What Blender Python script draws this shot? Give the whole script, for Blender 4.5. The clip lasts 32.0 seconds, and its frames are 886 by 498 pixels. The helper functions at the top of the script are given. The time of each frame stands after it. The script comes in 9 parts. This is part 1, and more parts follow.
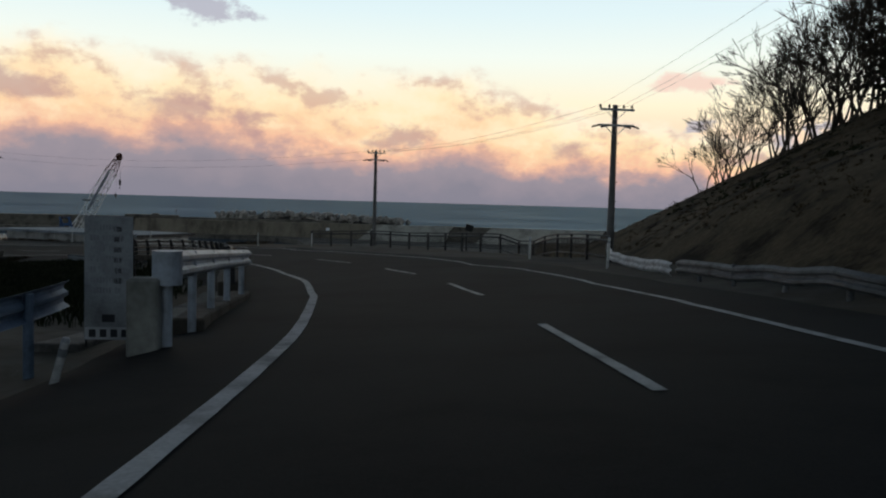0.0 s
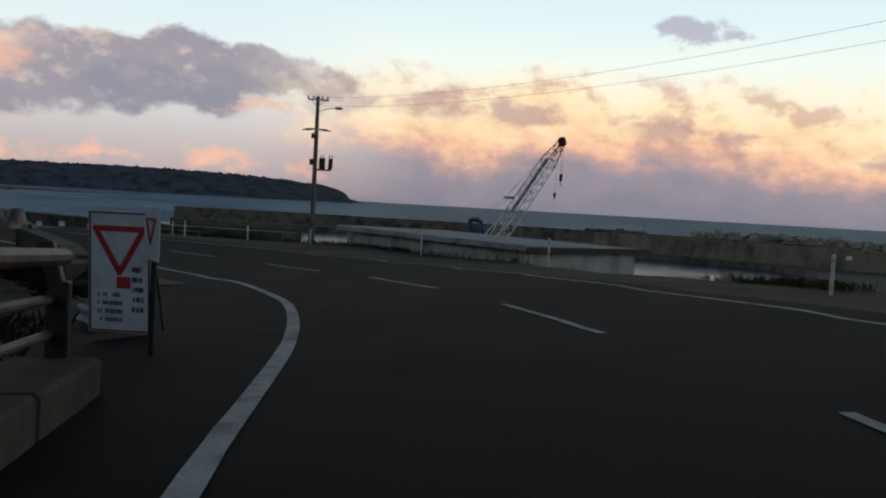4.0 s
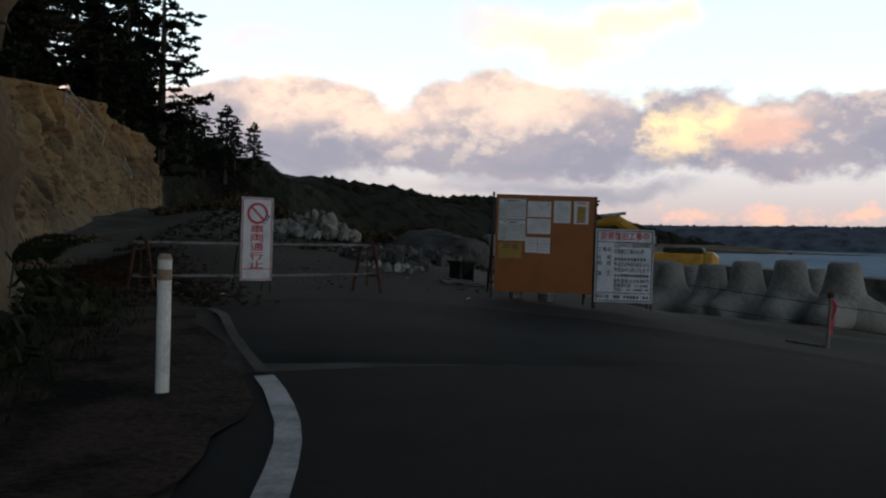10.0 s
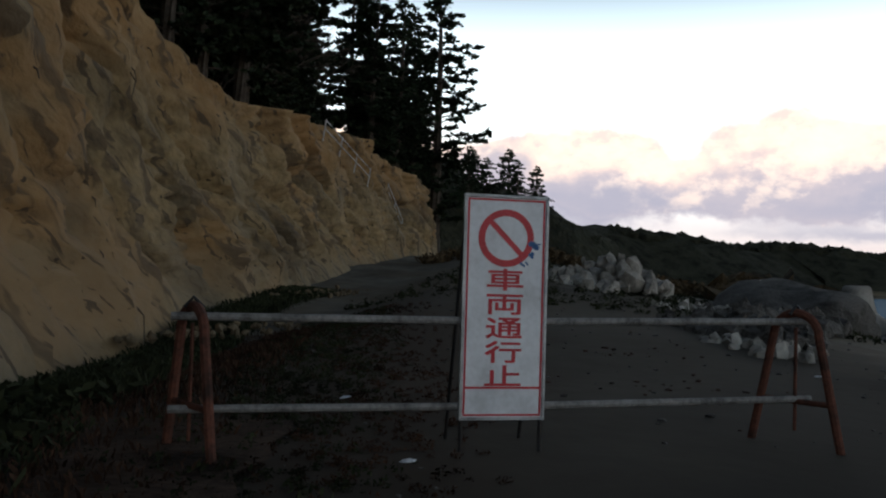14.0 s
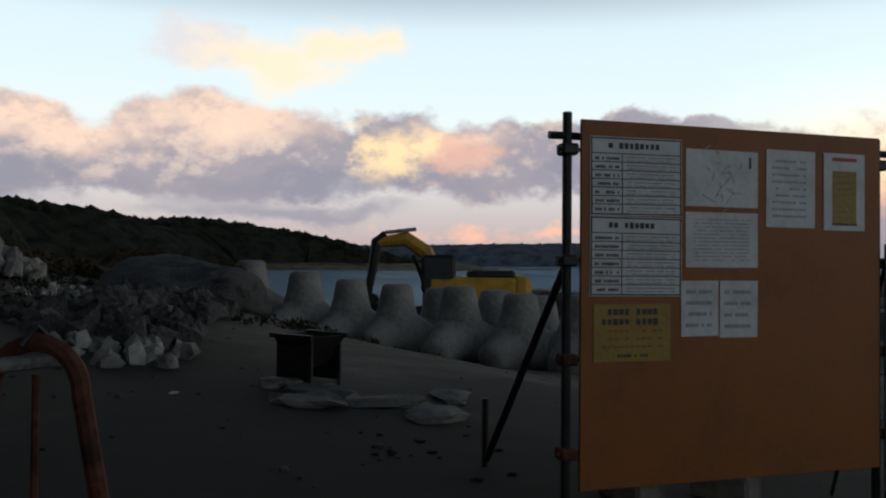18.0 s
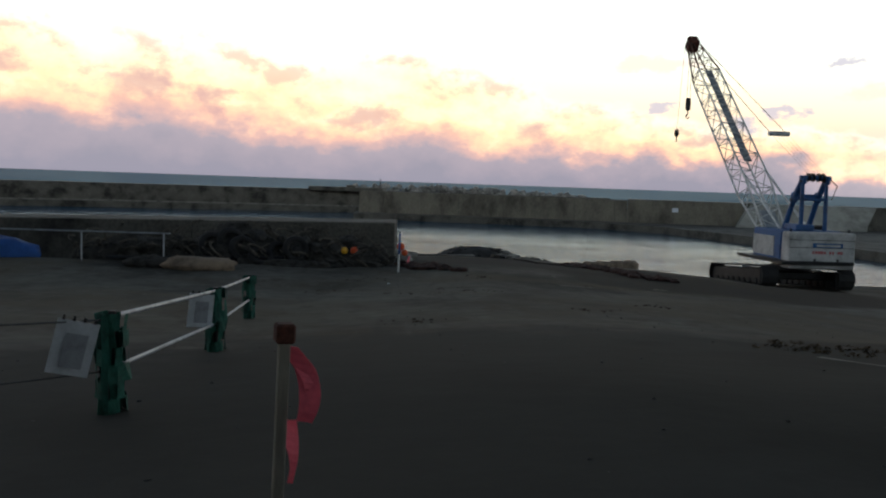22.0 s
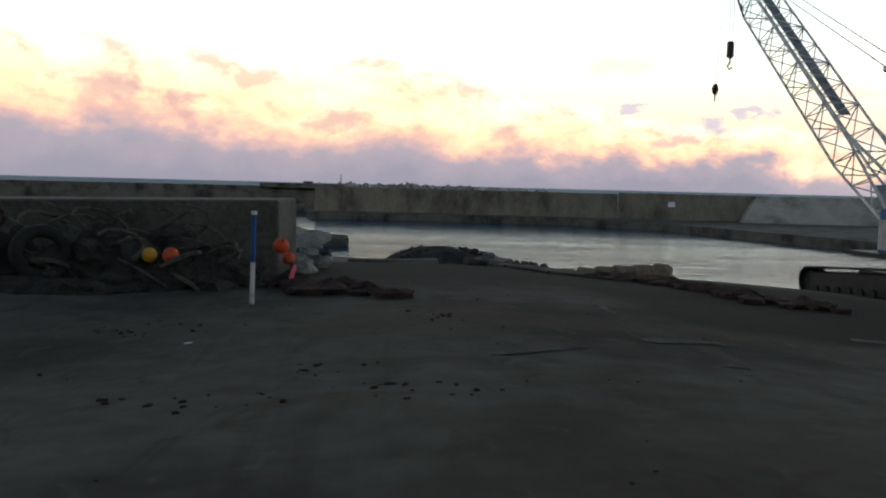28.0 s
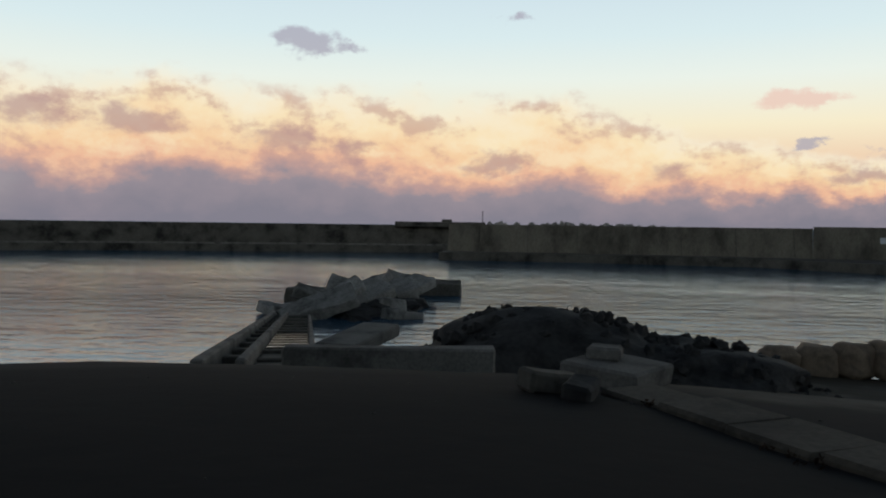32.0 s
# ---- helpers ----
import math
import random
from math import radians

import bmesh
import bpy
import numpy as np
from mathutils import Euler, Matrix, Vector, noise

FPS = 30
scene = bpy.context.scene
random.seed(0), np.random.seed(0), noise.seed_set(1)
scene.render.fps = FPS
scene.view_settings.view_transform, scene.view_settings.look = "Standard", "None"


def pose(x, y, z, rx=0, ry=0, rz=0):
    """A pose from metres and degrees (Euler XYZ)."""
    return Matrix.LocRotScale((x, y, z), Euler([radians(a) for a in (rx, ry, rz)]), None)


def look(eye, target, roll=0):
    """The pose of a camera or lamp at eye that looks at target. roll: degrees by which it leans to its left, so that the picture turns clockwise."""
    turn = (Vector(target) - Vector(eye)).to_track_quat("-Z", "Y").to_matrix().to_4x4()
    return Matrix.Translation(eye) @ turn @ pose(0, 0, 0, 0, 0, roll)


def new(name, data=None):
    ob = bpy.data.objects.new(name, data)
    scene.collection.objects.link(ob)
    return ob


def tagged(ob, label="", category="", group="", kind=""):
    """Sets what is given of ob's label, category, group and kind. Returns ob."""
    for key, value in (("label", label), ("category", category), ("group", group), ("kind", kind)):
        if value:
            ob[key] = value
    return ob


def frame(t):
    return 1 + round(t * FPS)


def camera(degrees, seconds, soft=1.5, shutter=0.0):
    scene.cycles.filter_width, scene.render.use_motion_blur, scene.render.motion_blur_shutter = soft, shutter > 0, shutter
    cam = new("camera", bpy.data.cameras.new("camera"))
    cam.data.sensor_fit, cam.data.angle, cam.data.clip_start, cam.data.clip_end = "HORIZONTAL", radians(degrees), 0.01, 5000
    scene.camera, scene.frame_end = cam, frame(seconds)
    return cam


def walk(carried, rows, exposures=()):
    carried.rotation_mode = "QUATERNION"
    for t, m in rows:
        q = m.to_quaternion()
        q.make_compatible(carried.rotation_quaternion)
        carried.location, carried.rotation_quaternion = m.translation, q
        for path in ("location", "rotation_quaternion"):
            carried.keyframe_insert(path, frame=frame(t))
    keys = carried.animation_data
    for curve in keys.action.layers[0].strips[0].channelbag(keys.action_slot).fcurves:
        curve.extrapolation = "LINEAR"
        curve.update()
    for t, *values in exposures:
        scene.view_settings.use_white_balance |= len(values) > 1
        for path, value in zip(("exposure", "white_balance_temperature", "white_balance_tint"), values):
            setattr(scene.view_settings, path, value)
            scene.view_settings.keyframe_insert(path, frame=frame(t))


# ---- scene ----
cam = camera(56.45, 32.0, soft=2.1)
# seconds, eye x y z, rotation x y z in degrees
PATH = [
    (0.0, -0.000, 0.000, 6.658, 86.703, -1.562, 0.090),
    (0.5, -0.268, 6.406, 6.363, 86.563, -1.186, 2.043),
    (1.0, -0.821, 12.597, 6.054, 86.478, -1.524, 5.225),
    (1.5, -1.712, 18.444, 5.731, 86.275, -1.986, 9.674),
    (2.0, -3.074, 24.047, 5.446, 86.746, -2.390, 14.156),
    (2.5, -4.773, 29.377, 5.120, 86.481, -3.231, 18.719),
    (4.5, -15.107, 47.444, 4.198, 87.006, -3.233, 37.583),
    (5.0, -18.674, 51.352, 3.917, 86.760, -3.422, 43.472),
    (5.5, -22.566, 54.840, 3.632, 86.931, -3.080, 49.112),
    (6.0, -26.790, 57.894, 3.321, 86.896, -2.923, 55.070),
    (6.5, -30.907, 60.507, 3.004, 86.724, -3.273, 60.746),
    (7.0, -35.029, 62.581, 2.757, 87.264, -3.833, 65.606),
    (7.5, -39.203, 64.143, 2.567, 87.679, -4.546, 69.453),
    (8.0, -43.355, 65.493, 2.487, 89.135, -3.852, 72.907),
    (8.5, -47.411, 66.545, 2.461, 89.737, -3.136, 76.051),
    (9.0, -51.151, 67.349, 2.459, 89.449, -2.812, 78.681),
    (9.5, -54.427, 67.873, 2.499, 89.095, -2.256, 80.929),
    (10.0, -57.209, 68.223, 2.448, 89.109, -1.831, 82.715),
    (10.5, -59.679, 68.414, 2.407, 89.270, -1.566, 84.382),
    (11.0, -61.623, 68.465, 2.406, 89.669, -1.218, 87.908),
    (11.5, -63.171, 68.323, 2.407, 89.885, -1.899, 91.953),
    (12.0, -64.228, 68.179, 2.432, 90.846, -1.174, 95.324),
    (12.5, -65.000, 67.980, 2.436, 91.790, -1.866, 98.456),
    (13.0, -65.535, 67.823, 2.454, 91.901, -1.783, 100.732),
    (13.5, -65.890, 67.702, 2.465, 91.966, -1.728, 102.258),
    (15.5, -67.142, 67.458, 2.505, 91.545, -1.021, 101.326),
    (16.0, -67.512, 67.511, 2.509, 91.361, -1.147, 97.350),
    (16.5, -67.917, 67.644, 2.519, 91.521, -1.020, 91.231),
    (17.0, -68.459, 67.905, 2.531, 91.500, -1.119, 82.336),
    (17.5, -68.962, 68.321, 2.563, 91.179, -0.247, 72.120),
    (18.0, -69.389, 68.743, 2.561, 90.979, -0.481, 63.140),
    (18.5, -69.697, 69.149, 2.570, 91.299, -0.310, 55.677),
    (19.0, -69.989, 69.668, 2.558, 90.556, -0.239, 47.094),
    (19.5, -70.185, 70.192, 2.541, 90.089, 0.731, 39.183),
    (20.0, -70.322, 70.734, 2.504, 88.886, 0.832, 31.802),
    (20.5, -70.372, 71.323, 2.468, 87.494, 1.728, 23.856),
    (21.0, -70.357, 71.919, 2.416, 85.915, 1.128, 15.582),
    (21.5, -70.260, 72.499, 2.371, 85.422, -0.102, 6.450),
    (22.0, -70.097, 73.070, 2.336, 85.356, -1.943, -2.410),
    (22.5, -69.805, 73.645, 2.270, 85.174, -2.019, -10.387),
    (23.0, -69.576, 74.316, 2.216, 85.482, -3.681, -15.892),
    (23.5, -69.279, 75.218, 2.142, 85.459, -4.065, -18.106),
    (24.0, -69.008, 76.203, 2.059, 85.724, -3.315, -17.790),
    (24.5, -68.764, 77.376, 1.965, 85.858, -3.472, -15.194),
    (25.0, -68.541, 78.707, 1.853, 86.312, -3.459, -10.765),
    (25.5, -68.403, 80.231, 1.736, 85.632, -2.686, -6.687),
    (27.5, -68.720, 86.962, 1.232, 86.177, -3.626, 1.728),
    (28.0, -68.474, 88.590, 1.059, 85.570, -1.425, -4.263),
    (28.5, -68.213, 90.175, 0.931, 85.300, -2.812, -11.278),
    (29.0, -67.698, 91.852, 0.811, 85.807, -2.951, -17.514),
    (29.5, -67.073, 93.637, 0.692, 86.985, -2.529, -19.450),
    (30.0, -66.481, 95.487, 0.585, 87.543, -2.162, -17.941),
    (30.5, -66.025, 97.432, 0.520, 88.293, -1.371, -14.109),
    (31.0, -65.747, 99.472, 0.496, 88.603, -1.312, -8.259),
    (31.5, -65.726, 101.505, 0.448, 88.459, -0.905, -1.128),
    (32.0, -65.984, 103.596, 0.377, 88.290, -0.722, 6.929),
]
EXPOSURES = [(0.0, -0.1), (5.0, -0.1), (6.0, -0.02), (8.0, 0.16), (9.0, 0.2), (11.0, 0.36), (12.0, 0.55), (13.0, 0.62), (16.0, 0.7), (17.0, 0.22), (18.0, 0.02), (20.0, 0.1), (22.0, 0.42), (24.0, 0.38), (28.0, 0.45), (30.0, 0.3), (31.0, -0.14), (32.0, -0.25)]
walk(cam, [(t, pose(x, y, z, rx, ry, rz)) for t, x, y, z, rx, ry, rz in PATH], EXPOSURES)

# ---- sky and sun ----
SUN_ELEV, SUN_TURN = radians(4.0), radians(205.0)
world = bpy.data.worlds.new("dusk_sky")
scene.world = world
world.use_nodes = True


def sky_nodes(nt):
    nodes, links = nt.nodes, nt.links
    nodes.clear()

    def mk(kind, **kw):
        n = nodes.new(kind)
        for k, v in kw.items():
            n.inputs[k].default_value = v
        return n

    def math_(op, a, b=None, clamp=False):
        n = nodes.new("ShaderNodeMath")
        n.operation, n.use_clamp = op, clamp
        for i, v in enumerate((a, b)):
            if v is None:
                continue
            if isinstance(v, (int, float)):
                n.inputs[i].default_value = v
            else:
                links.new(v, n.inputs[i])
        return n.outputs[0]

    def ramp(fac, stops, mode="LINEAR"):
        n = nodes.new("ShaderNodeValToRGB")
        n.color_ramp.interpolation = mode
        els = n.color_ramp.elements
        while len(els) < len(stops):
            els.new(0.5)
        for e, (p, c) in zip(els, stops):
            e.position, e.color = p, (*c, 1)
        links.new(fac, n.inputs[0])
        return n.outputs[0]

    def smooth(v, lo, hi):
        n = nodes.new("ShaderNodeMapRange")
        n.interpolation_type = "SMOOTHSTEP"
        links.new(v, n.inputs[0])
        n.inputs[1].default_value, n.inputs[2].default_value = lo, hi
        return n.outputs[0]

    def mix(fac, a, b):
        n = nodes.new("ShaderNodeMix")
        n.data_type = "RGBA"
        for sock, v in ((n.inputs[0], fac), (n.inputs[6], a), (n.inputs[7], b)):
            if isinstance(v, tuple):
                sock.default_value = (*v, 1)
            elif isinstance(v, (int, float)):
                sock.default_value = v
            else:
                links.new(v, sock)
        return n.outputs[2]

    def tone(r, g, b):
        """Linear colour of a sky tone given as it looks, 0 to 255."""
        return tuple(((v / 255 + 0.055) / 1.055) ** 2.4 for v in (r, g, b))

    coord = nodes.new("ShaderNodeTexCoord").outputs["Generated"]
    sep = nodes.new("ShaderNodeSeparateXYZ")
    links.new(coord, sep.inputs[0])
    x, y, z = sep.outputs
    # bearing from the north, west negative, and height over the horizon, both in degrees
    bearing = math_("MULTIPLY", math_("ARCTAN2", x, y), 57.2958)
    rise = math_("MULTIPLY", math_("ARCSINE", z), 57.2958)

    def waver(scale, flat, shift, detail, rough):
        """Noise on the dome: a value and a three-way shift."""
        mp = nodes.new("ShaderNodeMapping")
        mp.inputs["Location"].default_value = shift
        mp.inputs["Scale"].default_value = (scale, scale, scale * flat)
        links.new(coord, mp.inputs["Vector"])
        n = nodes.new("ShaderNodeTexNoise")
        n.inputs["Scale"].default_value = 1.0
        n.inputs["Detail"].default_value = detail
        n.inputs["Roughness"].default_value = rough
        links.new(mp.outputs[0], n.inputs["Vector"])
        return n.outputs[0], n.outputs[1]

    def place(kx, ky, colour):
        """Bearing and height as a vector, billowed by noise."""
        at = nodes.new("ShaderNodeCombineXYZ")
        links.new(bearing, at.inputs[0])
        links.new(rise, at.inputs[1])
        sh = nodes.new("ShaderNodeVectorMath")
        sh.operation = "SUBTRACT"
        links.new(colour, sh.inputs[0])
        sh.inputs[1].default_value = (0.5, 0.5, 0.5)
        mu = nodes.new("ShaderNodeVectorMath")
        mu.operation = "MULTIPLY_ADD"
        links.new(sh.outputs[0], mu.inputs[0])
        mu.inputs[1].default_value = (kx, ky, 0)
        links.new(at.outputs[0], mu.inputs[2])
        return mu.outputs[0]

    def clouds(at, spots, lo, hi):
        """Cover of soft round clouds: bearing, height, half width, half height, thickness."""
        cover = None
        for a, e, ra, re, k in spots:
            mp = nodes.new("ShaderNodeMapping")
            mp.inputs["Location"].default_value = (-a / ra, -e / re, 0)
            mp.inputs["Scale"].default_value = (1 / ra, 1 / re, 0)
            links.new(at, mp.inputs["Vector"])
            ln = nodes.new("ShaderNodeVectorMath")
            ln.operation = "LENGTH"
            links.new(mp.outputs[0], ln.inputs[0])
            v = math_("MULTIPLY", math_("SUBTRACT", 1.0, ln.outputs["Value"]), k)
            cover = v if cover is None else math_("MAXIMUM", cover, v)
        return smooth(cover, lo, hi)

    nishita = nodes.new("ShaderNodeTexSky")
    nishita.sky_type, nishita.sun_disc = "NISHITA", False
    nishita.sun_elevation, nishita.sun_rotation = SUN_ELEV, SUN_TURN
    up = math_("ADD", math_("MULTIPLY", z, 0.5), 0.5)
    high = [(0.635, (0.66, 0.80, 0.87)), (0.675, (0.18, 0.24, 0.31)), (0.76, (0.036, 0.050, 0.072)), (1.0, (0.016, 0.023, 0.036))]
    base = ramp(up, [(0.0, (0.02, 0.02, 0.025)), (0.497, (0.07, 0.08, 0.10)), (0.502, tone(150, 146, 158)), (0.516, tone(200, 180, 178)), (0.535, tone(243, 208, 178)), (0.558, tone(252, 240, 208)), (0.585, tone(240, 247, 238)), (0.61, tone(222, 240, 243)), *high])
    base_west = ramp(up, [(0.0, (0.02, 0.02, 0.025)), (0.497, (0.07, 0.08, 0.10)), (0.502, tone(176, 160, 162)), (0.515, tone(188, 174, 174)), (0.528, tone(196, 188, 188)), (0.548, tone(212, 210, 210)), (0.58, tone(228, 238, 238)), (0.61, tone(218, 236, 242)), *high])
    billow, billows = waver(9.0, 1.5, (2.3, 6.1, 0.8), 7.0, 0.58)
    billow_low, _ = waver(9.0, 1.5, (2.40, 6.05, 1.02), 7.0, 0.58)
    fine, fines = waver(20.0, 1.6, (5.2, 0.7, 1.9), 6.0, 0.62)
    fine_low, _ = waver(20.0, 1.6, (5.28, 0.66, 2.12), 6.0, 0.62)
    # folds: where the billows turn away from the glow
    fold = math_("ADD", math_("SUBTRACT", billow_low, billow), math_("MULTIPLY", math_("SUBTRACT", fine_low, fine), 0.4))
    turned, facing = smooth(fold, 0.0, 0.16), smooth(math_("MULTIPLY", fold, -1.0), 0.0, 0.16)
    at = place(15.0, 5.5, billows)
    at_fine = place(9.0, 3.2, fines)
    # the long bank over the open sea: grey-violet foot, glowing middle, cream top that falls away to the east
    top = nodes.new("ShaderNodeMapRange")
    top.interpolation_type = "SMOOTHSTEP"
    links.new(bearing, top.inputs[0])
    for k, v in enumerate((-14.0, 36.0, 9.2, 3.0)):
        top.inputs[k + 1].default_value = v
    lift = math_("ADD", rise, math_("MULTIPLY", math_("SUBTRACT", billow, 0.5), 6.5))
    lift = math_("ADD", lift, math_("MULTIPLY", math_("SUBTRACT", fine, 0.5), 2.0))
    part_up = math_("DIVIDE", lift, top.outputs[0])
    deck = ramp(part_up, [(0.0, tone(132, 130, 144)), (0.24, tone(150, 141, 152)), (0.34, tone(192, 158, 154)), (0.43, tone(240, 188, 158)), (0.56, tone(250, 211, 168)), (0.74, tone(254, 231, 190)), (0.95, tone(252, 242, 218))])
    deck = mix(math_("MULTIPLY", turned, math_("MULTIPLY", smooth(part_up, 0.22, 0.45), 0.62)), deck, tone(196, 156, 148))
    deck = mix(math_("MULTIPLY", facing, math_("MULTIPLY", smooth(part_up, 0.30, 0.60), 0.45)), deck, tone(255, 238, 204))
    north = mix(math_("SUBTRACT", 1.0, smooth(part_up, 0.84, 1.10)), base, deck)
    lumps = clouds(at_fine, [(-40.0, 6.6, 4.0, 1.3, 1.0), (-33.3, 6.9, 4.2, 1.3, 1.0), (-27.4, 6.5, 3.8, 1.3, 1.0), (-18.0, 5.5, 3.2, 1.4, 1.0), (-13.4, 4.9, 2.4, 1.1, 0.9), (-3.2, 4.2, 4.0, 0.9, 1.0), (9.0, 3.7, 3.0, 0.9, 0.8), (19.5, 3.2, 3.0, 0.8, 0.9)], 0.05, 0.75)
    north = mix(math_("MULTIPLY", lumps, 0.72), north, tone(182, 146, 146))
    # the heaped bank to the west: shadowed body, peach crown, one bright knob, pink puffs low down
    body = clouds(at, [(-112.0, 7.0, 16.0, 3.8, 1.0), (-92.0, 6.9, 14.0, 3.6, 1.0), (-78.0, 7.4, 12.0, 4.2, 1.0), (-63.0, 7.2, 10.0, 3.6, 1.0), (-52.5, 7.7, 8.0, 2.9, 1.0), (-43.5, 7.8, 6.0, 1.9, 0.9)], 0.06, 0.30)
    crown = clouds(at, [(-108.0, 9.2, 14.0, 2.6, 1.0), (-90.0, 8.9, 11.0, 2.8, 1.0), (-77.5, 9.6, 10.0, 3.2, 1.0), (-62.0, 8.9, 5.0, 1.8, 0.7)], 0.05, 0.70)
    heap_tone = mix(crown, tone(158, 152, 162), tone(240, 210, 190))
    heap_tone = mix(math_("MULTIPLY", turned, 0.45), heap_tone, tone(146, 144, 158))
    heap_tone = mix(math_("MULTIPLY", facing, 0.42), heap_tone, tone(250, 224, 202))
    sky_west = mix(body, base_west, heap_tone)
    under = clouds(at, [(-52.0, 6.6, 8.5, 1.9, 1.0), (-70.0, 5.3, 14.0, 1.3, 0.9), (-90.0, 5.3, 12.0, 1.3, 0.9), (-74.0, 3.4, 13.0, 1.2, 0.8), (-96.0, 4.0, 12.0, 1.6, 0.9)], 0.05, 0.7)
    sky_west = mix(math_("MULTIPLY", under, 0.75), sky_west, tone(140, 140, 156))
    knob = clouds(at_fine, [(-67.2, 7.5, 3.0, 2.6, 1.0), (-64.6, 8.2, 3.0, 1.6, 0.9)], 0.02, 0.80)
    flush = clouds(at_fine, [(-62.0, 7.5, 4.2, 2.2, 1.0), (-45.0, 5.9, 3.5, 0.6, 0.8)], 0.05, 0.8)
    sky_west = mix(math_("MULTIPLY", flush, 0.8), sky_west, tone(232, 184, 164))
    sky_west = mix(knob, sky_west, tone(255, 224, 176))
    puffs = clouds(at_fine, [(-66.0, 1.9, 2.6, 0.9, 0.8), (-61.0, 2.0, 3.2, 0.9, 1.0), (-56.0, 2.2, 3.0, 0.9, 1.0), (-48.0, 2.3, 3.6, 1.0, 1.0), (-41.2, 2.1, 2.4, 0.8, 1.0)], 0.05, 0.85)
    sky_west = mix(math_("MULTIPLY", puffs, 0.85), sky_west, tone(248, 190, 164))
    loft = clouds(at, [(-75.0, 13.4, 6.0, 2.9, 1.0), (-71.0, 14.6, 4.0, 2.2, 1.0)], 0.02, 0.75)
    grey_loft = clouds(at, [(-79.4, 14.2, 4.5, 2.4, 1.0), (-96.0, 13.0, 6.0, 1.0, 0.8)], 0.10, 0.65)
    sky_west = mix(math_("MULTIPLY", grey_loft, 0.55), sky_west, tone(226, 206, 204))
    sky_west = mix(math_("MULTIPLY", loft, 0.9), sky_west, tone(254, 232, 200))
    sky = mix(smooth(math_("MULTIPLY", math_("ADD", bearing, math_("MULTIPLY", math_("SUBTRACT", billow, 0.5), 16.0)), -1.0), 33.0, 47.0), north, sky_west)
    # grey-blue clouds towards the east, and a few small shreds
    veil = clouds(at, [(40.0, 4.6, 9.0, 2.1, 1.0), (50.0, 5.4, 9.0, 2.6, 1.0), (43.5, 7.9, 5.5, 1.4, 1.0), (62.0, 7.0, 12.0, 3.0, 1.0)], 0.08, 0.42)
    sky = mix(math_("MULTIPLY", veil, 0.85), sky, mix(math_("MULTIPLY", facing, 0.6), tone(160, 158, 174), tone(222, 200, 196)))
    sky = mix(math_("MULTIPLY", math_("MULTIPLY", smooth(bearing, 20.0, 44.0), math_("SUBTRACT", 1.0, smooth(rise, 9.0, 16.0))), 0.55), sky, mix(smooth(rise, 2.0, 7.0), tone(196, 184, 184), tone(206, 212, 218)))
    shreds = clouds(at_fine, [(-15.6, 12.1, 3.0, 1.1, 1.0), (37.9, 9.3, 3.0, 0.7, 1.0), (21.5, 4.4, 2.0, 0.8, 1.0), (16.6, 5.3, 1.4, 0.5, 0.9), (24.5, 5.2, 1.4, 0.6, 0.9), (28.0, 8.2, 3.0, 0.5, 0.7), (-2.0, 14.0, 2.0, 0.5, 0.6)], 0.10, 0.60)
    sky = mix(math_("MULTIPLY", shreds, 0.8), sky, tone(172, 168, 184))
    pink = clouds(at_fine, [(16.7, 8.0, 4.0, 0.8, 1.0), (35.9, 12.8, 6.0, 1.3, 1.0), (26.0, 13.5, 3.0, 1.4, 0.9), (30.5, 6.2, 4.0, 0.6, 0.8)], 0.10, 0.65)
    sky = mix(math_("MULTIPLY", pink, 0.8), sky, tone(240, 204, 190))
    bg1 = nodes.new("ShaderNodeBackground")
    links.new(sky, bg1.inputs[0])
    bg1.inputs[1].default_value = 1.12
    bg2 = nodes.new("ShaderNodeBackground")
    links.new(nishita.outputs[0], bg2.inputs[0])
    bg2.inputs[1].default_value = 0.006
    add = nodes.new("ShaderNodeAddShader")
    links.new(bg1.outputs[0], add.inputs[0])
    links.new(bg2.outputs[0], add.inputs[1])
    out = nodes.new("ShaderNodeOutputWorld")
    links.new(add.outputs[0], out.inputs[0])


sky_nodes(world.node_tree)
sun = new("sun", bpy.data.lights.new("sun", "SUN"))
sun.data.energy, sun.data.angle, sun.data.color = 0.22, radians(12), (1.0, 0.80, 0.62)
sun.matrix_world = look((0, 0, 0), (-math.sin(SUN_TURN) * math.cos(SUN_ELEV), -math.cos(SUN_TURN) * math.cos(SUN_ELEV), -math.sin(SUN_ELEV)))

# ---- materials ----
MATS = {}


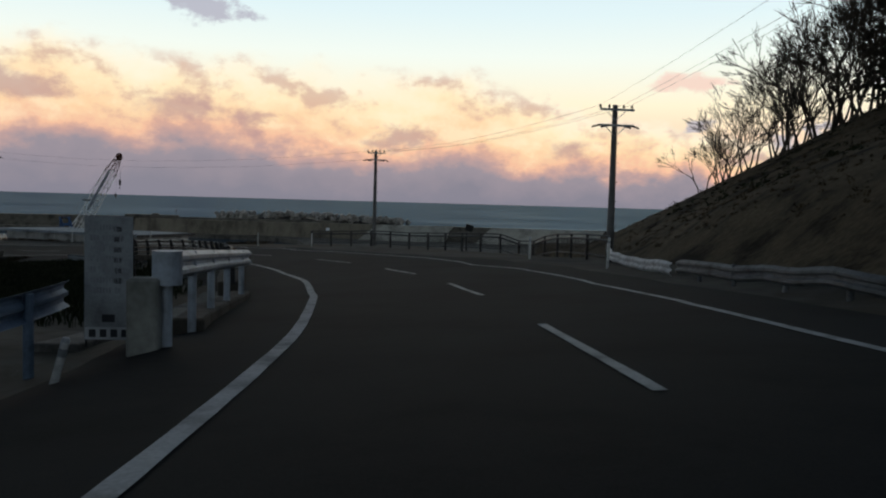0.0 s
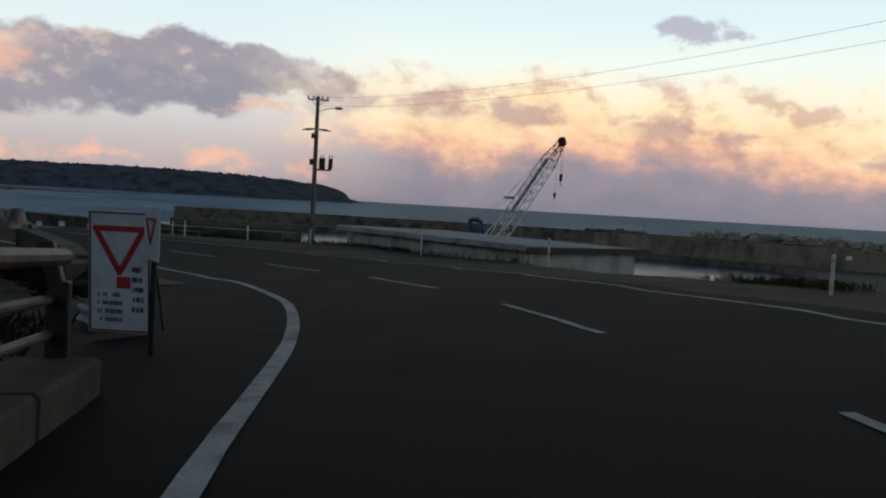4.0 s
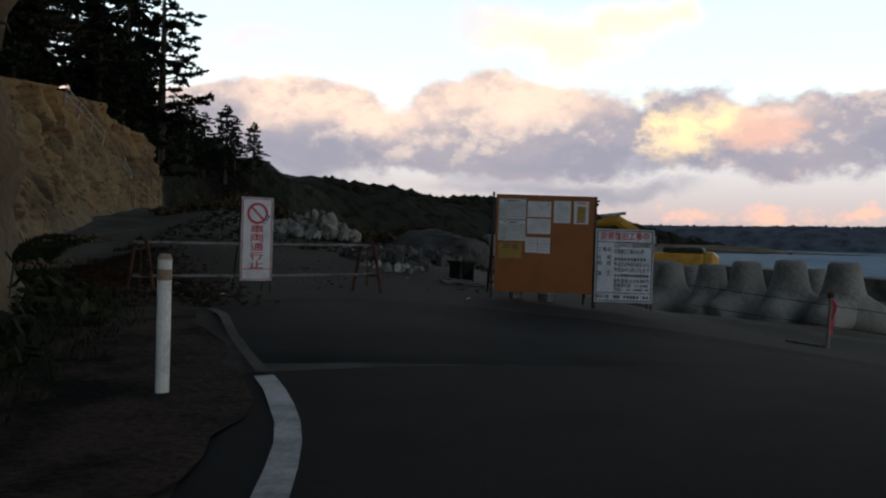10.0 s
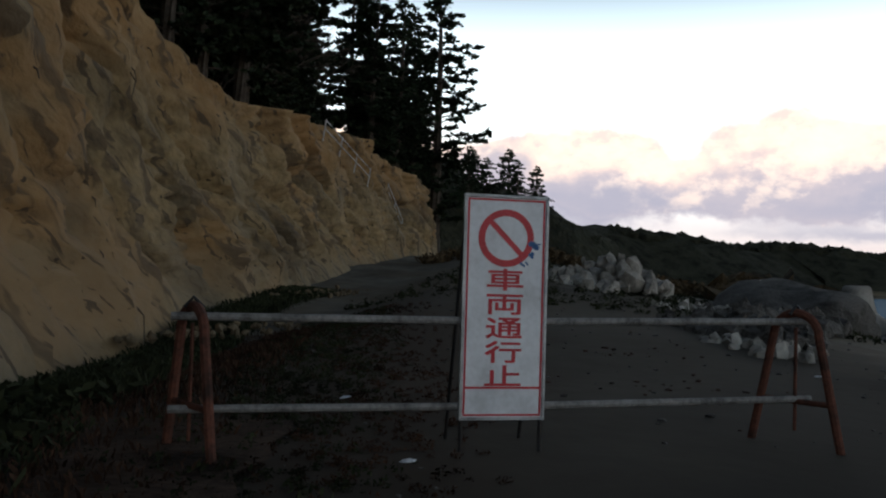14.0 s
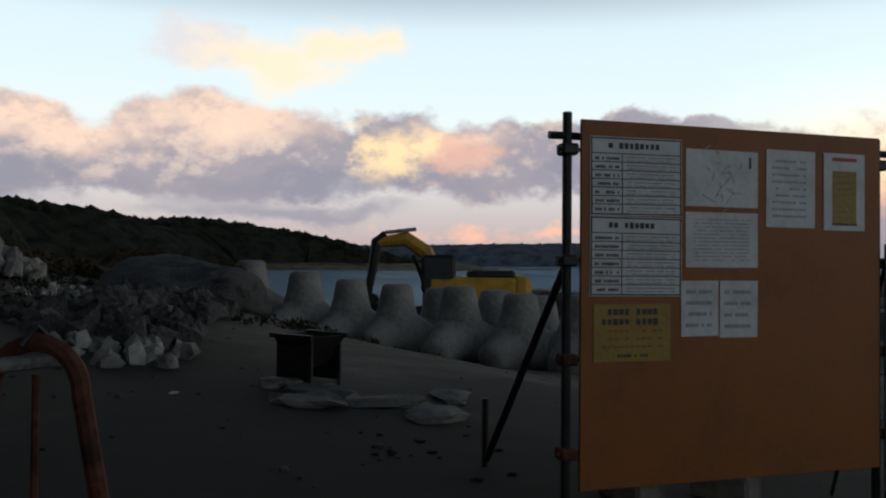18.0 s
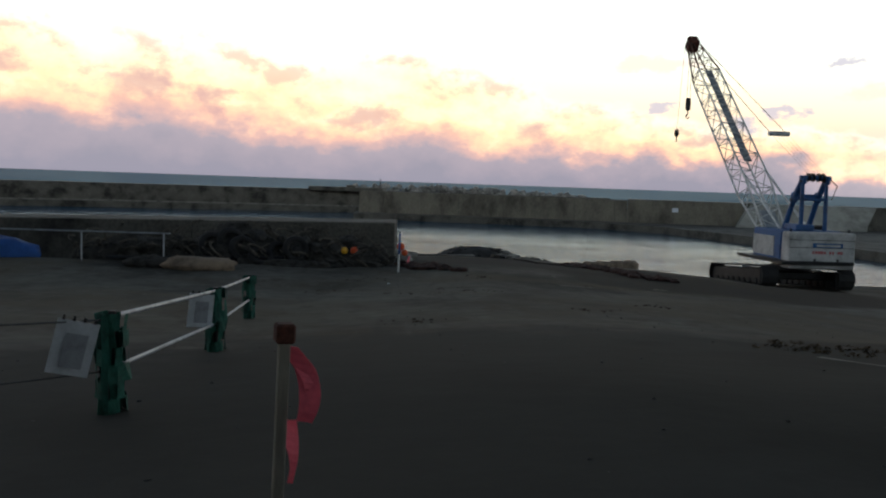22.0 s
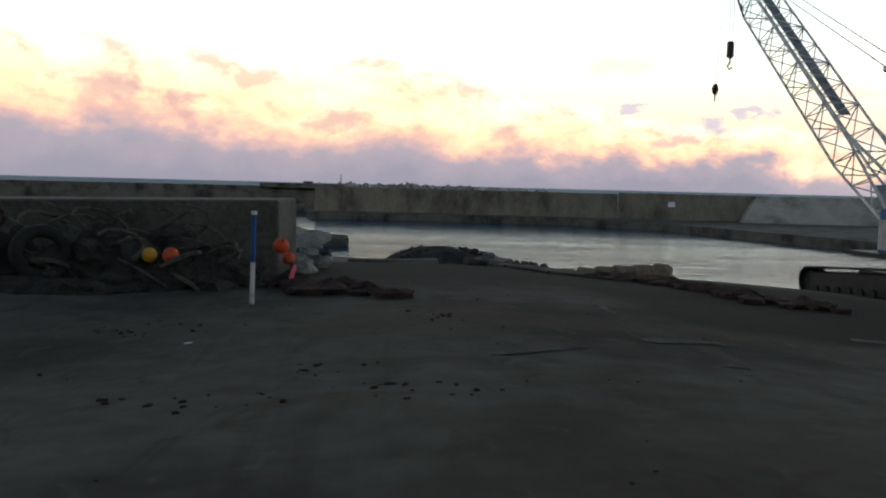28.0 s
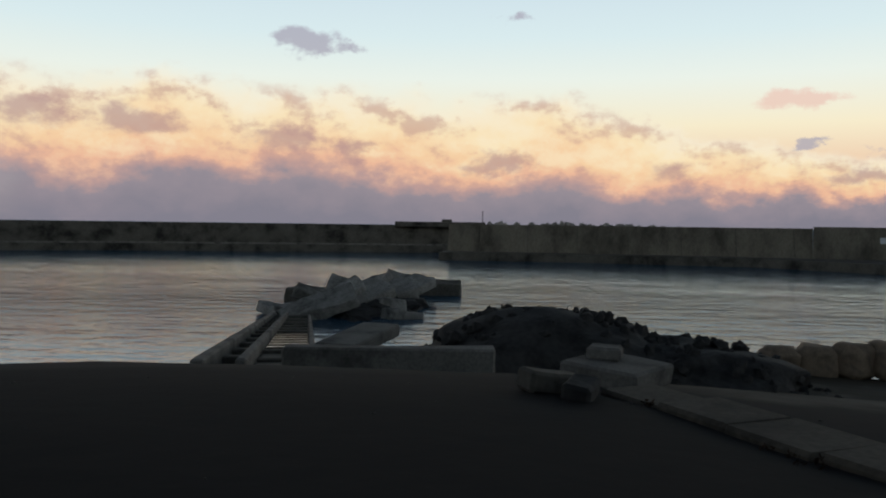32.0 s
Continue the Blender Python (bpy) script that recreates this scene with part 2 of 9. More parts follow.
def mat(name, col, rough=0.8, metal=0.0, var=0.25, scale=3.0, bump=0.2, col2=None, fine=40.0, spec=0.5, island=0.0, stretch=(1, 1, 1), bump_dist=0.02, emit=None, tilt=0.0):
    """A weathered surface: two scales of noise in colour, bump and roughness."""
    if name in MATS:
        return MATS[name]
    m = bpy.data.materials.new(name)
    m.use_nodes = True
    nt = m.node_tree
    nodes, links = nt.nodes, nt.links
    b = nodes["Principled BSDF"]
    b.inputs["Roughness"].default_value, b.inputs["Metallic"].default_value = rough, metal
    b.inputs["Specular IOR Level"].default_value = spec
    tc = nodes.new("ShaderNodeTexCoord")
    mp = nodes.new("ShaderNodeMapping")
    mp.inputs["Scale"].default_value = stretch
    if tilt:
        lean = nodes.new("ShaderNodeMapping")
        lean.inputs["Rotation"].default_value = (0, radians(tilt), 0)
        links.new(tc.outputs["Object"], lean.inputs[0])
        links.new(lean.outputs[0], mp.inputs[0])
    else:
        links.new(tc.outputs["Object"], mp.inputs[0])
    big, small = nodes.new("ShaderNodeTexNoise"), nodes.new("ShaderNodeTexNoise")
    big.inputs["Scale"].default_value, small.inputs["Scale"].default_value = scale, fine
    big.inputs["Detail"].default_value, small.inputs["Detail"].default_value = 6.0, 4.0
    big.inputs["Roughness"].default_value = 0.62
    for n in (big, small):
        links.new(mp.outputs[0], n.inputs["Vector"])
    c2 = col2 or tuple(max(0.0, c * (1 - 1.6 * var)) for c in col)
    hi = tuple(min(1.0, c * (1 + 0.8 * var)) for c in col)
    rp = nodes.new("ShaderNodeValToRGB")
    els = rp.color_ramp.elements
    els.new(0.5)
    for e, p, c in zip(els, (0.34, 0.50, 0.68), (c2, col, hi)):
        e.position, e.color = p, (*c, 1)
    links.new(big.outputs[0], rp.inputs[0])
    mul = nodes.new("ShaderNodeMix")
    mul.data_type, mul.blend_type = "RGBA", "MULTIPLY"
    mul.inputs[0].default_value = min(1.0, 1.2 * var)
    r2 = nodes.new("ShaderNodeValToRGB")
    r2.color_ramp.elements[0].position, r2.color_ramp.elements[1].position = 0.3, 0.62
    r2.color_ramp.elements[0].color = (0.35, 0.35, 0.35, 1)
    links.new(small.outputs[0], r2.inputs[0])
    links.new(rp.outputs[0], mul.inputs[6])
    links.new(r2.outputs[0], mul.inputs[7])
    last = mul.outputs[2]
    if island:
        oi = nodes.new("ShaderNodeObjectInfo")
        geo = nodes.new("ShaderNodeNewGeometry")
        ad = nodes.new("ShaderNodeMath")
        ad.operation = "ADD"
        links.new(oi.outputs["Random"], ad.inputs[0])
        links.new(geo.outputs["Random Per Island"], ad.inputs[1])
        fr = nodes.new("ShaderNodeMath")
        fr.operation = "FRACT"
        links.new(ad.outputs[0], fr.inputs[0])
        mr = nodes.new("ShaderNodeMapRange")
        mr.inputs[3].default_value, mr.inputs[4].default_value = 1 - island, 1 + island
        links.new(fr.outputs[0], mr.inputs[0])
        m3 = nodes.new("ShaderNodeMix")
        m3.data_type, m3.blend_type = "RGBA", "MULTIPLY"
        m3.inputs[0].default_value = 1.0
        links.new(last, m3.inputs[6])
        links.new(mr.outputs[0], m3.inputs[7])
        last = m3.outputs[2]
    links.new(last, b.inputs["Base Color"])
    if bump:
        mixh = nodes.new("ShaderNodeMath")
        mixh.operation = "ADD"
        links.new(big.outputs[0], mixh.inputs[0])
        links.new(small.outputs[0], mixh.inputs[1])
        bp = nodes.new("ShaderNodeBump")
        bp.inputs["Strength"].default_value, bp.inputs["Distance"].default_value = bump, bump_dist
        links.new(mixh.outputs[0], bp.inputs["Height"])
        links.new(bp.outputs[0], b.inputs["Normal"])
    if emit:
        b.inputs["Emission Color"].default_value, b.inputs["Emission Strength"].default_value = (*emit[:3], 1), emit[3]
    MATS[name] = m
    return m


ASPHALT = mat("asphalt", (0.0175, 0.0185, 0.0195), 0.85, var=0.4, scale=0.35, fine=55, bump=0.35, bump_dist=0.006, spec=0.10)
PAINT = mat("road_paint", (0.55, 0.56, 0.56), 0.75, var=0.3, scale=2.0, fine=30, bump=0.15, bump_dist=0.004)


def yard_material():
    """Trodden harbour yard: grey gravel, brown soil, damp dark stains, pale dust and wheel tracks."""
    m = mat("earth", (0.126, 0.119, 0.103), 0.92, var=0.42, scale=0.22, fine=2.2, bump=0.4, bump_dist=0.03, spec=0.12)
    nodes, links = m.node_tree.nodes, m.node_tree.links
    b = nodes["Principled BSDF"]
    col = b.inputs["Base Color"].links[0].from_socket
    tc = nodes.new("ShaderNodeTexCoord")
    for scale, stretch, lo, hi, amount, c in ((0.09, (1, 1, 1), 0.44, 0.62, 0.80, (0.096, 0.078, 0.054)), (0.16, (1, 0.8, 1), 0.55, 0.70, 0.60, (0.044, 0.042, 0.038)), (0.34, (1, 0.55, 1), 0.60, 0.76, 0.60, (0.175, 0.172, 0.160)), (1.1, (1.6, 0.16, 1), 0.56, 0.70, 0.30, (0.140, 0.134, 0.120)), (1.5, (1, 0.7, 1), 0.54, 0.68, 0.55, (0.060, 0.047, 0.033)), (2.8, (1, 0.6, 1), 0.58, 0.70, 0.45, (0.165, 0.155, 0.135)), (1.3, (1.6, 0.13, 1), 0.57, 0.68, 0.22, (0.040, 0.037, 0.033))):
        mp, n, r, x = nodes.new("ShaderNodeMapping"), nodes.new("ShaderNodeTexNoise"), nodes.new("ShaderNodeMapRange"), nodes.new("ShaderNodeMix")
        mp.inputs["Scale"].default_value = stretch
        mp.inputs["Location"].default_value = (11 * scale, 7.3 + scale, 0)
        mp.inputs["Rotation"].default_value = (0, 0, 0.12)
        links.new(tc.outputs["Object"], mp.inputs[0])
        n.inputs["Scale"].default_value, n.inputs["Detail"].default_value, n.inputs["Roughness"].default_value = scale, 7.0, 0.62
        n.inputs["Distortion"].default_value = 0.6
        links.new(mp.outputs[0], n.inputs["Vector"])
        r.interpolation_type = "SMOOTHSTEP"
        r.inputs[1].default_value, r.inputs[2].default_value, r.inputs[4].default_value = lo, hi, amount
        links.new(n.outputs[0], r.inputs[0])
        x.data_type = "RGBA"
        links.new(r.outputs[0], x.inputs[0])
        links.new(col, x.inputs[6])
        x.inputs[7].default_value = (*c, 1)
        col = x.outputs[2]
    # ground tones by place: old dirty asphalt by the boards, dark apron above the shore, brown soil strips, more dark
    # ellipses laid over them
    for n_, (cx, cy, rx, ry, c, amount) in enumerate(((-69.0, 77.0, 11.0, 10.5, (0.036, 0.037, 0.035), 0.85), (-68.3, 109.0, 5.6, 7.2, (0.030, 0.031, 0.032), 0.92), (-57.0, 103.5, 6.2, 7.0, (0.034, 0.025, 0.019), 0.90), (-58.8, 85.2, 6.0, 2.3, (0.036, 0.027, 0.020), 0.90), (-80.0, 66.5, 15.0, 6.0, (0.040, 0.034, 0.027), 0.82), (-74.5, 63.8, 9.0, 3.4, (0.042, 0.031, 0.023), 0.85), (-72.6, 70.2, 5.0, 2.6, (0.034, 0.031, 0.027), 0.70), (-62.8, 80.2, 7.0, 5.4, (0.018, 0.018, 0.015), 0.92), (-69.5, 81.0, 4.5, 4.0, (0.040, 0.039, 0.034), 0.6), (-67.0, 109.0, 6.5, 4.2, (0.017, 0.017, 0.018), 0.92), (-61.5, 105.5, 4.5, 3.5, (0.022, 0.018, 0.015), 0.88), (-61.2, 101.8, 4.2, 3.6, (0.021, 0.019, 0.016), 0.85))):
        mp, wv, ad, ln, r, x = (nodes.new("ShaderNode" + k) for k in ("Mapping", "TexNoise", "VectorMath", "VectorMath", "MapRange", "Mix"))
        mp.inputs["Scale"].default_value, mp.inputs["Location"].default_value = (1 / rx, 1 / ry, 0), (-cx / rx, -cy / ry, 0)
        links.new(tc.outputs["Object"], mp.inputs[0])
        wv.inputs["Scale"].default_value, wv.inputs["Detail"].default_value = 0.45, 7.0
        links.new(tc.outputs["Object"], wv.inputs["Vector"])
        ad.operation, ln.operation = "MULTIPLY_ADD", "LENGTH"
        links.new(wv.outputs[1], ad.inputs[0])
        ad.inputs[1].default_value = (0.7, 0.7, 0)
        links.new(mp.outputs[0], ad.inputs[2])
        sh = nodes.new("ShaderNodeVectorMath")
        sh.operation = "SUBTRACT"
        links.new(ad.outputs[0], sh.inputs[0])
        sh.inputs[1].default_value = (0.35, 0.35, 0)
        links.new(sh.outputs[0], ln.inputs[0])
        r.interpolation_type = "SMOOTHSTEP"
        r.inputs[1].default_value, r.inputs[2].default_value, r.inputs[3].default_value, r.inputs[4].default_value = 0.72, 1.02, amount, 0.0
        links.new(ln.outputs["Value"], r.inputs[0])
        x.data_type = "RGBA"
        links.new(r.outputs[0], x.inputs[0])
        links.new(col, x.inputs[6])
        x.inputs[7].default_value = (*c, 1)
        col = x.outputs[2]
    links.new(col, b.inputs["Base Color"])
    return m


EARTH = yard_material()
WORN_STRIP = mat("worn_concrete_strip", (0.085, 0.072, 0.056), 0.92, var=0.45, scale=0.8, fine=18, bump=0.3)
DUST = mat("pale_dust", (0.150, 0.142, 0.122), 0.95, var=0.45, scale=1.5, fine=12, bump=0.1, spec=0.1)
# wet treads: part of the mirrored sky is put into the pale colour
WET_SHEEN_STEP = mat("wet_sheen_concrete", (0.50, 0.50, 0.50), 0.12, var=0.2, scale=2.0, fine=14, bump=0.03, spec=1.0)
SLOPE = mat("slope_soil", (0.098, 0.078, 0.050), 0.95, var=0.55, scale=0.5, fine=6.0, bump=0.6, bump_dist=0.08, spec=0.1)
LEAF_SOIL = mat("leaf_soil", (0.060, 0.040, 0.030), 0.95, var=0.6, scale=1.3, fine=16, bump=0.7, bump_dist=0.03, spec=0.1)
DULL_RAIL = mat("dull_galvanised_rail", (0.16, 0.17, 0.18), 0.6, 0.2, var=0.35, scale=3)
KERB = mat("kerb_concrete", (0.185, 0.176, 0.160), 0.9, var=0.4, scale=1.2, fine=25, bump=0.3)
CONCRETE = mat("sea_wall_concrete", (0.180, 0.163, 0.130), 0.92, var=0.38, scale=0.25, fine=6, bump=0.3, stretch=(1, 1, 0.4))
CONCRETE_DARK = mat("dark_concrete", (0.108, 0.101, 0.086), 0.9, var=0.5, scale=0.4, fine=8, bump=0.3)
CONCRETE_PALE = mat("pale_concrete", (0.38, 0.375, 0.335), 0.9, var=0.3, scale=0.3, fine=10, bump=0.2)


def cliff_material():
    """Soft sandstone: ochre and grey-tan beds, an orange upper bed, a pale foot, slanting dark streaks, and dots for
    the shade of small holes.
    """
    m = mat("sandstone", (0.225, 0.165, 0.085), 0.95, var=0.45, scale=0.30, fine=5.0, bump=0.55, bump_dist=0.10, stretch=(0.85, 1, 1.35), tilt=40)
    nodes, links = m.node_tree.nodes, m.node_tree.links
    b = nodes["Principled BSDF"]
    col = b.inputs["Base Color"].links[0].from_socket
    tc = nodes.new("ShaderNodeTexCoord")
    turn = nodes.new("ShaderNodeMapping")
    turn.vector_type = "TEXTURE"
    turn.inputs["Rotation"].default_value = (0, math.radians(-48), 0)
    links.new(tc.outputs["Object"], turn.inputs[0])
    sep = nodes.new("ShaderNodeSeparateXYZ")
    links.new(tc.outputs["Object"], sep.inputs[0])

    def field(source, scale, stretch, detail, lo, hi, distort=0.4):
        mp, n, r = nodes.new("ShaderNodeMapping"), nodes.new("ShaderNodeTexNoise"), nodes.new("ShaderNodeMapRange")
        mp.inputs["Scale"].default_value = stretch
        links.new(source, mp.inputs[0])
        n.inputs["Scale"].default_value, n.inputs["Detail"].default_value, n.inputs["Distortion"].default_value = scale, detail, distort
        links.new(mp.outputs[0], n.inputs["Vector"])
        r.interpolation_type = "SMOOTHSTEP"
        r.inputs[1].default_value, r.inputs[2].default_value = lo, hi
        links.new(n.outputs[0], r.inputs[0])
        return r.outputs[0]

    def blend(fac, amount, colour):
        nonlocal col
        k, x = nodes.new("ShaderNodeMath"), nodes.new("ShaderNodeMix")
        k.operation = "MULTIPLY"
        links.new(fac, k.inputs[0])
        k.inputs[1].default_value = amount
        x.data_type = "RGBA"
        links.new(k.outputs[0], x.inputs[0])
        links.new(col, x.inputs[6])
        x.inputs[7].default_value = (*colour, 1)
        col = x.outputs[2]

    def level(lo, hi, wander):
        n, k, r = nodes.new("ShaderNodeTexNoise"), nodes.new("ShaderNodeMath"), nodes.new("ShaderNodeMapRange")
        n.inputs["Scale"].default_value, n.inputs["Detail"].default_value = 0.35, 5.0
        links.new(tc.outputs["Object"], n.inputs["Vector"])
        k.operation = "MULTIPLY_ADD"
        links.new(n.outputs[0], k.inputs[0])
        k.inputs[1].default_value = wander
        links.new(sep.outputs[2], k.inputs[2])
        r.interpolation_type = "SMOOTHSTEP"
        r.inputs[1].default_value, r.inputs[2].default_value = lo + wander / 2, hi + wander / 2
        links.new(k.outputs[0], r.inputs[0])
        return r.outputs[0]

    rock = tc.outputs["Object"]
    blend(field(rock, 0.22, (1, 1, 0.8), 4.0, 0.46, 0.62), 0.6, (0.175, 0.140, 0.090))
    blend(field(rock, 0.18, (1, 1, 1.3), 4.0, 0.50, 0.64), 0.7, (0.270, 0.155, 0.060))
    blend(level(6.0, 8.5, 2.5), 0.55, (0.285, 0.160, 0.062))
    foot = level(2.6, 3.6, 2.2)
    inv = nodes.new("ShaderNodeMath")
    inv.operation = "SUBTRACT"
    inv.inputs[0].default_value = 1.0
    links.new(foot, inv.inputs[1])
    blend(inv.outputs[0], 0.45, (0.185, 0.150, 0.100))
    blend(field(turn.outputs[0], 1.0, (0.28, 1.0, 2.2), 5.0, 0.545, 0.64), 0.78, (0.070, 0.050, 0.030))
    blend(field(turn.outputs[0], 2.4, (0.30, 1.0, 2.4), 4.0, 0.60, 0.67), 0.80, (0.045, 0.033, 0.021))
    # dots that put the dark inside of small holes into the colour
    blend(field(rock, 3.2, (1, 1, 1), 2.0, 0.70, 0.73, 0.0), 0.85, (0.030, 0.022, 0.015))
    # the nose beside the road is darker and browner
    nose = nodes.new("ShaderNodeMapRange")
    nose.interpolation_type = "SMOOTHSTEP"
    nose.inputs[1].default_value, nose.inputs[2].default_value = -74.0, -69.0
    links.new(sep.outputs[0], nose.inputs[0])
    blend(nose.outputs[0], 0.62, (0.085, 0.062, 0.038))
    links.new(col, b.inputs["Base Color"])
    return m


CLIFF = cliff_material()
BLOCK = mat("tetrapod_concrete", (0.32, 0.31, 0.29), 0.9, var=0.3, scale=0.9, fine=14, bump=0.3, island=0.12)
WOOD_POLE = mat("pole_concrete", (0.16, 0.155, 0.15), 0.85, var=0.3, scale=1.0, fine=20)
STEEL_DARK = mat("dark_steel", (0.02, 0.02, 0.022), 0.5, 0.3, var=0.3)
BLACK_PAINT = mat("black_paint", (0.015, 0.015, 0.017), 0.45, var=0.3, scale=4)
# bare steel, with the overhead sky's reflection put into its blue colour
SKY_TINT_RAIL = mat("sky_tint_rail", (0.17, 0.24, 0.34), 0.5, 0.2, var=0.3, scale=3)
# the blue of distant haze is put into the headland's colour
HAZED_WOODS = mat("hazed_headland_woods", (0.095, 0.118, 0.155), 0.95, var=0.35, scale=0.03, fine=0.3, bump=0.8, bump_dist=3.0, spec=0.1)
GALV = mat("galvanised_steel", (0.42, 0.45, 0.48), 0.5, 0.5, var=0.3, scale=3)
OLD_PIPE = mat("dull_pipe", (0.20, 0.20, 0.20), 0.7, 0.1, var=0.4, scale=5)
WHITE_STEEL = mat("white_painted_steel", (0.62, 0.64, 0.66), 0.55, var=0.3, scale=3)
WHITE_POST = mat("white_post_plastic", (0.72, 0.72, 0.70), 0.5, var=0.2, scale=6)
# evening glow on the black rails, put into a brown colour
GLOW_BROWN_RAIL = mat("glow_brown_rail", (0.105, 0.078, 0.055), 0.5, var=0.35, scale=3, fine=25)
RUST = mat("rusty_steel", (0.105, 0.036, 0.022), 0.85, 0.2, var=0.5, scale=6, fine=40)
BARK = mat("bark", (0.06, 0.048, 0.038), 0.95, var=0.4, scale=5, fine=30, bump=0.6)
NEEDLES = mat("pine_needles", (0.022, 0.035, 0.018), 0.8, var=0.4, scale=2, fine=20, island=0.3, spec=0.2)
RED_SCRUB = mat("reddish_weeds", (0.050, 0.028, 0.019), 0.95, var=0.5, scale=1.0, fine=12, island=0.4, spec=0.1)
SAND = mat("beach_sand", (0.17, 0.135, 0.085), 0.95, var=0.5, scale=0.06, fine=0.8, bump=0.4, bump_dist=0.3, spec=0.1)
GRAVEL = mat("grey_gravel", (0.085, 0.083, 0.080), 0.95, var=0.5, scale=1.2, fine=14, bump=1.0, bump_dist=0.08)
SCRUB = mat("dry_scrub", (0.085, 0.062, 0.036), 0.95, var=0.5, scale=1.0, fine=12, island=0.35, spec=0.1)
SHRUB = mat("dark_shrub", (0.028, 0.034, 0.018), 0.9, var=0.4, scale=1.0, fine=12, island=0.35, spec=0.1)
WOODS = mat("wooded_hill", (0.030, 0.032, 0.022), 0.95, var=0.5, scale=0.08, fine=0.8, bump=1.0, bump_dist=2.0, spec=0.1, island=0.25)
ROCK = mat("dark_rock", (0.035, 0.034, 0.033), 0.85, var=0.5, scale=1.5, fine=9, bump=0.6, island=0.3)
WALL_STONE = mat("dark_wall_stone", (0.050, 0.050, 0.045), 0.92, var=0.5, scale=0.9, fine=9, bump=0.5, bump_dist=0.03, island=0.15)
RUBBLE = mat("rubble_stone", (0.30, 0.292, 0.272), 0.95, var=0.4, scale=1.5, fine=9, bump=0.5, island=0.3)
ORANGE = mat("orange_board", (0.255, 0.076, 0.006), 0.55, var=0.12, scale=2, fine=30, bump=0.05)
WHITE_SIGN = mat("white_sign_face", (0.62, 0.66, 0.72), 0.5, var=0.14, scale=2.5, fine=30, bump=0.03)
PAPER = mat("white_paper", (0.56, 0.58, 0.60), 0.45, var=0.12, scale=4, fine=30, bump=0.05)
YELLOW_PAPER = mat("yellow_paper", (0.30, 0.19, 0.022), 0.5, var=0.12, scale=4)
GREY_FACE = mat("faded_sign_face", (0.36, 0.38, 0.40), 0.55, var=0.2, scale=2.5, fine=30, bump=0.03)
RED_INK = mat("red_ink", (0.46, 0.025, 0.040), 0.5, var=0.15, scale=6)
BLACK_INK = mat("black_ink", (0.03, 0.032, 0.04), 0.5, var=0.15, scale=6)
GREY_INK = mat("grey_ink", (0.30, 0.31, 0.33), 0.5, var=0.15, scale=6)
BLUE_PAINT = mat("crane_blue", (0.025, 0.11, 0.30), 0.5, var=0.3, scale=1.2, fine=20)
# crane white again, lightened in the colour to offset the boom's shade
LIFTED_WHITE = mat("boom_white_lifted", (0.80, 0.80, 0.78), 0.5, var=0.2, scale=2.0, fine=20)
CRANE_WHITE = mat("crane_white", (0.55, 0.55, 0.54), 0.55, var=0.3, scale=0.9, fine=14)
TRACK = mat("track_rubber_steel", (0.022, 0.021, 0.021), 0.8, var=0.4, scale=2)
DIGGER_YELLOW = mat("digger_yellow", (0.55, 0.30, 0.03), 0.55, var=0.3, scale=1.5)
ROOF_METAL = mat("pale_blue_roof", (0.36, 0.42, 0.47), 0.45, 0.2, var=0.25, scale=0.6, fine=10)
SIDING = mat("pale_siding", (0.50, 0.50, 0.49), 0.8, var=0.3, scale=0.7, fine=12)
GREEN_NET = mat("green_net", (0.012, 0.10, 0.07), 0.8, var=0.4, scale=6)
RED_TAPE = mat("fluorescent_red_tape", (1.0, 0.15, 0.20), 0.6, var=0.1, scale=6, bump=0.1)
BLUE_SHEET = mat("blue_tarpaulin", (0.02, 0.10, 0.36), 0.6, var=0.3, scale=2, bump=0.5)
OLD_NET = mat("fishing_net_heap", (0.06, 0.055, 0.047), 0.95, var=0.5, scale=3, fine=25, bump=1.0, bump_dist=0.08)
BUOY_ORANGE = mat("buoy_orange", (0.75, 0.10, 0.02), 0.5, var=0.15, scale=4)
BUOY_YELLOW = mat("buoy_yellow", (0.80, 0.42, 0.03), 0.5, var=0.15, scale=4)
TIMBER = mat("weathered_timber", (0.28, 0.25, 0.20), 0.9, var=0.4, scale=3, fine=30, stretch=(1, 1, 0.2))
SACK = mat("woven_sack", (0.30, 0.225, 0.16), 0.9, var=0.3, scale=2, fine=30)
NET_ROPE = mat("old_rope", (0.12, 0.105, 0.085), 0.95, var=0.5, scale=3, fine=25)
ROPE_RED = mat("reddish_rope_heap", (0.078, 0.038, 0.029), 0.95, var=0.5, scale=4, fine=30, bump=0.9, bump_dist=0.05)


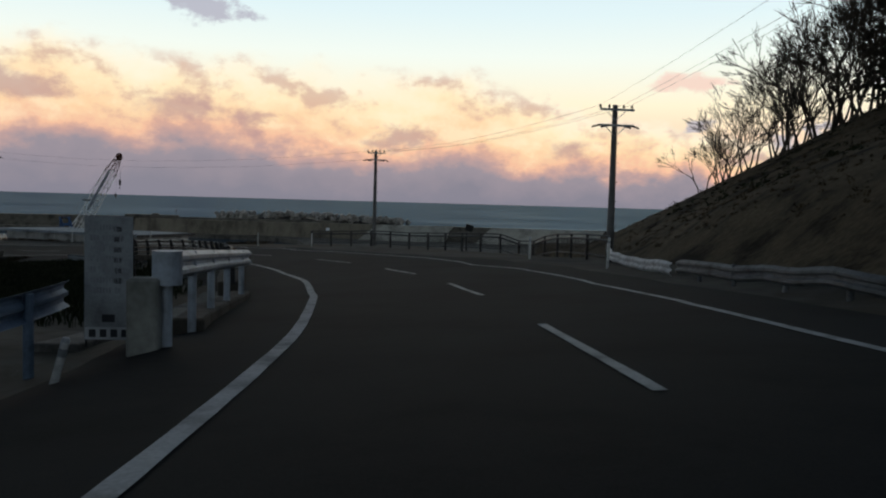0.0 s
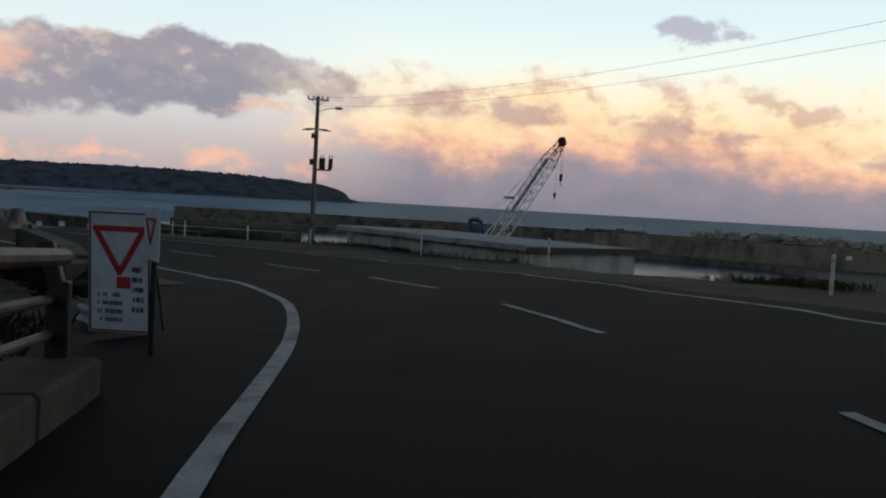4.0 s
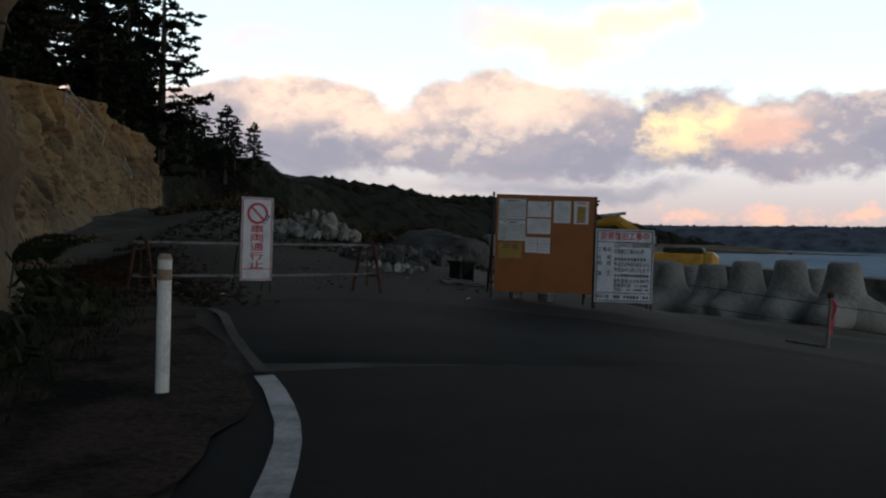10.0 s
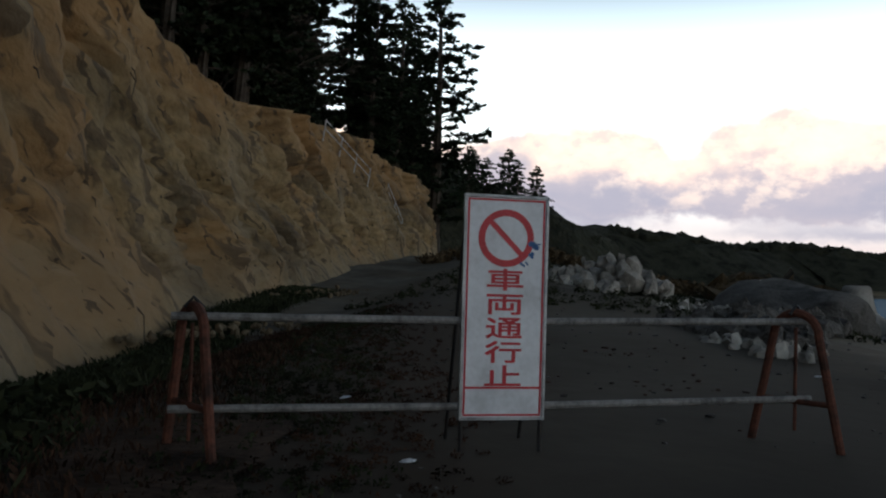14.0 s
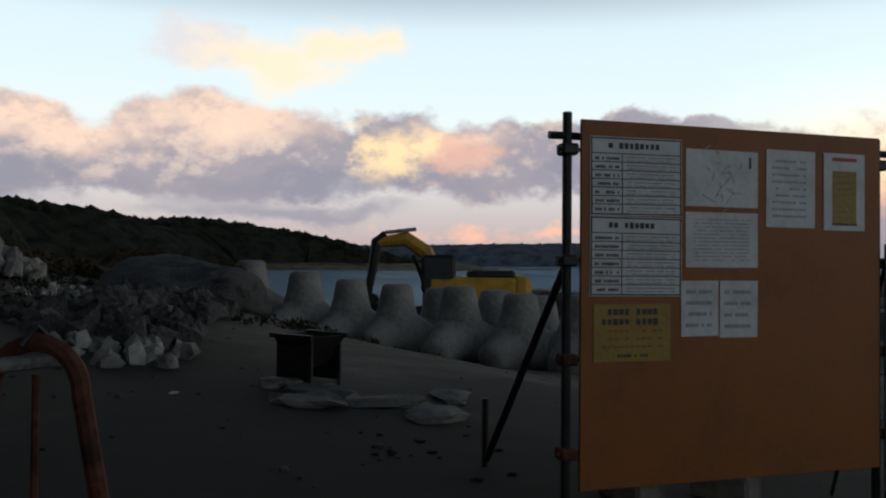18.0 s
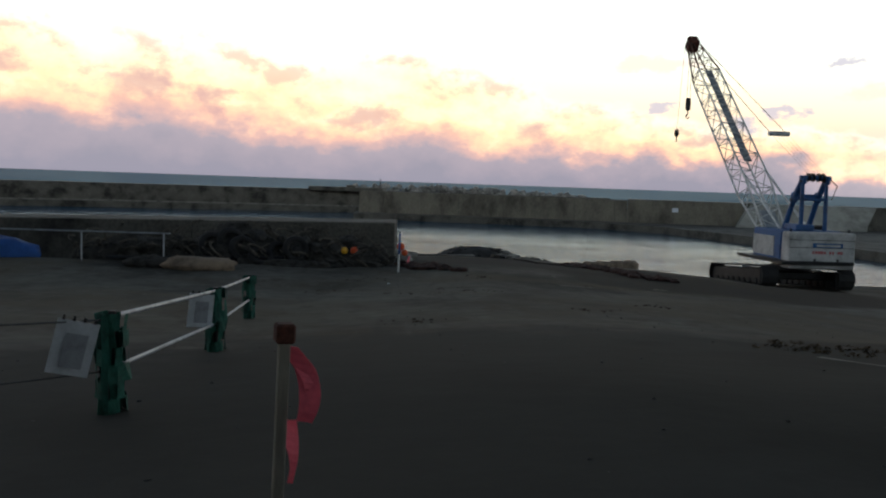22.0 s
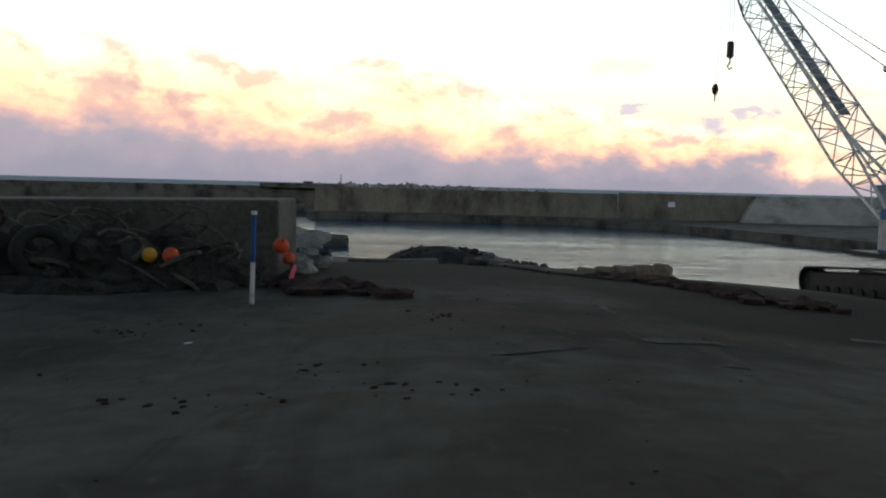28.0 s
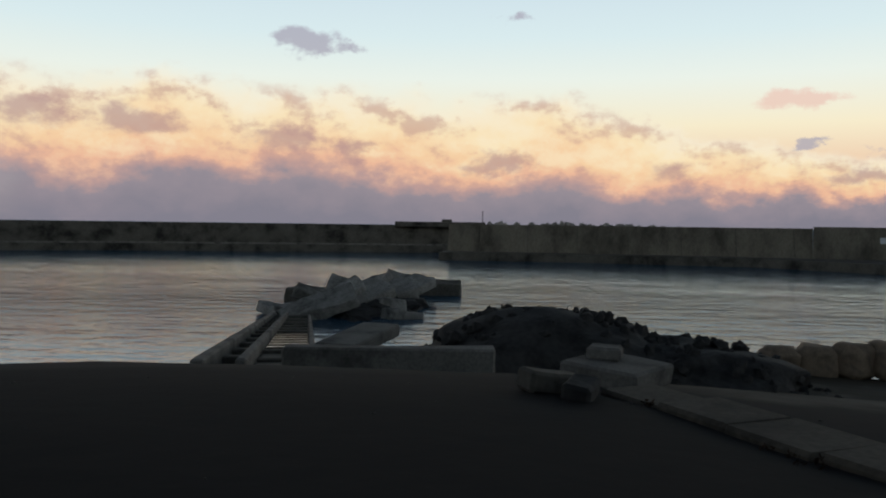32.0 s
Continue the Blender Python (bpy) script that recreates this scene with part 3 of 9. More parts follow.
def water_material(name, most, rough, waves, sheen):
    m = bpy.data.materials.new(name)
    m.use_nodes = True
    nodes, links = m.node_tree.nodes, m.node_tree.links
    nodes.remove(nodes["Principled BSDF"])
    deep, shine = nodes.new("ShaderNodeBsdfDiffuse"), nodes.new("ShaderNodeBsdfGlossy")
    # both colours carry some blue of the upper sky reflected on water
    deep.inputs["Color"].default_value = (0.045, 0.095, 0.145, 1)
    shine.inputs["Color"].default_value, shine.inputs["Roughness"].default_value = (*sheen, 1), rough
    fres, gloss, both = nodes.new("ShaderNodeFresnel"), nodes.new("ShaderNodeMapRange"), nodes.new("ShaderNodeMixShader")
    fres.inputs["IOR"].default_value = 1.33
    gloss.inputs[2].default_value, gloss.inputs[3].default_value, gloss.inputs[4].default_value = 0.75, 0.04, most
    links.new(fres.outputs[0], gloss.inputs[0])
    # slicks and gusts
    where, gust, much, kk = nodes.new("ShaderNodeTexCoord"), nodes.new("ShaderNodeTexNoise"), nodes.new("ShaderNodeMapRange"), nodes.new("ShaderNodeMath")
    flat = nodes.new("ShaderNodeMapping")
    flat.inputs["Scale"].default_value = (0.35, 1.0, 1.0)
    links.new(where.outputs["Object"], flat.inputs[0])
    links.new(flat.outputs[0], gust.inputs["Vector"])
    gust.inputs["Scale"].default_value, gust.inputs["Detail"].default_value = 0.022, 5.0
    much.inputs[1].default_value, much.inputs[2].default_value, much.inputs[3].default_value, much.inputs[4].default_value = 0.36, 0.64, 0.55, 1.35
    links.new(gust.outputs[0], much.inputs[0])
    kk.operation = "MULTIPLY"
    links.new(gloss.outputs[0], kk.inputs[0])
    links.new(much.outputs[0], kk.inputs[1])
    links.new(kk.outputs[0], both.inputs[0])
    links.new(deep.outputs[0], both.inputs[1])
    links.new(shine.outputs[0], both.inputs[2])
    links.new(both.outputs[0], nodes["Material Output"].inputs["Surface"])
    tc = nodes.new("ShaderNodeTexCoord")
    hs = []
    for sc, stretch in ((0.06, (1, 2.2, 1)), (0.55, (1, 1.8, 1)), (2.6, (1, 1.5, 1))):
        mp = nodes.new("ShaderNodeMapping")
        mp.inputs["Scale"].default_value = stretch
        links.new(tc.outputs["Object"], mp.inputs[0])
        n = nodes.new("ShaderNodeTexNoise")
        n.inputs["Scale"].default_value, n.inputs["Detail"].default_value = sc, 3.0
        links.new(mp.outputs[0], n.inputs["Vector"])
        hs.append(n.outputs[0])
    prev = None
    for h, st, d in zip(hs, waves, (1.6, 0.30, 0.07)):
        bp = nodes.new("ShaderNodeBump")
        bp.inputs["Strength"].default_value, bp.inputs["Distance"].default_value = st, d
        links.new(h, bp.inputs["Height"])
        if prev:
            links.new(prev, bp.inputs["Normal"])
        prev = bp.outputs[0]
    for n in (deep, shine, fres):
        links.new(prev, n.inputs["Normal"])
    return m


WATER = water_material("sea_water", 0.16, 0.20, (0.22, 0.40, 0.30), (0.56, 0.78, 1.0))
CALM = water_material("basin_water", 0.66, 0.10, (0.10, 0.28, 0.22), (0.88, 0.93, 1.0))


# ---- mesh helpers ----
def mesh_of(name, bm, material, smooth=False):
    me = bpy.data.meshes.new(name)
    bm.to_mesh(me)
    bm.free()
    if smooth:
        me.shade_smooth()
    me.materials.append(material)
    return me


def part(name, bm, material, parent=None, label="", smooth=False, m=None):
    """Links a bmesh as one mesh object under a thing or under a part."""
    ob = new(name, mesh_of(name, bm, material, smooth))
    if parent is not None:
        ob.parent = parent
    if m is not None:
        ob.matrix_basis = m
    if label:
        ob["label"] = label
    return ob


def thing(name, label, category, group="", at=None, kind=""):
    ob = new(name)
    ob.empty_display_size = 0.2
    if at is not None:
        ob.matrix_basis = at
    return tagged(ob, label, category, group, kind)


def box(bm, size, m=None, bevel=0.0):
    """A box centred on the pose m, optionally with broken edges."""
    r = bmesh.ops.create_cube(bm, size=1.0)
    vs = r["verts"]
    bmesh.ops.scale(bm, vec=size, verts=vs)
    if bevel:
        es = list({e for v in vs for e in v.link_edges})
        g = bmesh.ops.bevel(bm, geom=es, offset=bevel, segments=1, affect="EDGES", clamp_overlap=True)
        vs = list({v for f in g["faces"] for v in f.verts} | {v for v in vs if v.is_valid})
    if m is not None:
        bmesh.ops.transform(bm, matrix=m, verts=vs)
    return vs


def boxbm(size, m=None, bevel=0.0):
    bm = bmesh.new()
    box(bm, size, m, bevel)
    return bm


def tube(bm, a, b, r1, r2=None, n=8, caps=True):
    """A tapered bar from a to b."""
    a, b = Vector(a), Vector(b)
    d = b - a
    if d.length < 1e-6:
        return
    q = d.to_track_quat("Z", "Y").to_matrix().to_4x4()
    bmesh.ops.create_cone(bm, cap_ends=caps, segments=n, radius1=r1, radius2=r1 if r2 is None else r2, depth=d.length, matrix=Matrix.Translation((a + b) / 2) @ q)


def tubebm(a, b, r1, r2=None, n=8):
    bm = bmesh.new()
    tube(bm, a, b, r1, r2, n)
    return bm


def chain(bm, pts, r, n=6):
    """A bent bar through the points, swept as one skin."""
    pts = [Vector(p) for p in pts]
    rings = []
    for i, p in enumerate(pts):
        d = (pts[min(i + 1, len(pts) - 1)] - pts[max(i - 1, 0)]).normalized()
        q = d.to_track_quat("Z", "Y").to_matrix()
        rr = r[i] if isinstance(r, (list, tuple)) else r
        rings.append([bm.verts.new(p + q @ Vector((rr * math.cos(6.28319 * k / n), rr * math.sin(6.28319 * k / n), 0))) for k in range(n)])
    for a, b in zip(rings[:-1], rings[1:]):
        for k in range(n):
            bm.faces.new((a[k], a[(k + 1) % n], b[(k + 1) % n], b[k]))
    bm.faces.new(rings[0][::-1])
    bm.faces.new(rings[-1])


def prism(bm, outline, z0, z1, m=None):
    """An upright prism over a plan outline."""
    lo = [bm.verts.new((x, y, z0)) for x, y in outline]
    hi = [bm.verts.new((x, y, z1)) for x, y in outline]
    n = len(outline)
    for k in range(n):
        bm.faces.new((lo[k], lo[(k + 1) % n], hi[(k + 1) % n], hi[k]))
    bm.faces.new(hi)
    bm.faces.new(lo[::-1])
    bmesh.ops.recalc_face_normals(bm, faces=bm.faces[:])
    if m is not None:
        bmesh.ops.transform(bm, matrix=m, verts=lo + hi)


def lump(bm, r, m, rough=0.25, sub=2, seed=0.0):
    """A stone-like lump."""
    g = bmesh.ops.create_icosphere(bm, subdivisions=sub, radius=1.0)
    for v in g["verts"]:
        k = 1 + rough * noise.noise(v.co * 1.7 + Vector((seed, seed * 1.3, -seed)))+ 0.4 * rough * noise.noise(v.co * 4.1 + Vector((seed, 3, seed)))
        v.co = Vector((v.co.x * r[0], v.co.y * r[1], v.co.z * r[2])) * k
    bmesh.ops.transform(bm, matrix=m, verts=g["verts"])


def sheet(name, verts, faces, material, label="", category="", kind="", smooth=True):
    me = bpy.data.meshes.new(name)
    me.from_pydata(verts, [], faces)
    me.update()
    if smooth:
        me.shade_smooth()
    me.materials.append(material)
    return tagged(new(name, me), label, category, "", kind)

# ---- the lie of the land ----
SEA = -4.0
# the lane that is driven: plan and height of its surface
LANE = np.array([(0.5, -60.0, 8.2), (0.5, -12.8, 6.08), (0.0, 0.0, 5.49), (-0.27, 6.4, 5.19), (-0.82, 12.6, 4.88), (-1.71, 18.44, 4.56), (-3.07, 24.05, 4.28), (-4.77, 29.38, 3.95),
    (-15.1, 47.44, 3.03), (-18.67, 51.35, 2.75), (-22.57, 54.84, 2.46), (-26.79, 57.89, 2.15), (-30.91, 60.51, 1.83), (-35.03, 62.58, 1.59), (-39.2, 64.14, 1.40), (-43.36, 65.49, 1.32),
    (-47.41, 66.55, 1.29), (-51.15, 67.35, 1.29), (-57.21, 68.22, 1.28), (-61.62, 68.47, 1.26), (-64.2, 68.2, 1.27), (-80.0, 66.5, 1.35), (-110.0, 62.0, 2.2)])
BANK = 0.05


def lane_at(x, y):
    """Height of the lane, offset to its right and distance along it, for arrays of places."""
    x, y = np.asarray(x, float), np.asarray(y, float)
    best = np.full(x.shape, 1e9)
    z, off, along = np.zeros(x.shape), np.zeros(x.shape), np.zeros(x.shape)
    run = 0.0
    for a, b in zip(LANE[:-1], LANE[1:]):
        ux, uy = b[0] - a[0], b[1] - a[1]
        ln = math.hypot(ux, uy)
        s = np.clip(((x - a[0]) * ux + (y - a[1]) * uy) / ln ** 2, 0, 1)
        d = np.hypot(x - a[0] - s * ux, y - a[1] - s * uy)
        side = np.sign((x - a[0]) * uy - (y - a[1]) * ux)
        hit = d < best - 1e-9
        best = np.where(hit, d, best)
        z = np.where(hit, a[2] + s * (b[2] - a[2]), z)
        off = np.where(hit, side * d, off)
        along = np.where(hit, run + s * ln, along)
        run += ln
    return z, off, along


def step(v, lo, hi):
    s = np.clip((v - lo) / (hi - lo), 0, 1)
    return s * s * (3 - 2 * s)


def wob(x, y, f, seed=0.0):
    """Cheap smooth unevenness, about -1 to 1."""
    return (np.sin(x * f + 1.3 * np.sin(y * f * 0.7 + seed) + seed) + np.sin(y * f * 1.13 + 1.7 * np.sin(x * f * 0.6 - seed) + 2.1 * seed) + 0.6 * np.sin((x - y) * f * 2.3 + seed)) / 2.6


SHORE_X = [-1600, -760, -735, -300, -185, -150, -125, -113, -109, -100, -78, -73, -69, -66, -62, -57, -52, -46, -40, -25, -12, -4, 2, 12, 30, 60, 400]
SHORE_Y = [900, 700, 60, 62, 66, 70, 76, 84, 104, 105, 106, 114, 117, 128, 129, 126, 125, 128, 133, 135, 125, 95, 78, 72, 74, 76, 90]


def land(x, y):
    """Height of the ground."""
    x, y = np.asarray(x, float), np.asarray(y, float)
    zr, off, along = lane_at(x, y)
    road = zr + BANK * np.clip(off, -6, 8)
    yard = np.interp(y, [60, 69, 72, 74, 76.2, 80, 88, 97, 104, 110.5, 113, 119, 126, 134], [1.4, 1.4, 1.27, 1.08, 0.84, 0.62, -0.08, -0.62, -0.8, -1.05, -1.3, -2.5, -2.95, -3.4]) - 0.05 * np.minimum(np.clip(x + 66, 0, 28), 28 - 12 * step(y, 111, 122))
    yard = yard - 0.07 * np.clip(-68 - x, 0, 5) * step(y, 74, 79) * (1 - step(y, 95, 103)) + 0.026 * np.clip(-75 - x, 0, 45) * (1 - step(y, 66, 80))
    yard = yard - 0.75 * step(-x, 80, 93) * step(y, 73, 79) * (1 - step(y, 92, 100))
    yard = yard + 0.016 * wob(x, y, 0.9) + 0.05 * wob(x, y, 0.23, 2.0) * step(y, 74, 80)
    yard = yard - 0.34 * np.exp(-((x + 52.0) / 4.5) ** 2 - ((y - 109.6) / 3.6) ** 2)
    # land inside the bend, a little below the road
    inner = zr - 0.45 + 0.12 * wob(x, y, 0.5, 1.0)
    wide = np.interp(x, [-64, -52, -47, -44, -30, -26, -18, -10, 0, 6, 7.2, 8.5], [9.0, 10.0, 12.5, 16.0, 16.3, 14.2, 14.2, 16.0, 17.5, 13.0, 16.0, 60.0])
    right = np.where(off > wide, road + (np.minimum(yard, road - 1.0) - road) * step(off, wide, wide + 4.5), road)
    z = np.where(off >= 0, right, road)
    z = np.where(off < -2.4, road + (inner - road) * step(-off, 2.4, 4.5), z)
    # the yard takes over past the end of the bend
    t = step(-x, 60.0, 67.0) * step(y, 60, 64)
    z = z * (1 - t) + yard * t
    # the open land falls to the sea
    shore = np.interp(x, SHORE_X, SHORE_Y) + 1.2 * wob(x, y, 0.35, 4.0)
    fall = step(y, shore - 2.5, shore + 5)
    z = z + (-7.5 - z) * fall
    # the cut slope on the seaward side before the bend
    rise = np.clip(x - np.interp(y, [25, 45], [6.8, 8.7]), 0, 60)
    bump_ = (0.9 * step(rise, 0, 3.0) * (1 - step(y, 25, 45)) * (1 - step(rise, 3.0, 16.0)) + 0.50 * rise) * (1 - step(y, 52, 63)) * step(y, -70, -50)
    z = z + np.where(off > 0, bump_ * step(off, 6.5, 8.0), 0)
    # high ground behind the cliff and inland
    brow = np.interp(x, [-300, -200, -140, -124, -103, -85, -73, -66, -60, -54, -46, -36], [60, 54, 44, 49, 52.2, 54.6, 57.8, 61, 55.5, 50, 43, 30])
    inland = step(brow - y, 0, 5) * step(-(x + 36), 0, 12)
    # the closed road climbs along the foot of the cliff
    climb = np.interp(-x, [76, 88, 100, 116, 132, 160], [0, 0.45, 1.1, 2.0, 2.6, 2.6]) * (1 - step(y - np.interp(x, [-135, -103, -85, -77], [53, 56, 57.8, 60.1]), 5.5, 14.0))
    z = z + climb * (1 - inland) * (1 - fall)
    # 26 m rise to the south: unseen, added to hide the low sun
    z = z + inland * (5.5 + np.interp(x, [-128, -118, -96, -84], [0.42, 0.26, 0.26, 0.42]) * np.clip(brow - y - 3, 0, 22)) + 26 * step(-y, 20, 160) + 0.35 * inland * wob(x, y, 0.7, 3.0)
    return z


def axis(lo, hi, fine, far):
    a = list(np.arange(lo, hi + fine / 2, fine))
    d, v = fine, a[-1]
    while v < far:
        d *= 1.35
        v += d
        a.append(v)
    d, v = fine, a[0]
    while v > -far:
        d *= 1.35
        v -= d
        a.insert(0, v)
    return np.array(a)


def grid(name, xs, ys, fn, material, label, category, kind, lift=0.0):
    X, Y = np.meshgrid(xs, ys)
    Z = fn(X, Y) + lift
    nx, ny = len(xs), len(ys)
    idx = np.arange(nx * ny).reshape(ny, nx)
    faces = np.stack([idx[:-1, :-1], idx[:-1, 1:], idx[1:, 1:], idx[1:, :-1]], -1).reshape(-1, 4)
    return sheet(name, np.stack([X, Y, Z], -1).reshape(-1, 3).tolist(), faces.tolist(), material, label, category, kind)


grid("ground", axis(-128, 42, 0.8, 4300), axis(-24, 132, 0.8, 4300), land, EARTH, "bare grey-brown earth and gravel of the harbour yard and verges", "ground", "structure")
grid("cut_slope", np.arange(7.0, 44.0, 0.8), np.arange(-30.0, 68.0, 0.8), land, SLOPE, "dark brown soil of the cut slope beside the road", "slope", "structure", 0.035)
wx = axis(-300, 300, 60, 4600)
grid("sea", wx, wx, lambda x, y: np.full(np.shape(x), SEA), WATER, "calm grey-blue sea and harbour water at dusk", "water", "structure")


BASIN = [(-150, 95), (-183, 186), (-125, 218.5), (-97, 226), (-80, 230), (-62, 206.5), (-42, 204.5), (-34, 202.5), (-15, 201), (110, 190), (110, 90)]
sheet("basin", [(x, y, SEA + 0.02) for x, y in BASIN], [tuple(range(len(BASIN)))[::-1]], CALM, "calm grey-blue water of the harbour basin", "water", "structure", smooth=False)


def height(x, y):
    return float(land(np.array([x]), np.array([y]))[0])


def spline(pts, gap):
    """Even points along a smooth curve through plan points."""
    p = [Vector((*q, 0)[:3]) for q in pts]
    p = [2 * p[0] - p[1], *p, 2 * p[-1] - p[-2]]
    fine = []
    for a, b, c, d in zip(p[:-3], p[1:-2], p[2:-1], p[3:]):
        for k in range(16):
            t = k / 16
            fine.append(0.5 * ((2 * b) + (c - a) * t + (2 * a - 5 * b + 4 * c - d) * t * t + (3 * b - a - 3 * c + d) * t ** 3))
    fine.append(p[-2])
    out, left = [fine[0].copy()], gap
    for a, b in zip(fine[:-1], fine[1:]):
        ln = (b - a).length
        pos = 0.0
        while ln - pos >= left:
            pos += left
            out.append(a + (b - a) * (pos / ln))
            left = gap
        left -= ln - pos
    return out


def ribbon(name, pts, half, lift, material, label, category, kind="structure", parent=None, ragged=0.0):
    """A flat strip laid on the ground along plan points."""
    vs, fs = [], []
    L, Rr = [], []
    for i, p in enumerate(pts):
        d = (pts[min(i + 1, len(pts) - 1)] - pts[max(i - 1, 0)])
        n = Vector((d.y, -d.x, 0)).normalized()
        h = half * (1 + ragged * random.uniform(-1, 1))
        L.append(p - n * h)
        Rr.append(p + n * h)
    al = np.array([(q.x, q.y) for q in L + Rr])
    zs = land(al[:, 0], al[:, 1]) + lift
    vs = [(a[0], a[1], z) for a, z in zip(al, zs)]
    n = len(pts)
    fs = [(i, n + i, n + i + 1, i + 1) for i in range(n - 1)]
    ob = sheet(name, vs, fs, material, label, category, kind)
    if parent is not None:
        ob.parent = parent
    return ob


LEFT_LINE = [(-1.0, -30), (-1.2, -10), (-1.46, 0), (-1.53, 3.8), (-1.65, 7.25), (-1.9, 11.0), (-2.64, 16.9), (-2.95, 18.6), (-3.9, 23.4), (-5.05, 27.5), (-6.1, 30.84), (-7.3, 33.95), (-9.15, 37.95), (-11.9, 42.2), (-15.1, 46.2), (-18.3, 50.3), (-21.54, 53.79),
    (-24.2, 56.02), (-28.1, 58.9), (-30.13, 60.0), (-31.4, 60.73), (-33.75, 61.97), (-38.4, 64.08), (-41.5, 65.0), (-44.7, 65.7), (-47.12, 66.1), (-50.5, 66.65), (-55.0, 67.36), (-57.6, 67.68), (-59.75, 67.89), (-61.9, 67.98), (-63.2, 67.83), (-64.0, 67.65)]
RIGHT_LINE = [(5.2, -30), (4.6, -8), (4.1, 7.6), (3.9, 13.6), (3.2, 21.9), (2.15, 27.6), (-0.2, 35.1), (-2.8, 40.3), (-7.0, 47.9), (-13.0, 55.9), (-22.0, 64.2), (-27.6, 68.4), (-33.1, 70.8), (-39.0, 72.9), (-43.1, 73.5),
    (-47.7, 73.7), (-53.5, 73.2), (-57.0, 72.7)]


def road_sheet():
    """The carriageway, from the kerb on the left to the shoulder on the right, with the paved end of the bend."""
    mid = spline([(p[0], p[1]) for p in LANE[:-2]], 1.0)
    vs, fs = [], []
    cols = 15
    for i, p in enumerate(mid):
        d = (mid[min(i + 1, len(mid) - 1)] - mid[max(i - 1, 0)])
        n = Vector((d.y, -d.x, 0)).normalized()
        w = float(np.interp(p.x, [-66, -58, -50, -44, -5, 1], [8.5, 7.0, 8.6, 9.6, 9.2, 6.3]))
        lo = float(np.interp(p.x, [-60, -56, -54, -47, -44, -33, -29, -26], [-1.5, -1.7, -2.9, -2.5, -2.2, -2.2, -2.9, -4.3]))
        for k in range(cols):
            q = p + n * (lo + (w - lo) * k / (cols - 1))
            vs.append((q.x, q.y, 0))
    a = np.array(vs)
    z = land(a[:, 0], a[:, 1]) + 0.018
    vs = [(v[0], v[1], h - (0.09 if k % cols in (0, cols - 1) else 0.0)) for k, (v, h) in enumerate(zip(vs, z))]
    for i in range(len(mid) - 1):
        for k in range(cols - 1):
            j = i * cols + k
            fs.append((j, j + 1, j + cols + 1, j + cols))
    return sheet("road", vs, fs, ASPHALT, "dark worn asphalt coast road bending left", "road", "structure")


road = road_sheet()


def road_end():
    """The asphalt frays out into the gravel before the closure."""
    rows, cols = 40, 30
    P = []
    for j in range(rows):
        v = j / (rows - 1)
        y0 = 67.3 + 8.9 * v
        edge = float(np.interp(y0, [67.3, 68.5, 70.5, 73.0, 75.0, 76.4], [-69.3, -70.2, -70.0, -68.6, -66.8, -65.2])) + 0.45 * noise.noise(Vector((0, y0 * 0.8, 2.0))) + 0.2 * noise.noise(Vector((0, y0 * 3.0, 5.0)))
        for i in range(cols):
            x = -63.2 + (edge + 63.2) * i / (cols - 1)
            left = float(np.interp(x, [-69, -67.2, -64, -62], [66.6, 67.0, 67.8, 68.1])) - 0.12
            P.append((x, y0 + (1 - v) * (left - 67.3)))
    a = np.array(P)
    z = land(a[:, 0], a[:, 1]) + 0.022 - 0.04 * np.clip((a[:, 0] + 64.7) / 0.5, 0, 1)
    fs = [(j * cols + i, j * cols + i + 1, (j + 1) * cols + i + 1, (j + 1) * cols + i) for j in range(rows - 1) for i in range(cols - 1)]
    return sheet("road_end", [(*p, h) for p, h in zip(P, z)], [f[::-1] for f in fs], ASPHALT, "frayed end of the dark asphalt before the closed road", "road", "structure")


road_end()


ribbon("verge", spline([(-56.5, 64.9), (-58.8, 65.9), (-60.8, 66.5), (-62.6, 66.75), (-64.2, 66.5), (-66.0, 66.0), (-68.3, 65.4), (-71.5, 64.5)], 0.4), 0.85, 0.034, LEAF_SOIL, "brown verge of soil and dead leaves beside the painted line", "verge", ragged=0.12)
ribbon("edge_line", spline(LEFT_LINE, 0.5), 0.083, 0.030, PAINT, "worn white painted line on the inside of the bend", "road marking", ragged=0.05)
ribbon("edge_line", spline(RIGHT_LINE, 0.5), 0.07, 0.030, PAINT, "worn white painted line on the seaward side of the road", "road marking", ragged=0.05)
DASHES = [((2.05, -8), (1.9, -3)), ((1.6, 5.9), (1.3, 10.6)), ((0.8, 16.2), (0.19, 20.4)), ((-0.82, 25.4), (-2.1, 30.5)), ((-3.9, 34.8), (-5.85, 38.6)), ((-9.3, 44.7), (-12.5, 49.3)), ((-15.5, 52.7), (-18.5, 55.8)),
    ((-21.7, 58.7), (-26.0, 61.9)), ((-29.9, 64.3), (-34.5, 66.6)), ((-39.4, 68.5), (-43.8, 69.6)), ((-47.5, 69.8), (-50.0, 70.0))]
for a, b in DASHES:
    tagged(ribbon("lane_dash", [Vector((*a, 0)).lerp(Vector((*b, 0)), k / 6) for k in range(7)], 0.06, 0.030, PAINT, "worn white dash of the centre line", "road marking", ragged=0.06), group="centre line dashes")


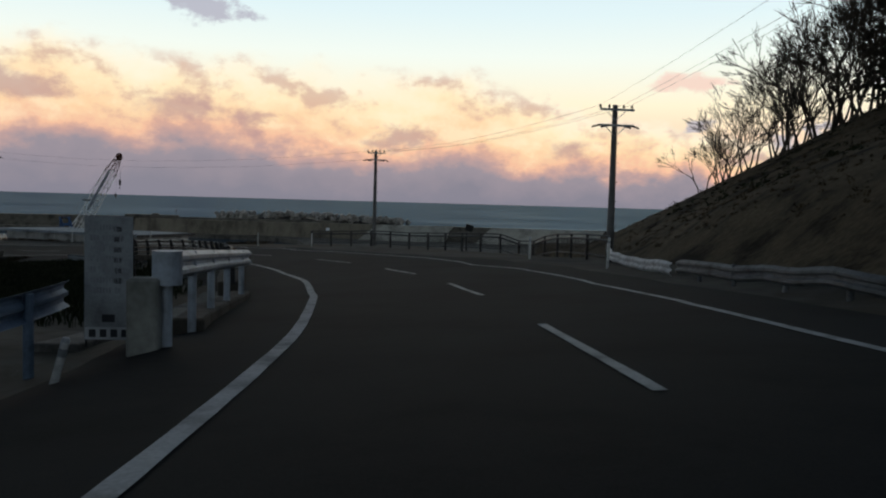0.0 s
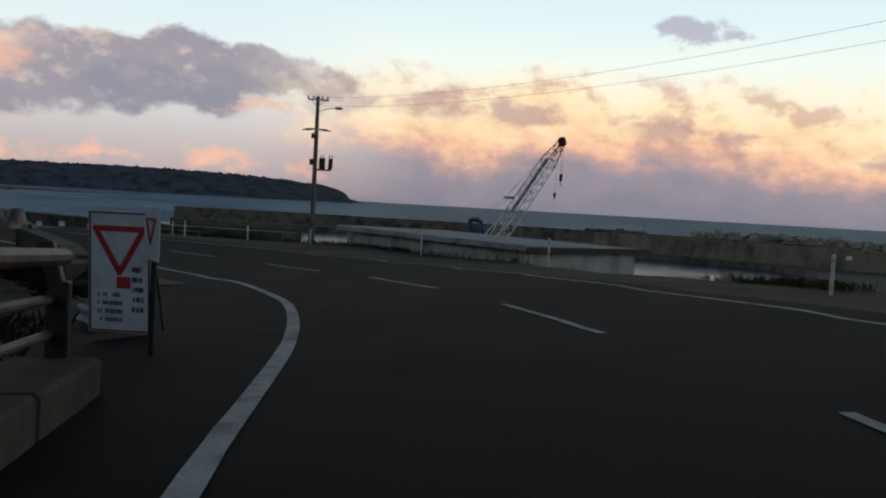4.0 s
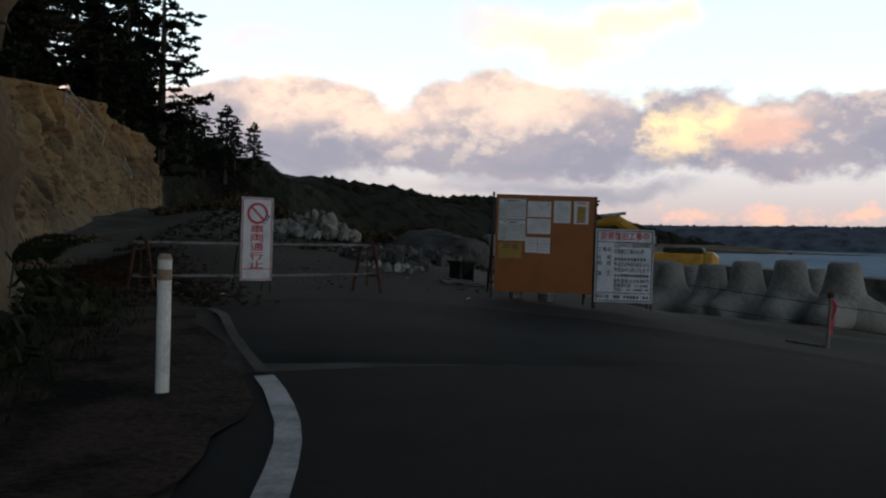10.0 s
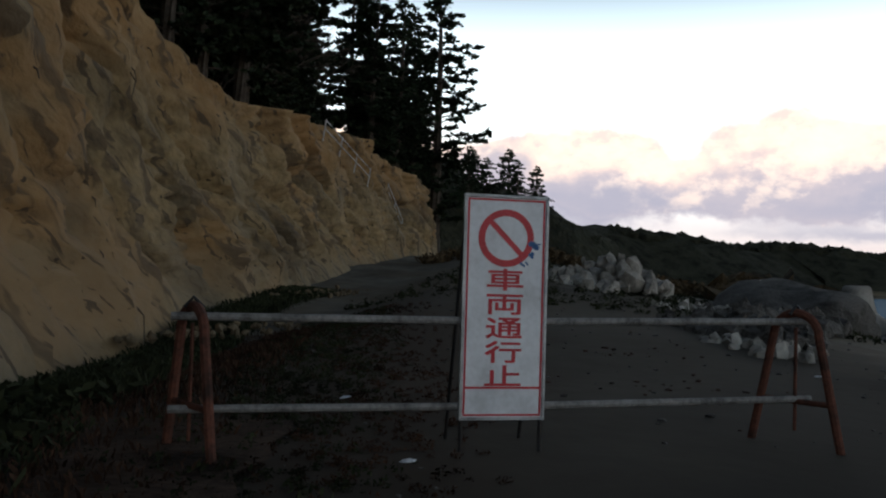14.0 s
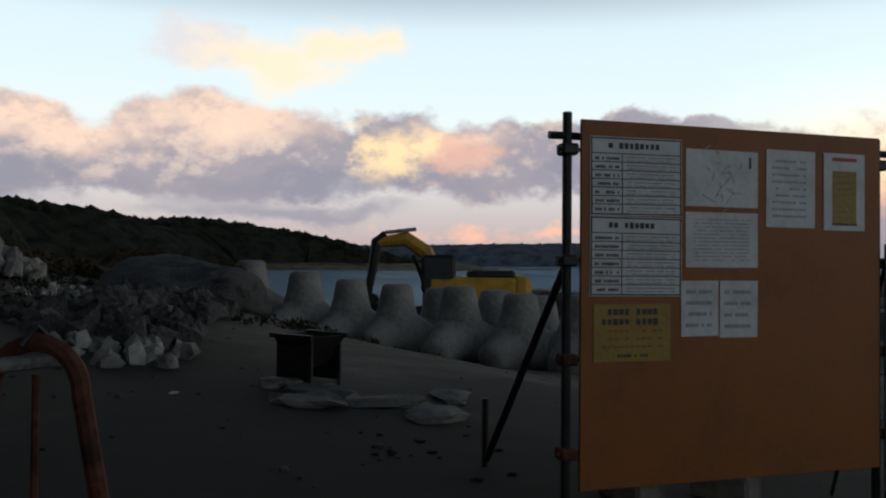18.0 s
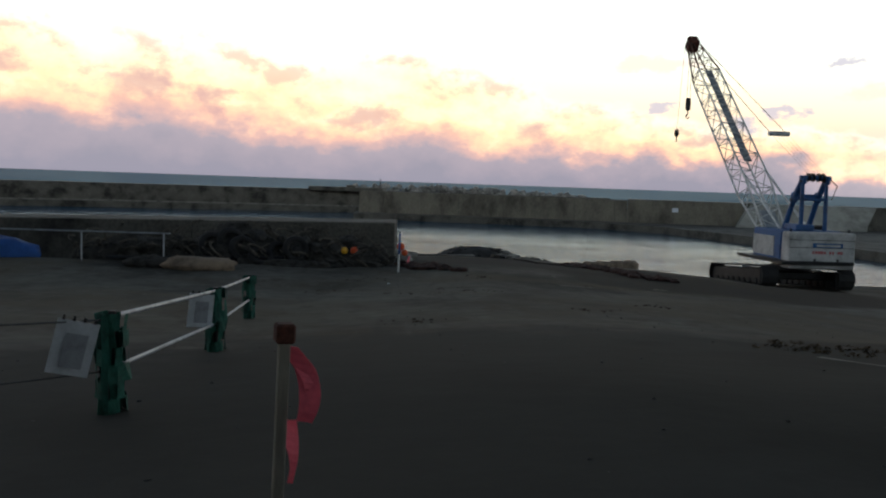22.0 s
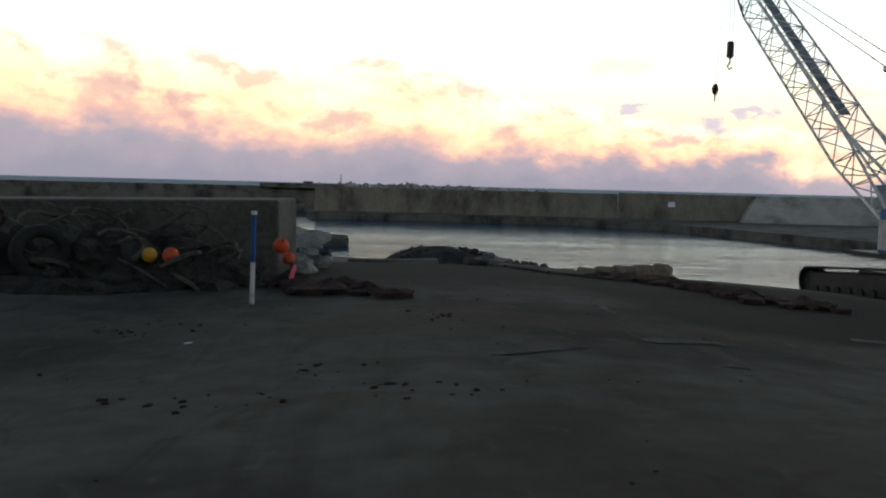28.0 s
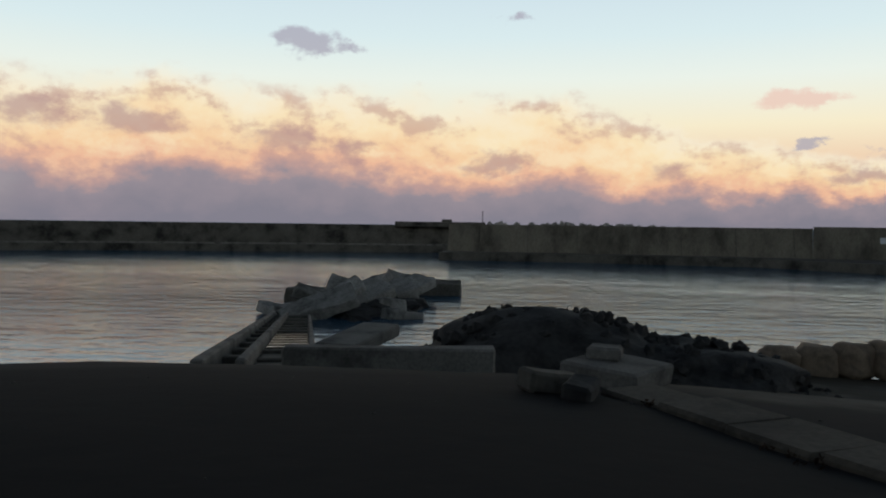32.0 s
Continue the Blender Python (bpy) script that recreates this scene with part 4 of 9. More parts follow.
# ---- breakwaters ----
def wall_run(bm, line, prof, z0=0.0):
    """Sweeps a cross-section (offset to the far side, height) along plan points."""
    line = [Vector((*p, 0)) for p in line]
    rings = []
    for i, p in enumerate(line):
        d1 = (line[min(i + 1, len(line) - 1)] - p) if i < len(line) - 1 else (p - line[i - 1])
        d0 = (p - line[i - 1]) if i else d1
        d = (d0.normalized() + d1.normalized()).normalized()
        n = Vector((-d.y, d.x, 0))
        k = 1 / max(0.4, n.dot(Vector((-d1.normalized().y, d1.normalized().x, 0))))
        rings.append([bm.verts.new(p + n * o * k + Vector((0, 0, h + z0))) for o, h in prof])
    m = len(prof)
    for a, b in zip(rings[:-1], rings[1:]):
        for j in range(m):
            bm.faces.new((a[j], b[j], b[(j + 1) % m], a[(j + 1) % m]))
    bm.faces.new(rings[0])
    bm.faces.new(rings[-1][::-1])
    bmesh.ops.recalc_face_normals(bm, faces=bm.faces[:])


WALL = [(-78.0, 207.6), (-60.0, 206.2), (-42.5, 203.4), (-34.0, 201.0), (-15.6, 199.4), (2.0, 197.5), (12.5, 196.5), (38.0, 194.0), (60.0, 192.0), (110.0, 188.0)]
OUTER = [(-30.0, 232.0), (-60.0, 232.0), (-97.0, 225.0), (-125.0, 217.0), (-183.0, 184.0)]


def breakwaters():
    inner = thing("inner_breakwater", "long stained concrete breakwater with a low apron, sheltering the basin", "breakwater", kind="structure")
    bm = bmesh.new()
    prism(bm, [(-78.6, 203.4), (-60.0, 202.4), (-42.5, 198.8), (-33.5, 189.0), (-25.5, 160.0), (-23.5, 146.0), (-16.0, 136.0), (110.0, 120.0), (110.0, 186.0), (-15.0, 206.0), (-78.6, 212.0)], -9, -3.0)
    part("apron", bm, CONCRETE_DARK, inner)
    steep, slant = [(0, -6), (0, -3.0), (0.9, 0.42), (3.4, 0.42), (4.8, -6)], [(-3.6, -6), (-3.6, -3.0), (0.4, 0.58), (2.4, 0.58), (4.8, -6)]
    high = [(-0.3, -6), (-0.3, -3.0), (0.6, 0.62), (3.6, 0.62), (4.8, -6)]
    runs = [(WALL[0:3] + [(-35.6, 201.6)], steep, CONCRETE, "wall"), ([(-35.6, 201.6), (-34.0, 201.0), (-15.2, 199.4)], high, CONCRETE, "wall"), ([(-16.4, 199.5), (2.4, 197.5)], slant, CONCRETE_PALE, "sloping_slab"),
        ([(-2.5, 198.0), (12.0, 196.5)], high, CONCRETE_DARK, "wall"), ([(11.2, 196.6), (38.0, 194.0)], slant, CONCRETE_PALE, "sloping_slab"), ([(33.0, 194.5), (60.0, 192.0), (110.0, 188.0)], high, CONCRETE_DARK, "wall")]
    for pts, prof, material, nm in runs:
        bm = bmesh.new()
        wall_run(bm, pts, [(o, h) for o, h in prof])
        if nm == "sloping_slab":
            for v in bm.verts:
                v.co.x -= 3.4 * max(0.0, min(1.0, (0.58 - v.co.z) / 3.58))
        part(nm, bm, material, inner, "pale smooth sloping concrete slab" if nm == "sloping_slab" else "")
    # upright joints between the cast bays
    for x in np.arange(-74.0, -36.0, 6.1):
        y = float(np.interp(x, [p[0] for p in WALL], [p[1] for p in WALL]))
        part("joint", boxbm((0.06, 0.06, 3.3), pose(x, y + 0.36, -1.33, -14.7, 0, 0)), CONCRETE_DARK, inner)
    outer = thing("outer_breakwater", "dark outer concrete breakwater with a ledge along the water", "breakwater", kind="structure")
    bm = bmesh.new()
    wall_run(bm, OUTER[::-1], [(0.8, -9), (0.8, -2.9), (3.0, -2.9), (3.0, -9)])
    part("apron", bm, CONCRETE_DARK, outer)
    bm = bmesh.new()
    wall_run(bm, OUTER[::-1], [(0.8, -2.89), (0.8, -2.65), (1.3, -2.65), (1.3, -2.89)])
    part("ledge", bm, KERB, outer)
    bm = bmesh.new()
    wall_run(bm, OUTER[::-1], [(3.0, -6), (3.0, -2.9), (3.8, 0.2), (7.0, 0.2), (8.0, -6)])
    part("wall", bm, CONCRETE_DARK, outer)
    return inner, outer


breakwaters()


# ---- cliff, far shores ----
CLIFF_X = [-140, -130, -124, -118, -108, -101, -97, -91, -88, -85, -82, -78, -73, -66, -60, -54, -46]
CLIFF_H = [2.4, 3.4, 5.0, 6.6, 7.6, 7.3, 7.0, 6.3, 6.9, 7.7, 9.3, 12.0, 13.5, 13.0, 11.0, 8.0, 4.0]


FACE = []


def cliff():
    """A weathered sandstone cliff along the land side of the closed road: eroded face, talus at its foot."""
    toe = spline([(-46, 47), (-54, 53.5), (-60, 59.0), (-63.5, 63.1), (-66.3, 65.0), (-69.5, 63.9), (-73, 61.8), (-77, 60.1), (-85, 57.8), (-93, 57.2), (-103, 56.0), (-113, 55.6), (-121, 55.4), (-127, 53), (-134, 47)], 0.36)
    vs, fs = [], []
    rows = 60
    for i, p in enumerate(toe):
        d = toe[min(i + 1, len(toe) - 1)] - toe[max(i - 1, 0)]
        n = Vector((d.y, -d.x, 0)).normalized() * -1
        z0 = height(p.x, p.y) - 0.3
        top = float(np.interp(p.x, CLIFF_X, CLIFF_H)) + 1.1 + 0.026 * min(45.0, max(0.0, -75 - p.x)) - z0
        lean = float(np.interp(p.x, [-95, -80, -68, -60], [0.17, 0.20, 0.22, 0.22]))
        for k in range(rows):
            u = k / (rows - 1)
            h = u * top
            back = lean * h + 0.30 * (1 - math.exp(-h / 0.8))
            q = Vector((p.x, p.y, 0)) + n * back
            w = Vector((q.x, q.y, h))
            rough = 0.75 * noise.noise(Vector((w.x * 0.16, w.y * 0.16, h * 0.22))) + 0.38 * noise.noise(Vector((w.x * 0.5, w.y * 0.5, h * 0.75 + 7))) + 0.18 * noise.noise(w * 1.5) + 0.10 * noise.noise(w * 3.7)
            gully = 0.55 * abs(noise.noise(Vector((i * 0.086, 3.0, h * 0.05)))) + 0.3 * abs(noise.noise(Vector((i * 0.223, 9.0, h * 0.09))))
            rough += 0.32 * noise.noise(Vector((0.12 * (w.x + h), 0.2 * w.y, 0.75 * (h - w.x)))) + 0.22 * noise.noise(Vector((0.3 * (w.x + h), 0.4 * w.y, 1.9 * (h - w.x))))
            cleft = abs(noise.noise(Vector((0.10 * (w.x + h), 0.15 * w.y + 5, 0.42 * (h - 0.8 * w.x)))))
            rough -= 0.9 * max(0.0, 1 - cleft / 0.10) * min(1.0, h / 1.5)
            gouge = abs(noise.noise(Vector((0.16 * (w.x + h) + 30, 0.3 * w.y, 1.15 * (h - 0.9 * w.x)))))
            rough -= 0.42 * max(0.0, 1 - gouge / 0.15) * min(1.0, h / 1.2)
            rough *= min(1.0, 0.25 + h / 2.0)
            swell = 0.8 * min(1.0, h / 4.0) * math.exp(-((p.x + 66.3) / 2.6) ** 2)
            q -= n * (rough - gully + swell)
            if 3 < k < rows - 3 and i % 7 == 0:
                FACE.append((q.copy() + Vector((0, 0, z0 + h)), -n))
            vs.append((q.x, q.y, z0 + h + 0.15 * noise.noise(w * 0.9)))
        qx, qy = vs[-1][0] + n.x * 4.0, vs[-1][1] + n.y * 4.0
        vs.append((qx, qy, z0 + top + 0.5))
        vs.append((qx + n.x * 14, qy + n.y * 14, z0 + top + 1.5))
    r = rows + 2
    for i in range(len(toe) - 1):
        for k in range(r - 1):
            fs.append((i * r + k, i * r + k + 1, (i + 1) * r + k + 1, (i + 1) * r + k))
    return sheet("cliff", vs, fs, CLIFF, "tall eroded ochre sandstone cliff beside the closed road", "cliff", "structure")


cliff()


def roots():
    """Thin dark roots and dead stems hanging out of the cliff face."""
    rnd = random.Random(12)
    bm = bmesh.new()
    for p, out in rnd.sample(FACE, 170):
        ln = rnd.uniform(0.15, 0.75)
        a = p + out * 0.03
        side = Vector((-out.y, out.x, 0)) * rnd.uniform(-0.5, 0.5) * ln
        chain(bm, [a - out * 0.1, a + out * 0.12 * ln + side * 0.4 - Vector((0, 0, ln * 0.35)), a + out * 0.06 + side - Vector((0, 0, ln))], [0.022, 0.016, 0.008], 4)
    tagged(new("roots", mesh_of("roots", bm, BARK)), "thin dark roots hanging out of the cliff face", "roots", "", "stuff")


roots()


def ridge(name, pts, width, foot, label, seed, rough, gap=6.0, material=None):
    """A wooded ridge along plan points with crest heights."""
    line = spline([(p[0], p[1], p[2]) for p in pts], gap)
    vs, fs = [], []
    prof = [(-1.0, 0.0), (-0.8, 0.3), (-0.6, 0.55), (-0.4, 0.78), (-0.2, 0.94), (0.0, 1.0), (0.3, 0.8), (1.0, 0.0)]
    for i, p in enumerate(line):
        d = line[min(i + 1, len(line) - 1)] - line[max(i - 1, 0)]
        n = Vector((d.y, -d.x, 0)).normalized()
        for o, h in prof:
            q = Vector((p.x, p.y, 0)) - n * o * width
            hh = foot + (p.z - foot) * h
            hh += rough * noise.noise(Vector((q.x, q.y, 0)) * (0.9 / gap) + Vector((seed, 0, 0))) * (0.3 + h)
            hh += 0.6 * rough * noise.noise(Vector((q.x, q.y, 5)) * (2.1 / gap)) * (0.2 + h)
            vs.append((q.x, q.y, max(hh, foot) if h else foot - 3))
    m = len(prof)
    for i in range(len(line) - 1):
        for k in range(m - 1):
            fs.append((i * m + k, (i + 1) * m + k, (i + 1) * m + k + 1, i * m + k + 1))
    return sheet(name, vs, fs, material or WOODS, label, "hill", "structure")


ridge("far_headland", [(-1240, 1640, -6), (-1275, 1612, 8), (-1300, 1590, 30), (-1480, 1480, 48), (-1640, 1330, 52), (-1790, 1130, 50), (-1930, 960, 46), (-2000, 800, 44), (-2150, 640, 48), (-2400, 400, 58)], 160, -5, "long dark wooded headland across the bay", 1.0, 4.0, 22.0, HAZED_WOODS)
# the far hill stands some 800 m off across the beach
HILL = [(-372, 240, -8), (-388, 222, -5), (-400, 205, 2), (-424, 192, 12), (-432, 165, 17), (-430, 130, 20), (-412, 110, 18), (-390, 90, 20), (-372, 60, 22), (-350, 20, 30)]
HILL = [(-68 + 2.2 * (x + 68), 68 + 2.2 * (y - 68), 2.5 + 2.2 * (z - 2.5)) for x, y, z in HILL]
ridge("wooded_hill", HILL, 95, -3, "dark wooded hill behind the beach", 5.0, 6.0, 11.0)
ridge("near_hill", [(-191, 70.5, -9), (-191, 68.8, -4), (-190.5, 67, 3), (-189, 64.5, 9.0), (-180, 56, 12.5), (-172, 48, 16), (-160, 36, 20)], 14, 0, "dark brushy slope at the end of the cliff", 9.0, 1.6, 3.0)
grid("beach", np.arange(-900.0, -715.0, 9.0), np.arange(40.0, 470.0, 9.0), lambda x, y: -4.6 + 6.5 * step(-x, 720, 800) + 0.6 * wob(x, y, 0.05, 2.0), SAND, "pale tan beach and dry dune grass below the far hill", "beach", "structure")

# ---- writing ----
def lettering(text, size, material, parent, m, name="lettering", depth=0.002, width=None, bold=0.0):
    """Flat letters on a face: the text's own x and y axes, centred."""
    cu = bpy.data.curves.new("letters", "FONT")
    cu.body, cu.size, cu.extrude, cu.offset = text, size, depth / 2, 0.0
    cu.align_x, cu.align_y = "CENTER", "CENTER"
    tmp = bpy.data.objects.new("letters", cu)
    scene.collection.objects.link(tmp)
    bpy.context.view_layer.update()
    me = bpy.data.meshes.new_from_object(tmp)
    bpy.data.objects.remove(tmp)
    bpy.data.curves.remove(cu)
    if width and len(me.vertices):
        xs = [v.co.x for v in me.vertices]
        k = width / max(1e-4, max(xs) - min(xs))
        for v in me.vertices:
            v.co.x *= k
    if bold:
        # thicker strokes: the same outline laid four times, a hair apart
        vs, fs, b, n = [], [], size * bold, len(me.vertices)
        for k, (dx, dy) in enumerate(((b, b), (-b, b), (b, -b), (-b, -b))):
            vs += [(v.co.x + dx, v.co.y + dy, v.co.z + 0.0003 * k) for v in me.vertices]
            fs += [[i + n * k for i in f.vertices] for f in me.polygons]
        thick = bpy.data.meshes.new(name)
        thick.from_pydata(vs, [], fs)
        bpy.data.meshes.remove(me)
        me = thick
    me.materials.clear()
    me.materials.append(material)
    ob = new(name, me)
    ob.parent, ob.matrix_basis = parent, m
    return ob


def bars(parent, m, w, h, rows, material, seed, name="printed_text", fill=0.5):
    """Printing too small to read: rows of short strokes as raised bars."""
    rnd = random.Random(seed)
    bm = bmesh.new()
    gap = h / rows
    for r in range(rows):
        x = -w / 2
        y = h / 2 - (r + 0.5) * gap
        cell = min(gap * 0.8, w / 11)
        while x < w / 2 - cell:
            if rnd.random() > 0.16:
                box(bm, (cell * rnd.uniform(0.55, 0.85), gap * fill * rnd.uniform(0.7, 0.95), 0.002), Matrix.Translation((x + cell / 2, y, 0)))
            x += cell
    ob = part(name, bm, material, parent)
    ob.matrix_basis = m
    ob["kind"] = "stuff"
    return ob


def face(origin, right, up=(0, 0, 1)):
    """The pose of an upright board: x along it, y up, z out of its face."""
    r, u = Vector(right).normalized(), Vector(up).normalized()
    n = r.cross(u)
    m = Matrix.Identity(4)
    for i, v in enumerate((r, u, n)):
        m.col[i][:3] = v
    m.translation = origin
    return m


# ---- utility poles ----
def utility_pole(x, y, top, arms, turn, label, lamp=False, transformer=False):
    base = height(x, y)
    t = thing("utility_pole", label, "utility pole", "poles along the road", pose(x, y, base - 0.3, 0, 0, turn))
    h = top - base + 0.3
    part("shaft", tubebm((0, 0, 0), (0, 0, h), 0.165, 0.105, 12), WOOD_POLE, t, smooth=False)
    for i, (dz, ln) in enumerate(arms):
        z = h - dz
        arm = part("crossarm", boxbm((ln, 0.075, 0.09), pose(0.05, -0.12, z), 0.008), GALV, t)
        bm = bmesh.new()
        tube(bm, (-ln * 0.3, -0.1, z - 0.03), (0, -0.1, z - 0.45), 0.015, n=5)
        tube(bm, (ln * 0.3, -0.1, z - 0.03), (0, -0.1, z - 0.45), 0.015, n=5)
        part("brace", bm, GALV, t)
        for k in (-0.46, -0.2, 0.22, 0.46):
            bm = bmesh.new()
            if i == 0:
                tube(bm, (k * ln, -0.12, z + 0.03), (k * ln, -0.12, z + 0.10), 0.02, n=6)
                tube(bm, (k * ln, -0.12, z + 0.08), (k * ln, -0.12, z + 0.20), 0.055, 0.035, n=8)
            else:
                tube(bm, (k * ln, -0.12, z), (k * ln + 0.34 * (1 if k > 0 else -1), -0.12, z - 0.09), 0.045, 0.035, n=6)
            part("insulator", bm, STEEL_DARK, t)
    for dz in (1.6, 2.4, 3.2, 4.0):
        part("step_bolt", tubebm((0, 0, h - dz), (0.22, 0, h - dz), 0.012, n=5), STEEL_DARK, t)
    if lamp:
        bm = bmesh.new()
        chain(bm, [(0, 0, h - 0.95), (0.5, 0, h - 0.72), (1.05, 0, h - 0.62)], 0.025)
        arm = part("lamp_arm", bm, GALV, t)
        bm = bmesh.new()
        lump(bm, (0.26, 0.11, 0.08), pose(1.25, 0, h - 0.62), 0.05, 2)
        part("lamp_head", bm, STEEL_DARK, arm, smooth=True)
    if transformer:
        bm = bmesh.new()
        box(bm, (0.9, 0.1, 0.1), pose(0.5, -0.12, h - 4.35))
        rack = part("transformer_rack", bm, STEEL_DARK, t)
        for k in (0.42, 0.92):
            bm = bmesh.new()
            tube(bm, (k, -0.1, h - 4.3), (k, -0.1, h - 3.65), 0.19 if k < 0.6 else 0.13, n=14)
            for q in (-0.08, 0.08):
                tube(bm, (k + q, -0.1, h - 3.65), (k + q, -0.1, h - 3.45), 0.03, n=6)
            part("transformer", bm, STEEL_DARK, rack)
        part("switch_box", boxbm((0.22, 0.25, 0.35), pose(-0.22, 0, h - 3.9), 0.01), STEEL_DARK, t)
        part("switch_box", boxbm((0.18, 0.2, 0.3), pose(-0.2, 0, h - 2.35), 0.01), STEEL_DARK, t)
    return t


utility_pole(6.99, 34.57, 10.85, [(0.2, 1.5), (0.85, 1.5)], 10, "grey concrete utility pole with two crossarms beside the cut slope")
utility_pole(-5.32, 63.29, 10.4, [(0.2, 1.35), (0.72, 1.35)], 10, "grey concrete utility pole with two crossarms behind the black fence")
utility_pole(-45.1, 81.2, 10.45, [(0.2, 1.25), (1.95, 1.1)], 40, "grey utility pole with a street lamp and transformer", lamp=True, transformer=True)


def wires(a, b, sag, offs, label):
    t = thing("power_line", label, "cable", "overhead wires")
    for o in offs:
        bm = bmesh.new()
        pts = []
        for k in range(25):
            u = k / 24
            p = Vector(a).lerp(Vector(b), u) + Vector(o)
            p.z -= sag * 4 * u * (1 - u)
            pts.append(p)
        chain(bm, pts, 0.005, 4)
        part("wire", bm, STEEL_DARK, t)


wires((6.99, 34.57, 10.85), (-5.32, 63.29, 10.4), 0.5, [(-0.6, 0, 0), (0.3, 0.1, 0), (0.65, 0.1, 0)], "thin dark overhead wires between two poles")
wires((-5.32, 63.29, 10.4), (-45.1, 81.2, 10.45), 0.9, [(-0.2, 0.4, 0), (0.2, -0.3, -0.6)], "thin dark overhead wires along the bend")
wires((6.99, 34.57, 10.85), (9.5, -30.0, 15.0), 0.8, [(-0.6, 0, 0), (0.3, 0, 0), (0.65, 0, 0)], "thin dark overhead wires leading inland")


# ---- black railing on the seaward shoulder ----
def black_fence():
    pts = spline([(6.75, 33.3), (6.1, 35.3), (5.2, 40.0), (4.1, 44.7), (1.0, 49.9), (-1.0, 53.0), (-5.0, 57.2), (-10.9, 61.6)], 1.95)
    t = thing("railing", "black steel railing with close upright bars on the seaward shoulder", "railing", at=pose(0, 0, 0))
    zs = [height(p.x, p.y) for p in pts]
    me_post = mesh_of("post", boxbm((0.10, 0.10, 1.12), pose(0, 0, 0.52), 0.01), BLACK_PAINT)
    me_bar = mesh_of("bar", boxbm((0.022, 0.022, 0.66)), BLACK_PAINT)
    for i, (p, z) in enumerate(zip(pts, zs)):
        d = pts[min(i + 1, len(pts) - 1)] - pts[max(i - 1, 0)]
        ob = new("post", me_post)
        ob.parent, ob.matrix_basis = t, pose(p.x, p.y, z, 0, 0, math.degrees(math.atan2(d.y, d.x)))
    for (p, z), (q, w) in zip(list(zip(pts, zs))[:-1], list(zip(pts, zs))[1:]):
        for hgt, r in ((1.08, 0.035), (0.90, 0.050), (0.24, 0.032)):
            part("rail", tubebm((p.x, p.y, z + hgt), (q.x, q.y, w + hgt), r, n=8), BLACK_PAINT, t)
        n = 11
        for k in range(1, n):
            u = k / n
            ob = new("bar", me_bar)
            ob.parent, ob.matrix_basis = t, Matrix.Translation((p.x + (q.x - p.x) * u, p.y + (q.y - p.y) * u, z + (w - z) * u + 0.58))


black_fence()


# ---- black three-rail railing on a kerb, inside the bend ----
def kerb_railing():
    pts = spline([(-5.05, 19.7), (-5.35, 20.8), (-5.85, 22.5), (-6.8, 26.3), (-7.65, 29.3), (-8.04, 30.85), (-9.33, 34.45), (-10.57, 37.3), (-12.55, 41.15), (-15.0, 44.2), (-17.0, 46.4), (-18.5, 48.0)], 1.6)
    t = thing("railing", "black railing with three round rails on a concrete kerb", "railing")
    zs = [height(p.x + 0.5, p.y - 0.3) for p in pts]
    k = thing("kerb", "stained concrete kerb under the black railing", "kerb", kind="structure")
    for i in range(len(pts) - 1):
        p, q = pts[i], pts[i + 1]
        d = q - p
        m = pose((p.x + q.x) / 2, (p.y + q.y) / 2, (zs[i] + zs[i + 1]) / 2 + 0.03, 0, -math.degrees(math.atan2(zs[i + 1] - zs[i], d.length)), math.degrees(math.atan2(d.y, d.x)))
        part("kerb_stone", boxbm((d.length - 0.012, 0.62, 0.46), m, 0.03), WORN_STRIP, k)
    for i, (p, z) in enumerate(zip(pts, zs)):
        d = pts[min(i + 1, len(pts) - 1)] - pts[max(i - 1, 0)]
        bm = bmesh.new()
        box(bm, (0.10, 0.16, 0.62), pose(0, 0, 0.31), 0.012)
        box(bm, (0.09, 0.12, 0.34), pose(0, 0.06, 0.74, -14, 0, 0), 0.012)
        box(bm, (0.16, 0.22, 0.03), pose(0, 0, 0.015))
        ob = part("post", bm, BLACK_PAINT, t)
        ob.matrix_basis = pose(p.x, p.y, z + 0.20, 0, 0, math.degrees(math.atan2(d.y, d.x)))
    for i in range(len(pts) - 1):
        p, q = pts[i], pts[i + 1]
        for hgt, r, o in ((0.82, 0.062, 0.05), (0.50, 0.038, -0.08), (0.24, 0.038, -0.08)):
            part("rail", tubebm((p.x + o, p.y, zs[i] + 0.18 + hgt), (q.x + o, q.y, zs[i + 1] + 0.18 + hgt), r, n=10), GLOW_BROWN_RAIL, t)


kerb_railing()


def bend_board():
    x, y = -18.6, 48.6
    t = thing("warning_board", "small white board with a red downward triangle at the railing's end", "sign", "", pose(x, y, height(x, y), 0, 0, -22))
    part("post", tubebm((0, 0.03, -0.2), (0, 0.03, 1.45), 0.03, n=8), STEEL_DARK, t)
    part("panel", boxbm((0.46, 0.02, 0.52), pose(0, 0, 1.22), 0.004), WHITE_SIGN, t)
    bm = bmesh.new()
    for a, b in (((-0.14, 1.36), (0.14, 1.36)), ((0.14, 1.36), (0.0, 1.12)), ((0.0, 1.12), (-0.14, 1.36))):
        tube(bm, (a[0], -0.012, a[1]), (b[0], -0.012, b[1]), 0.014, n=6)
    part("triangle", bm, RED_INK, t)


bend_board()


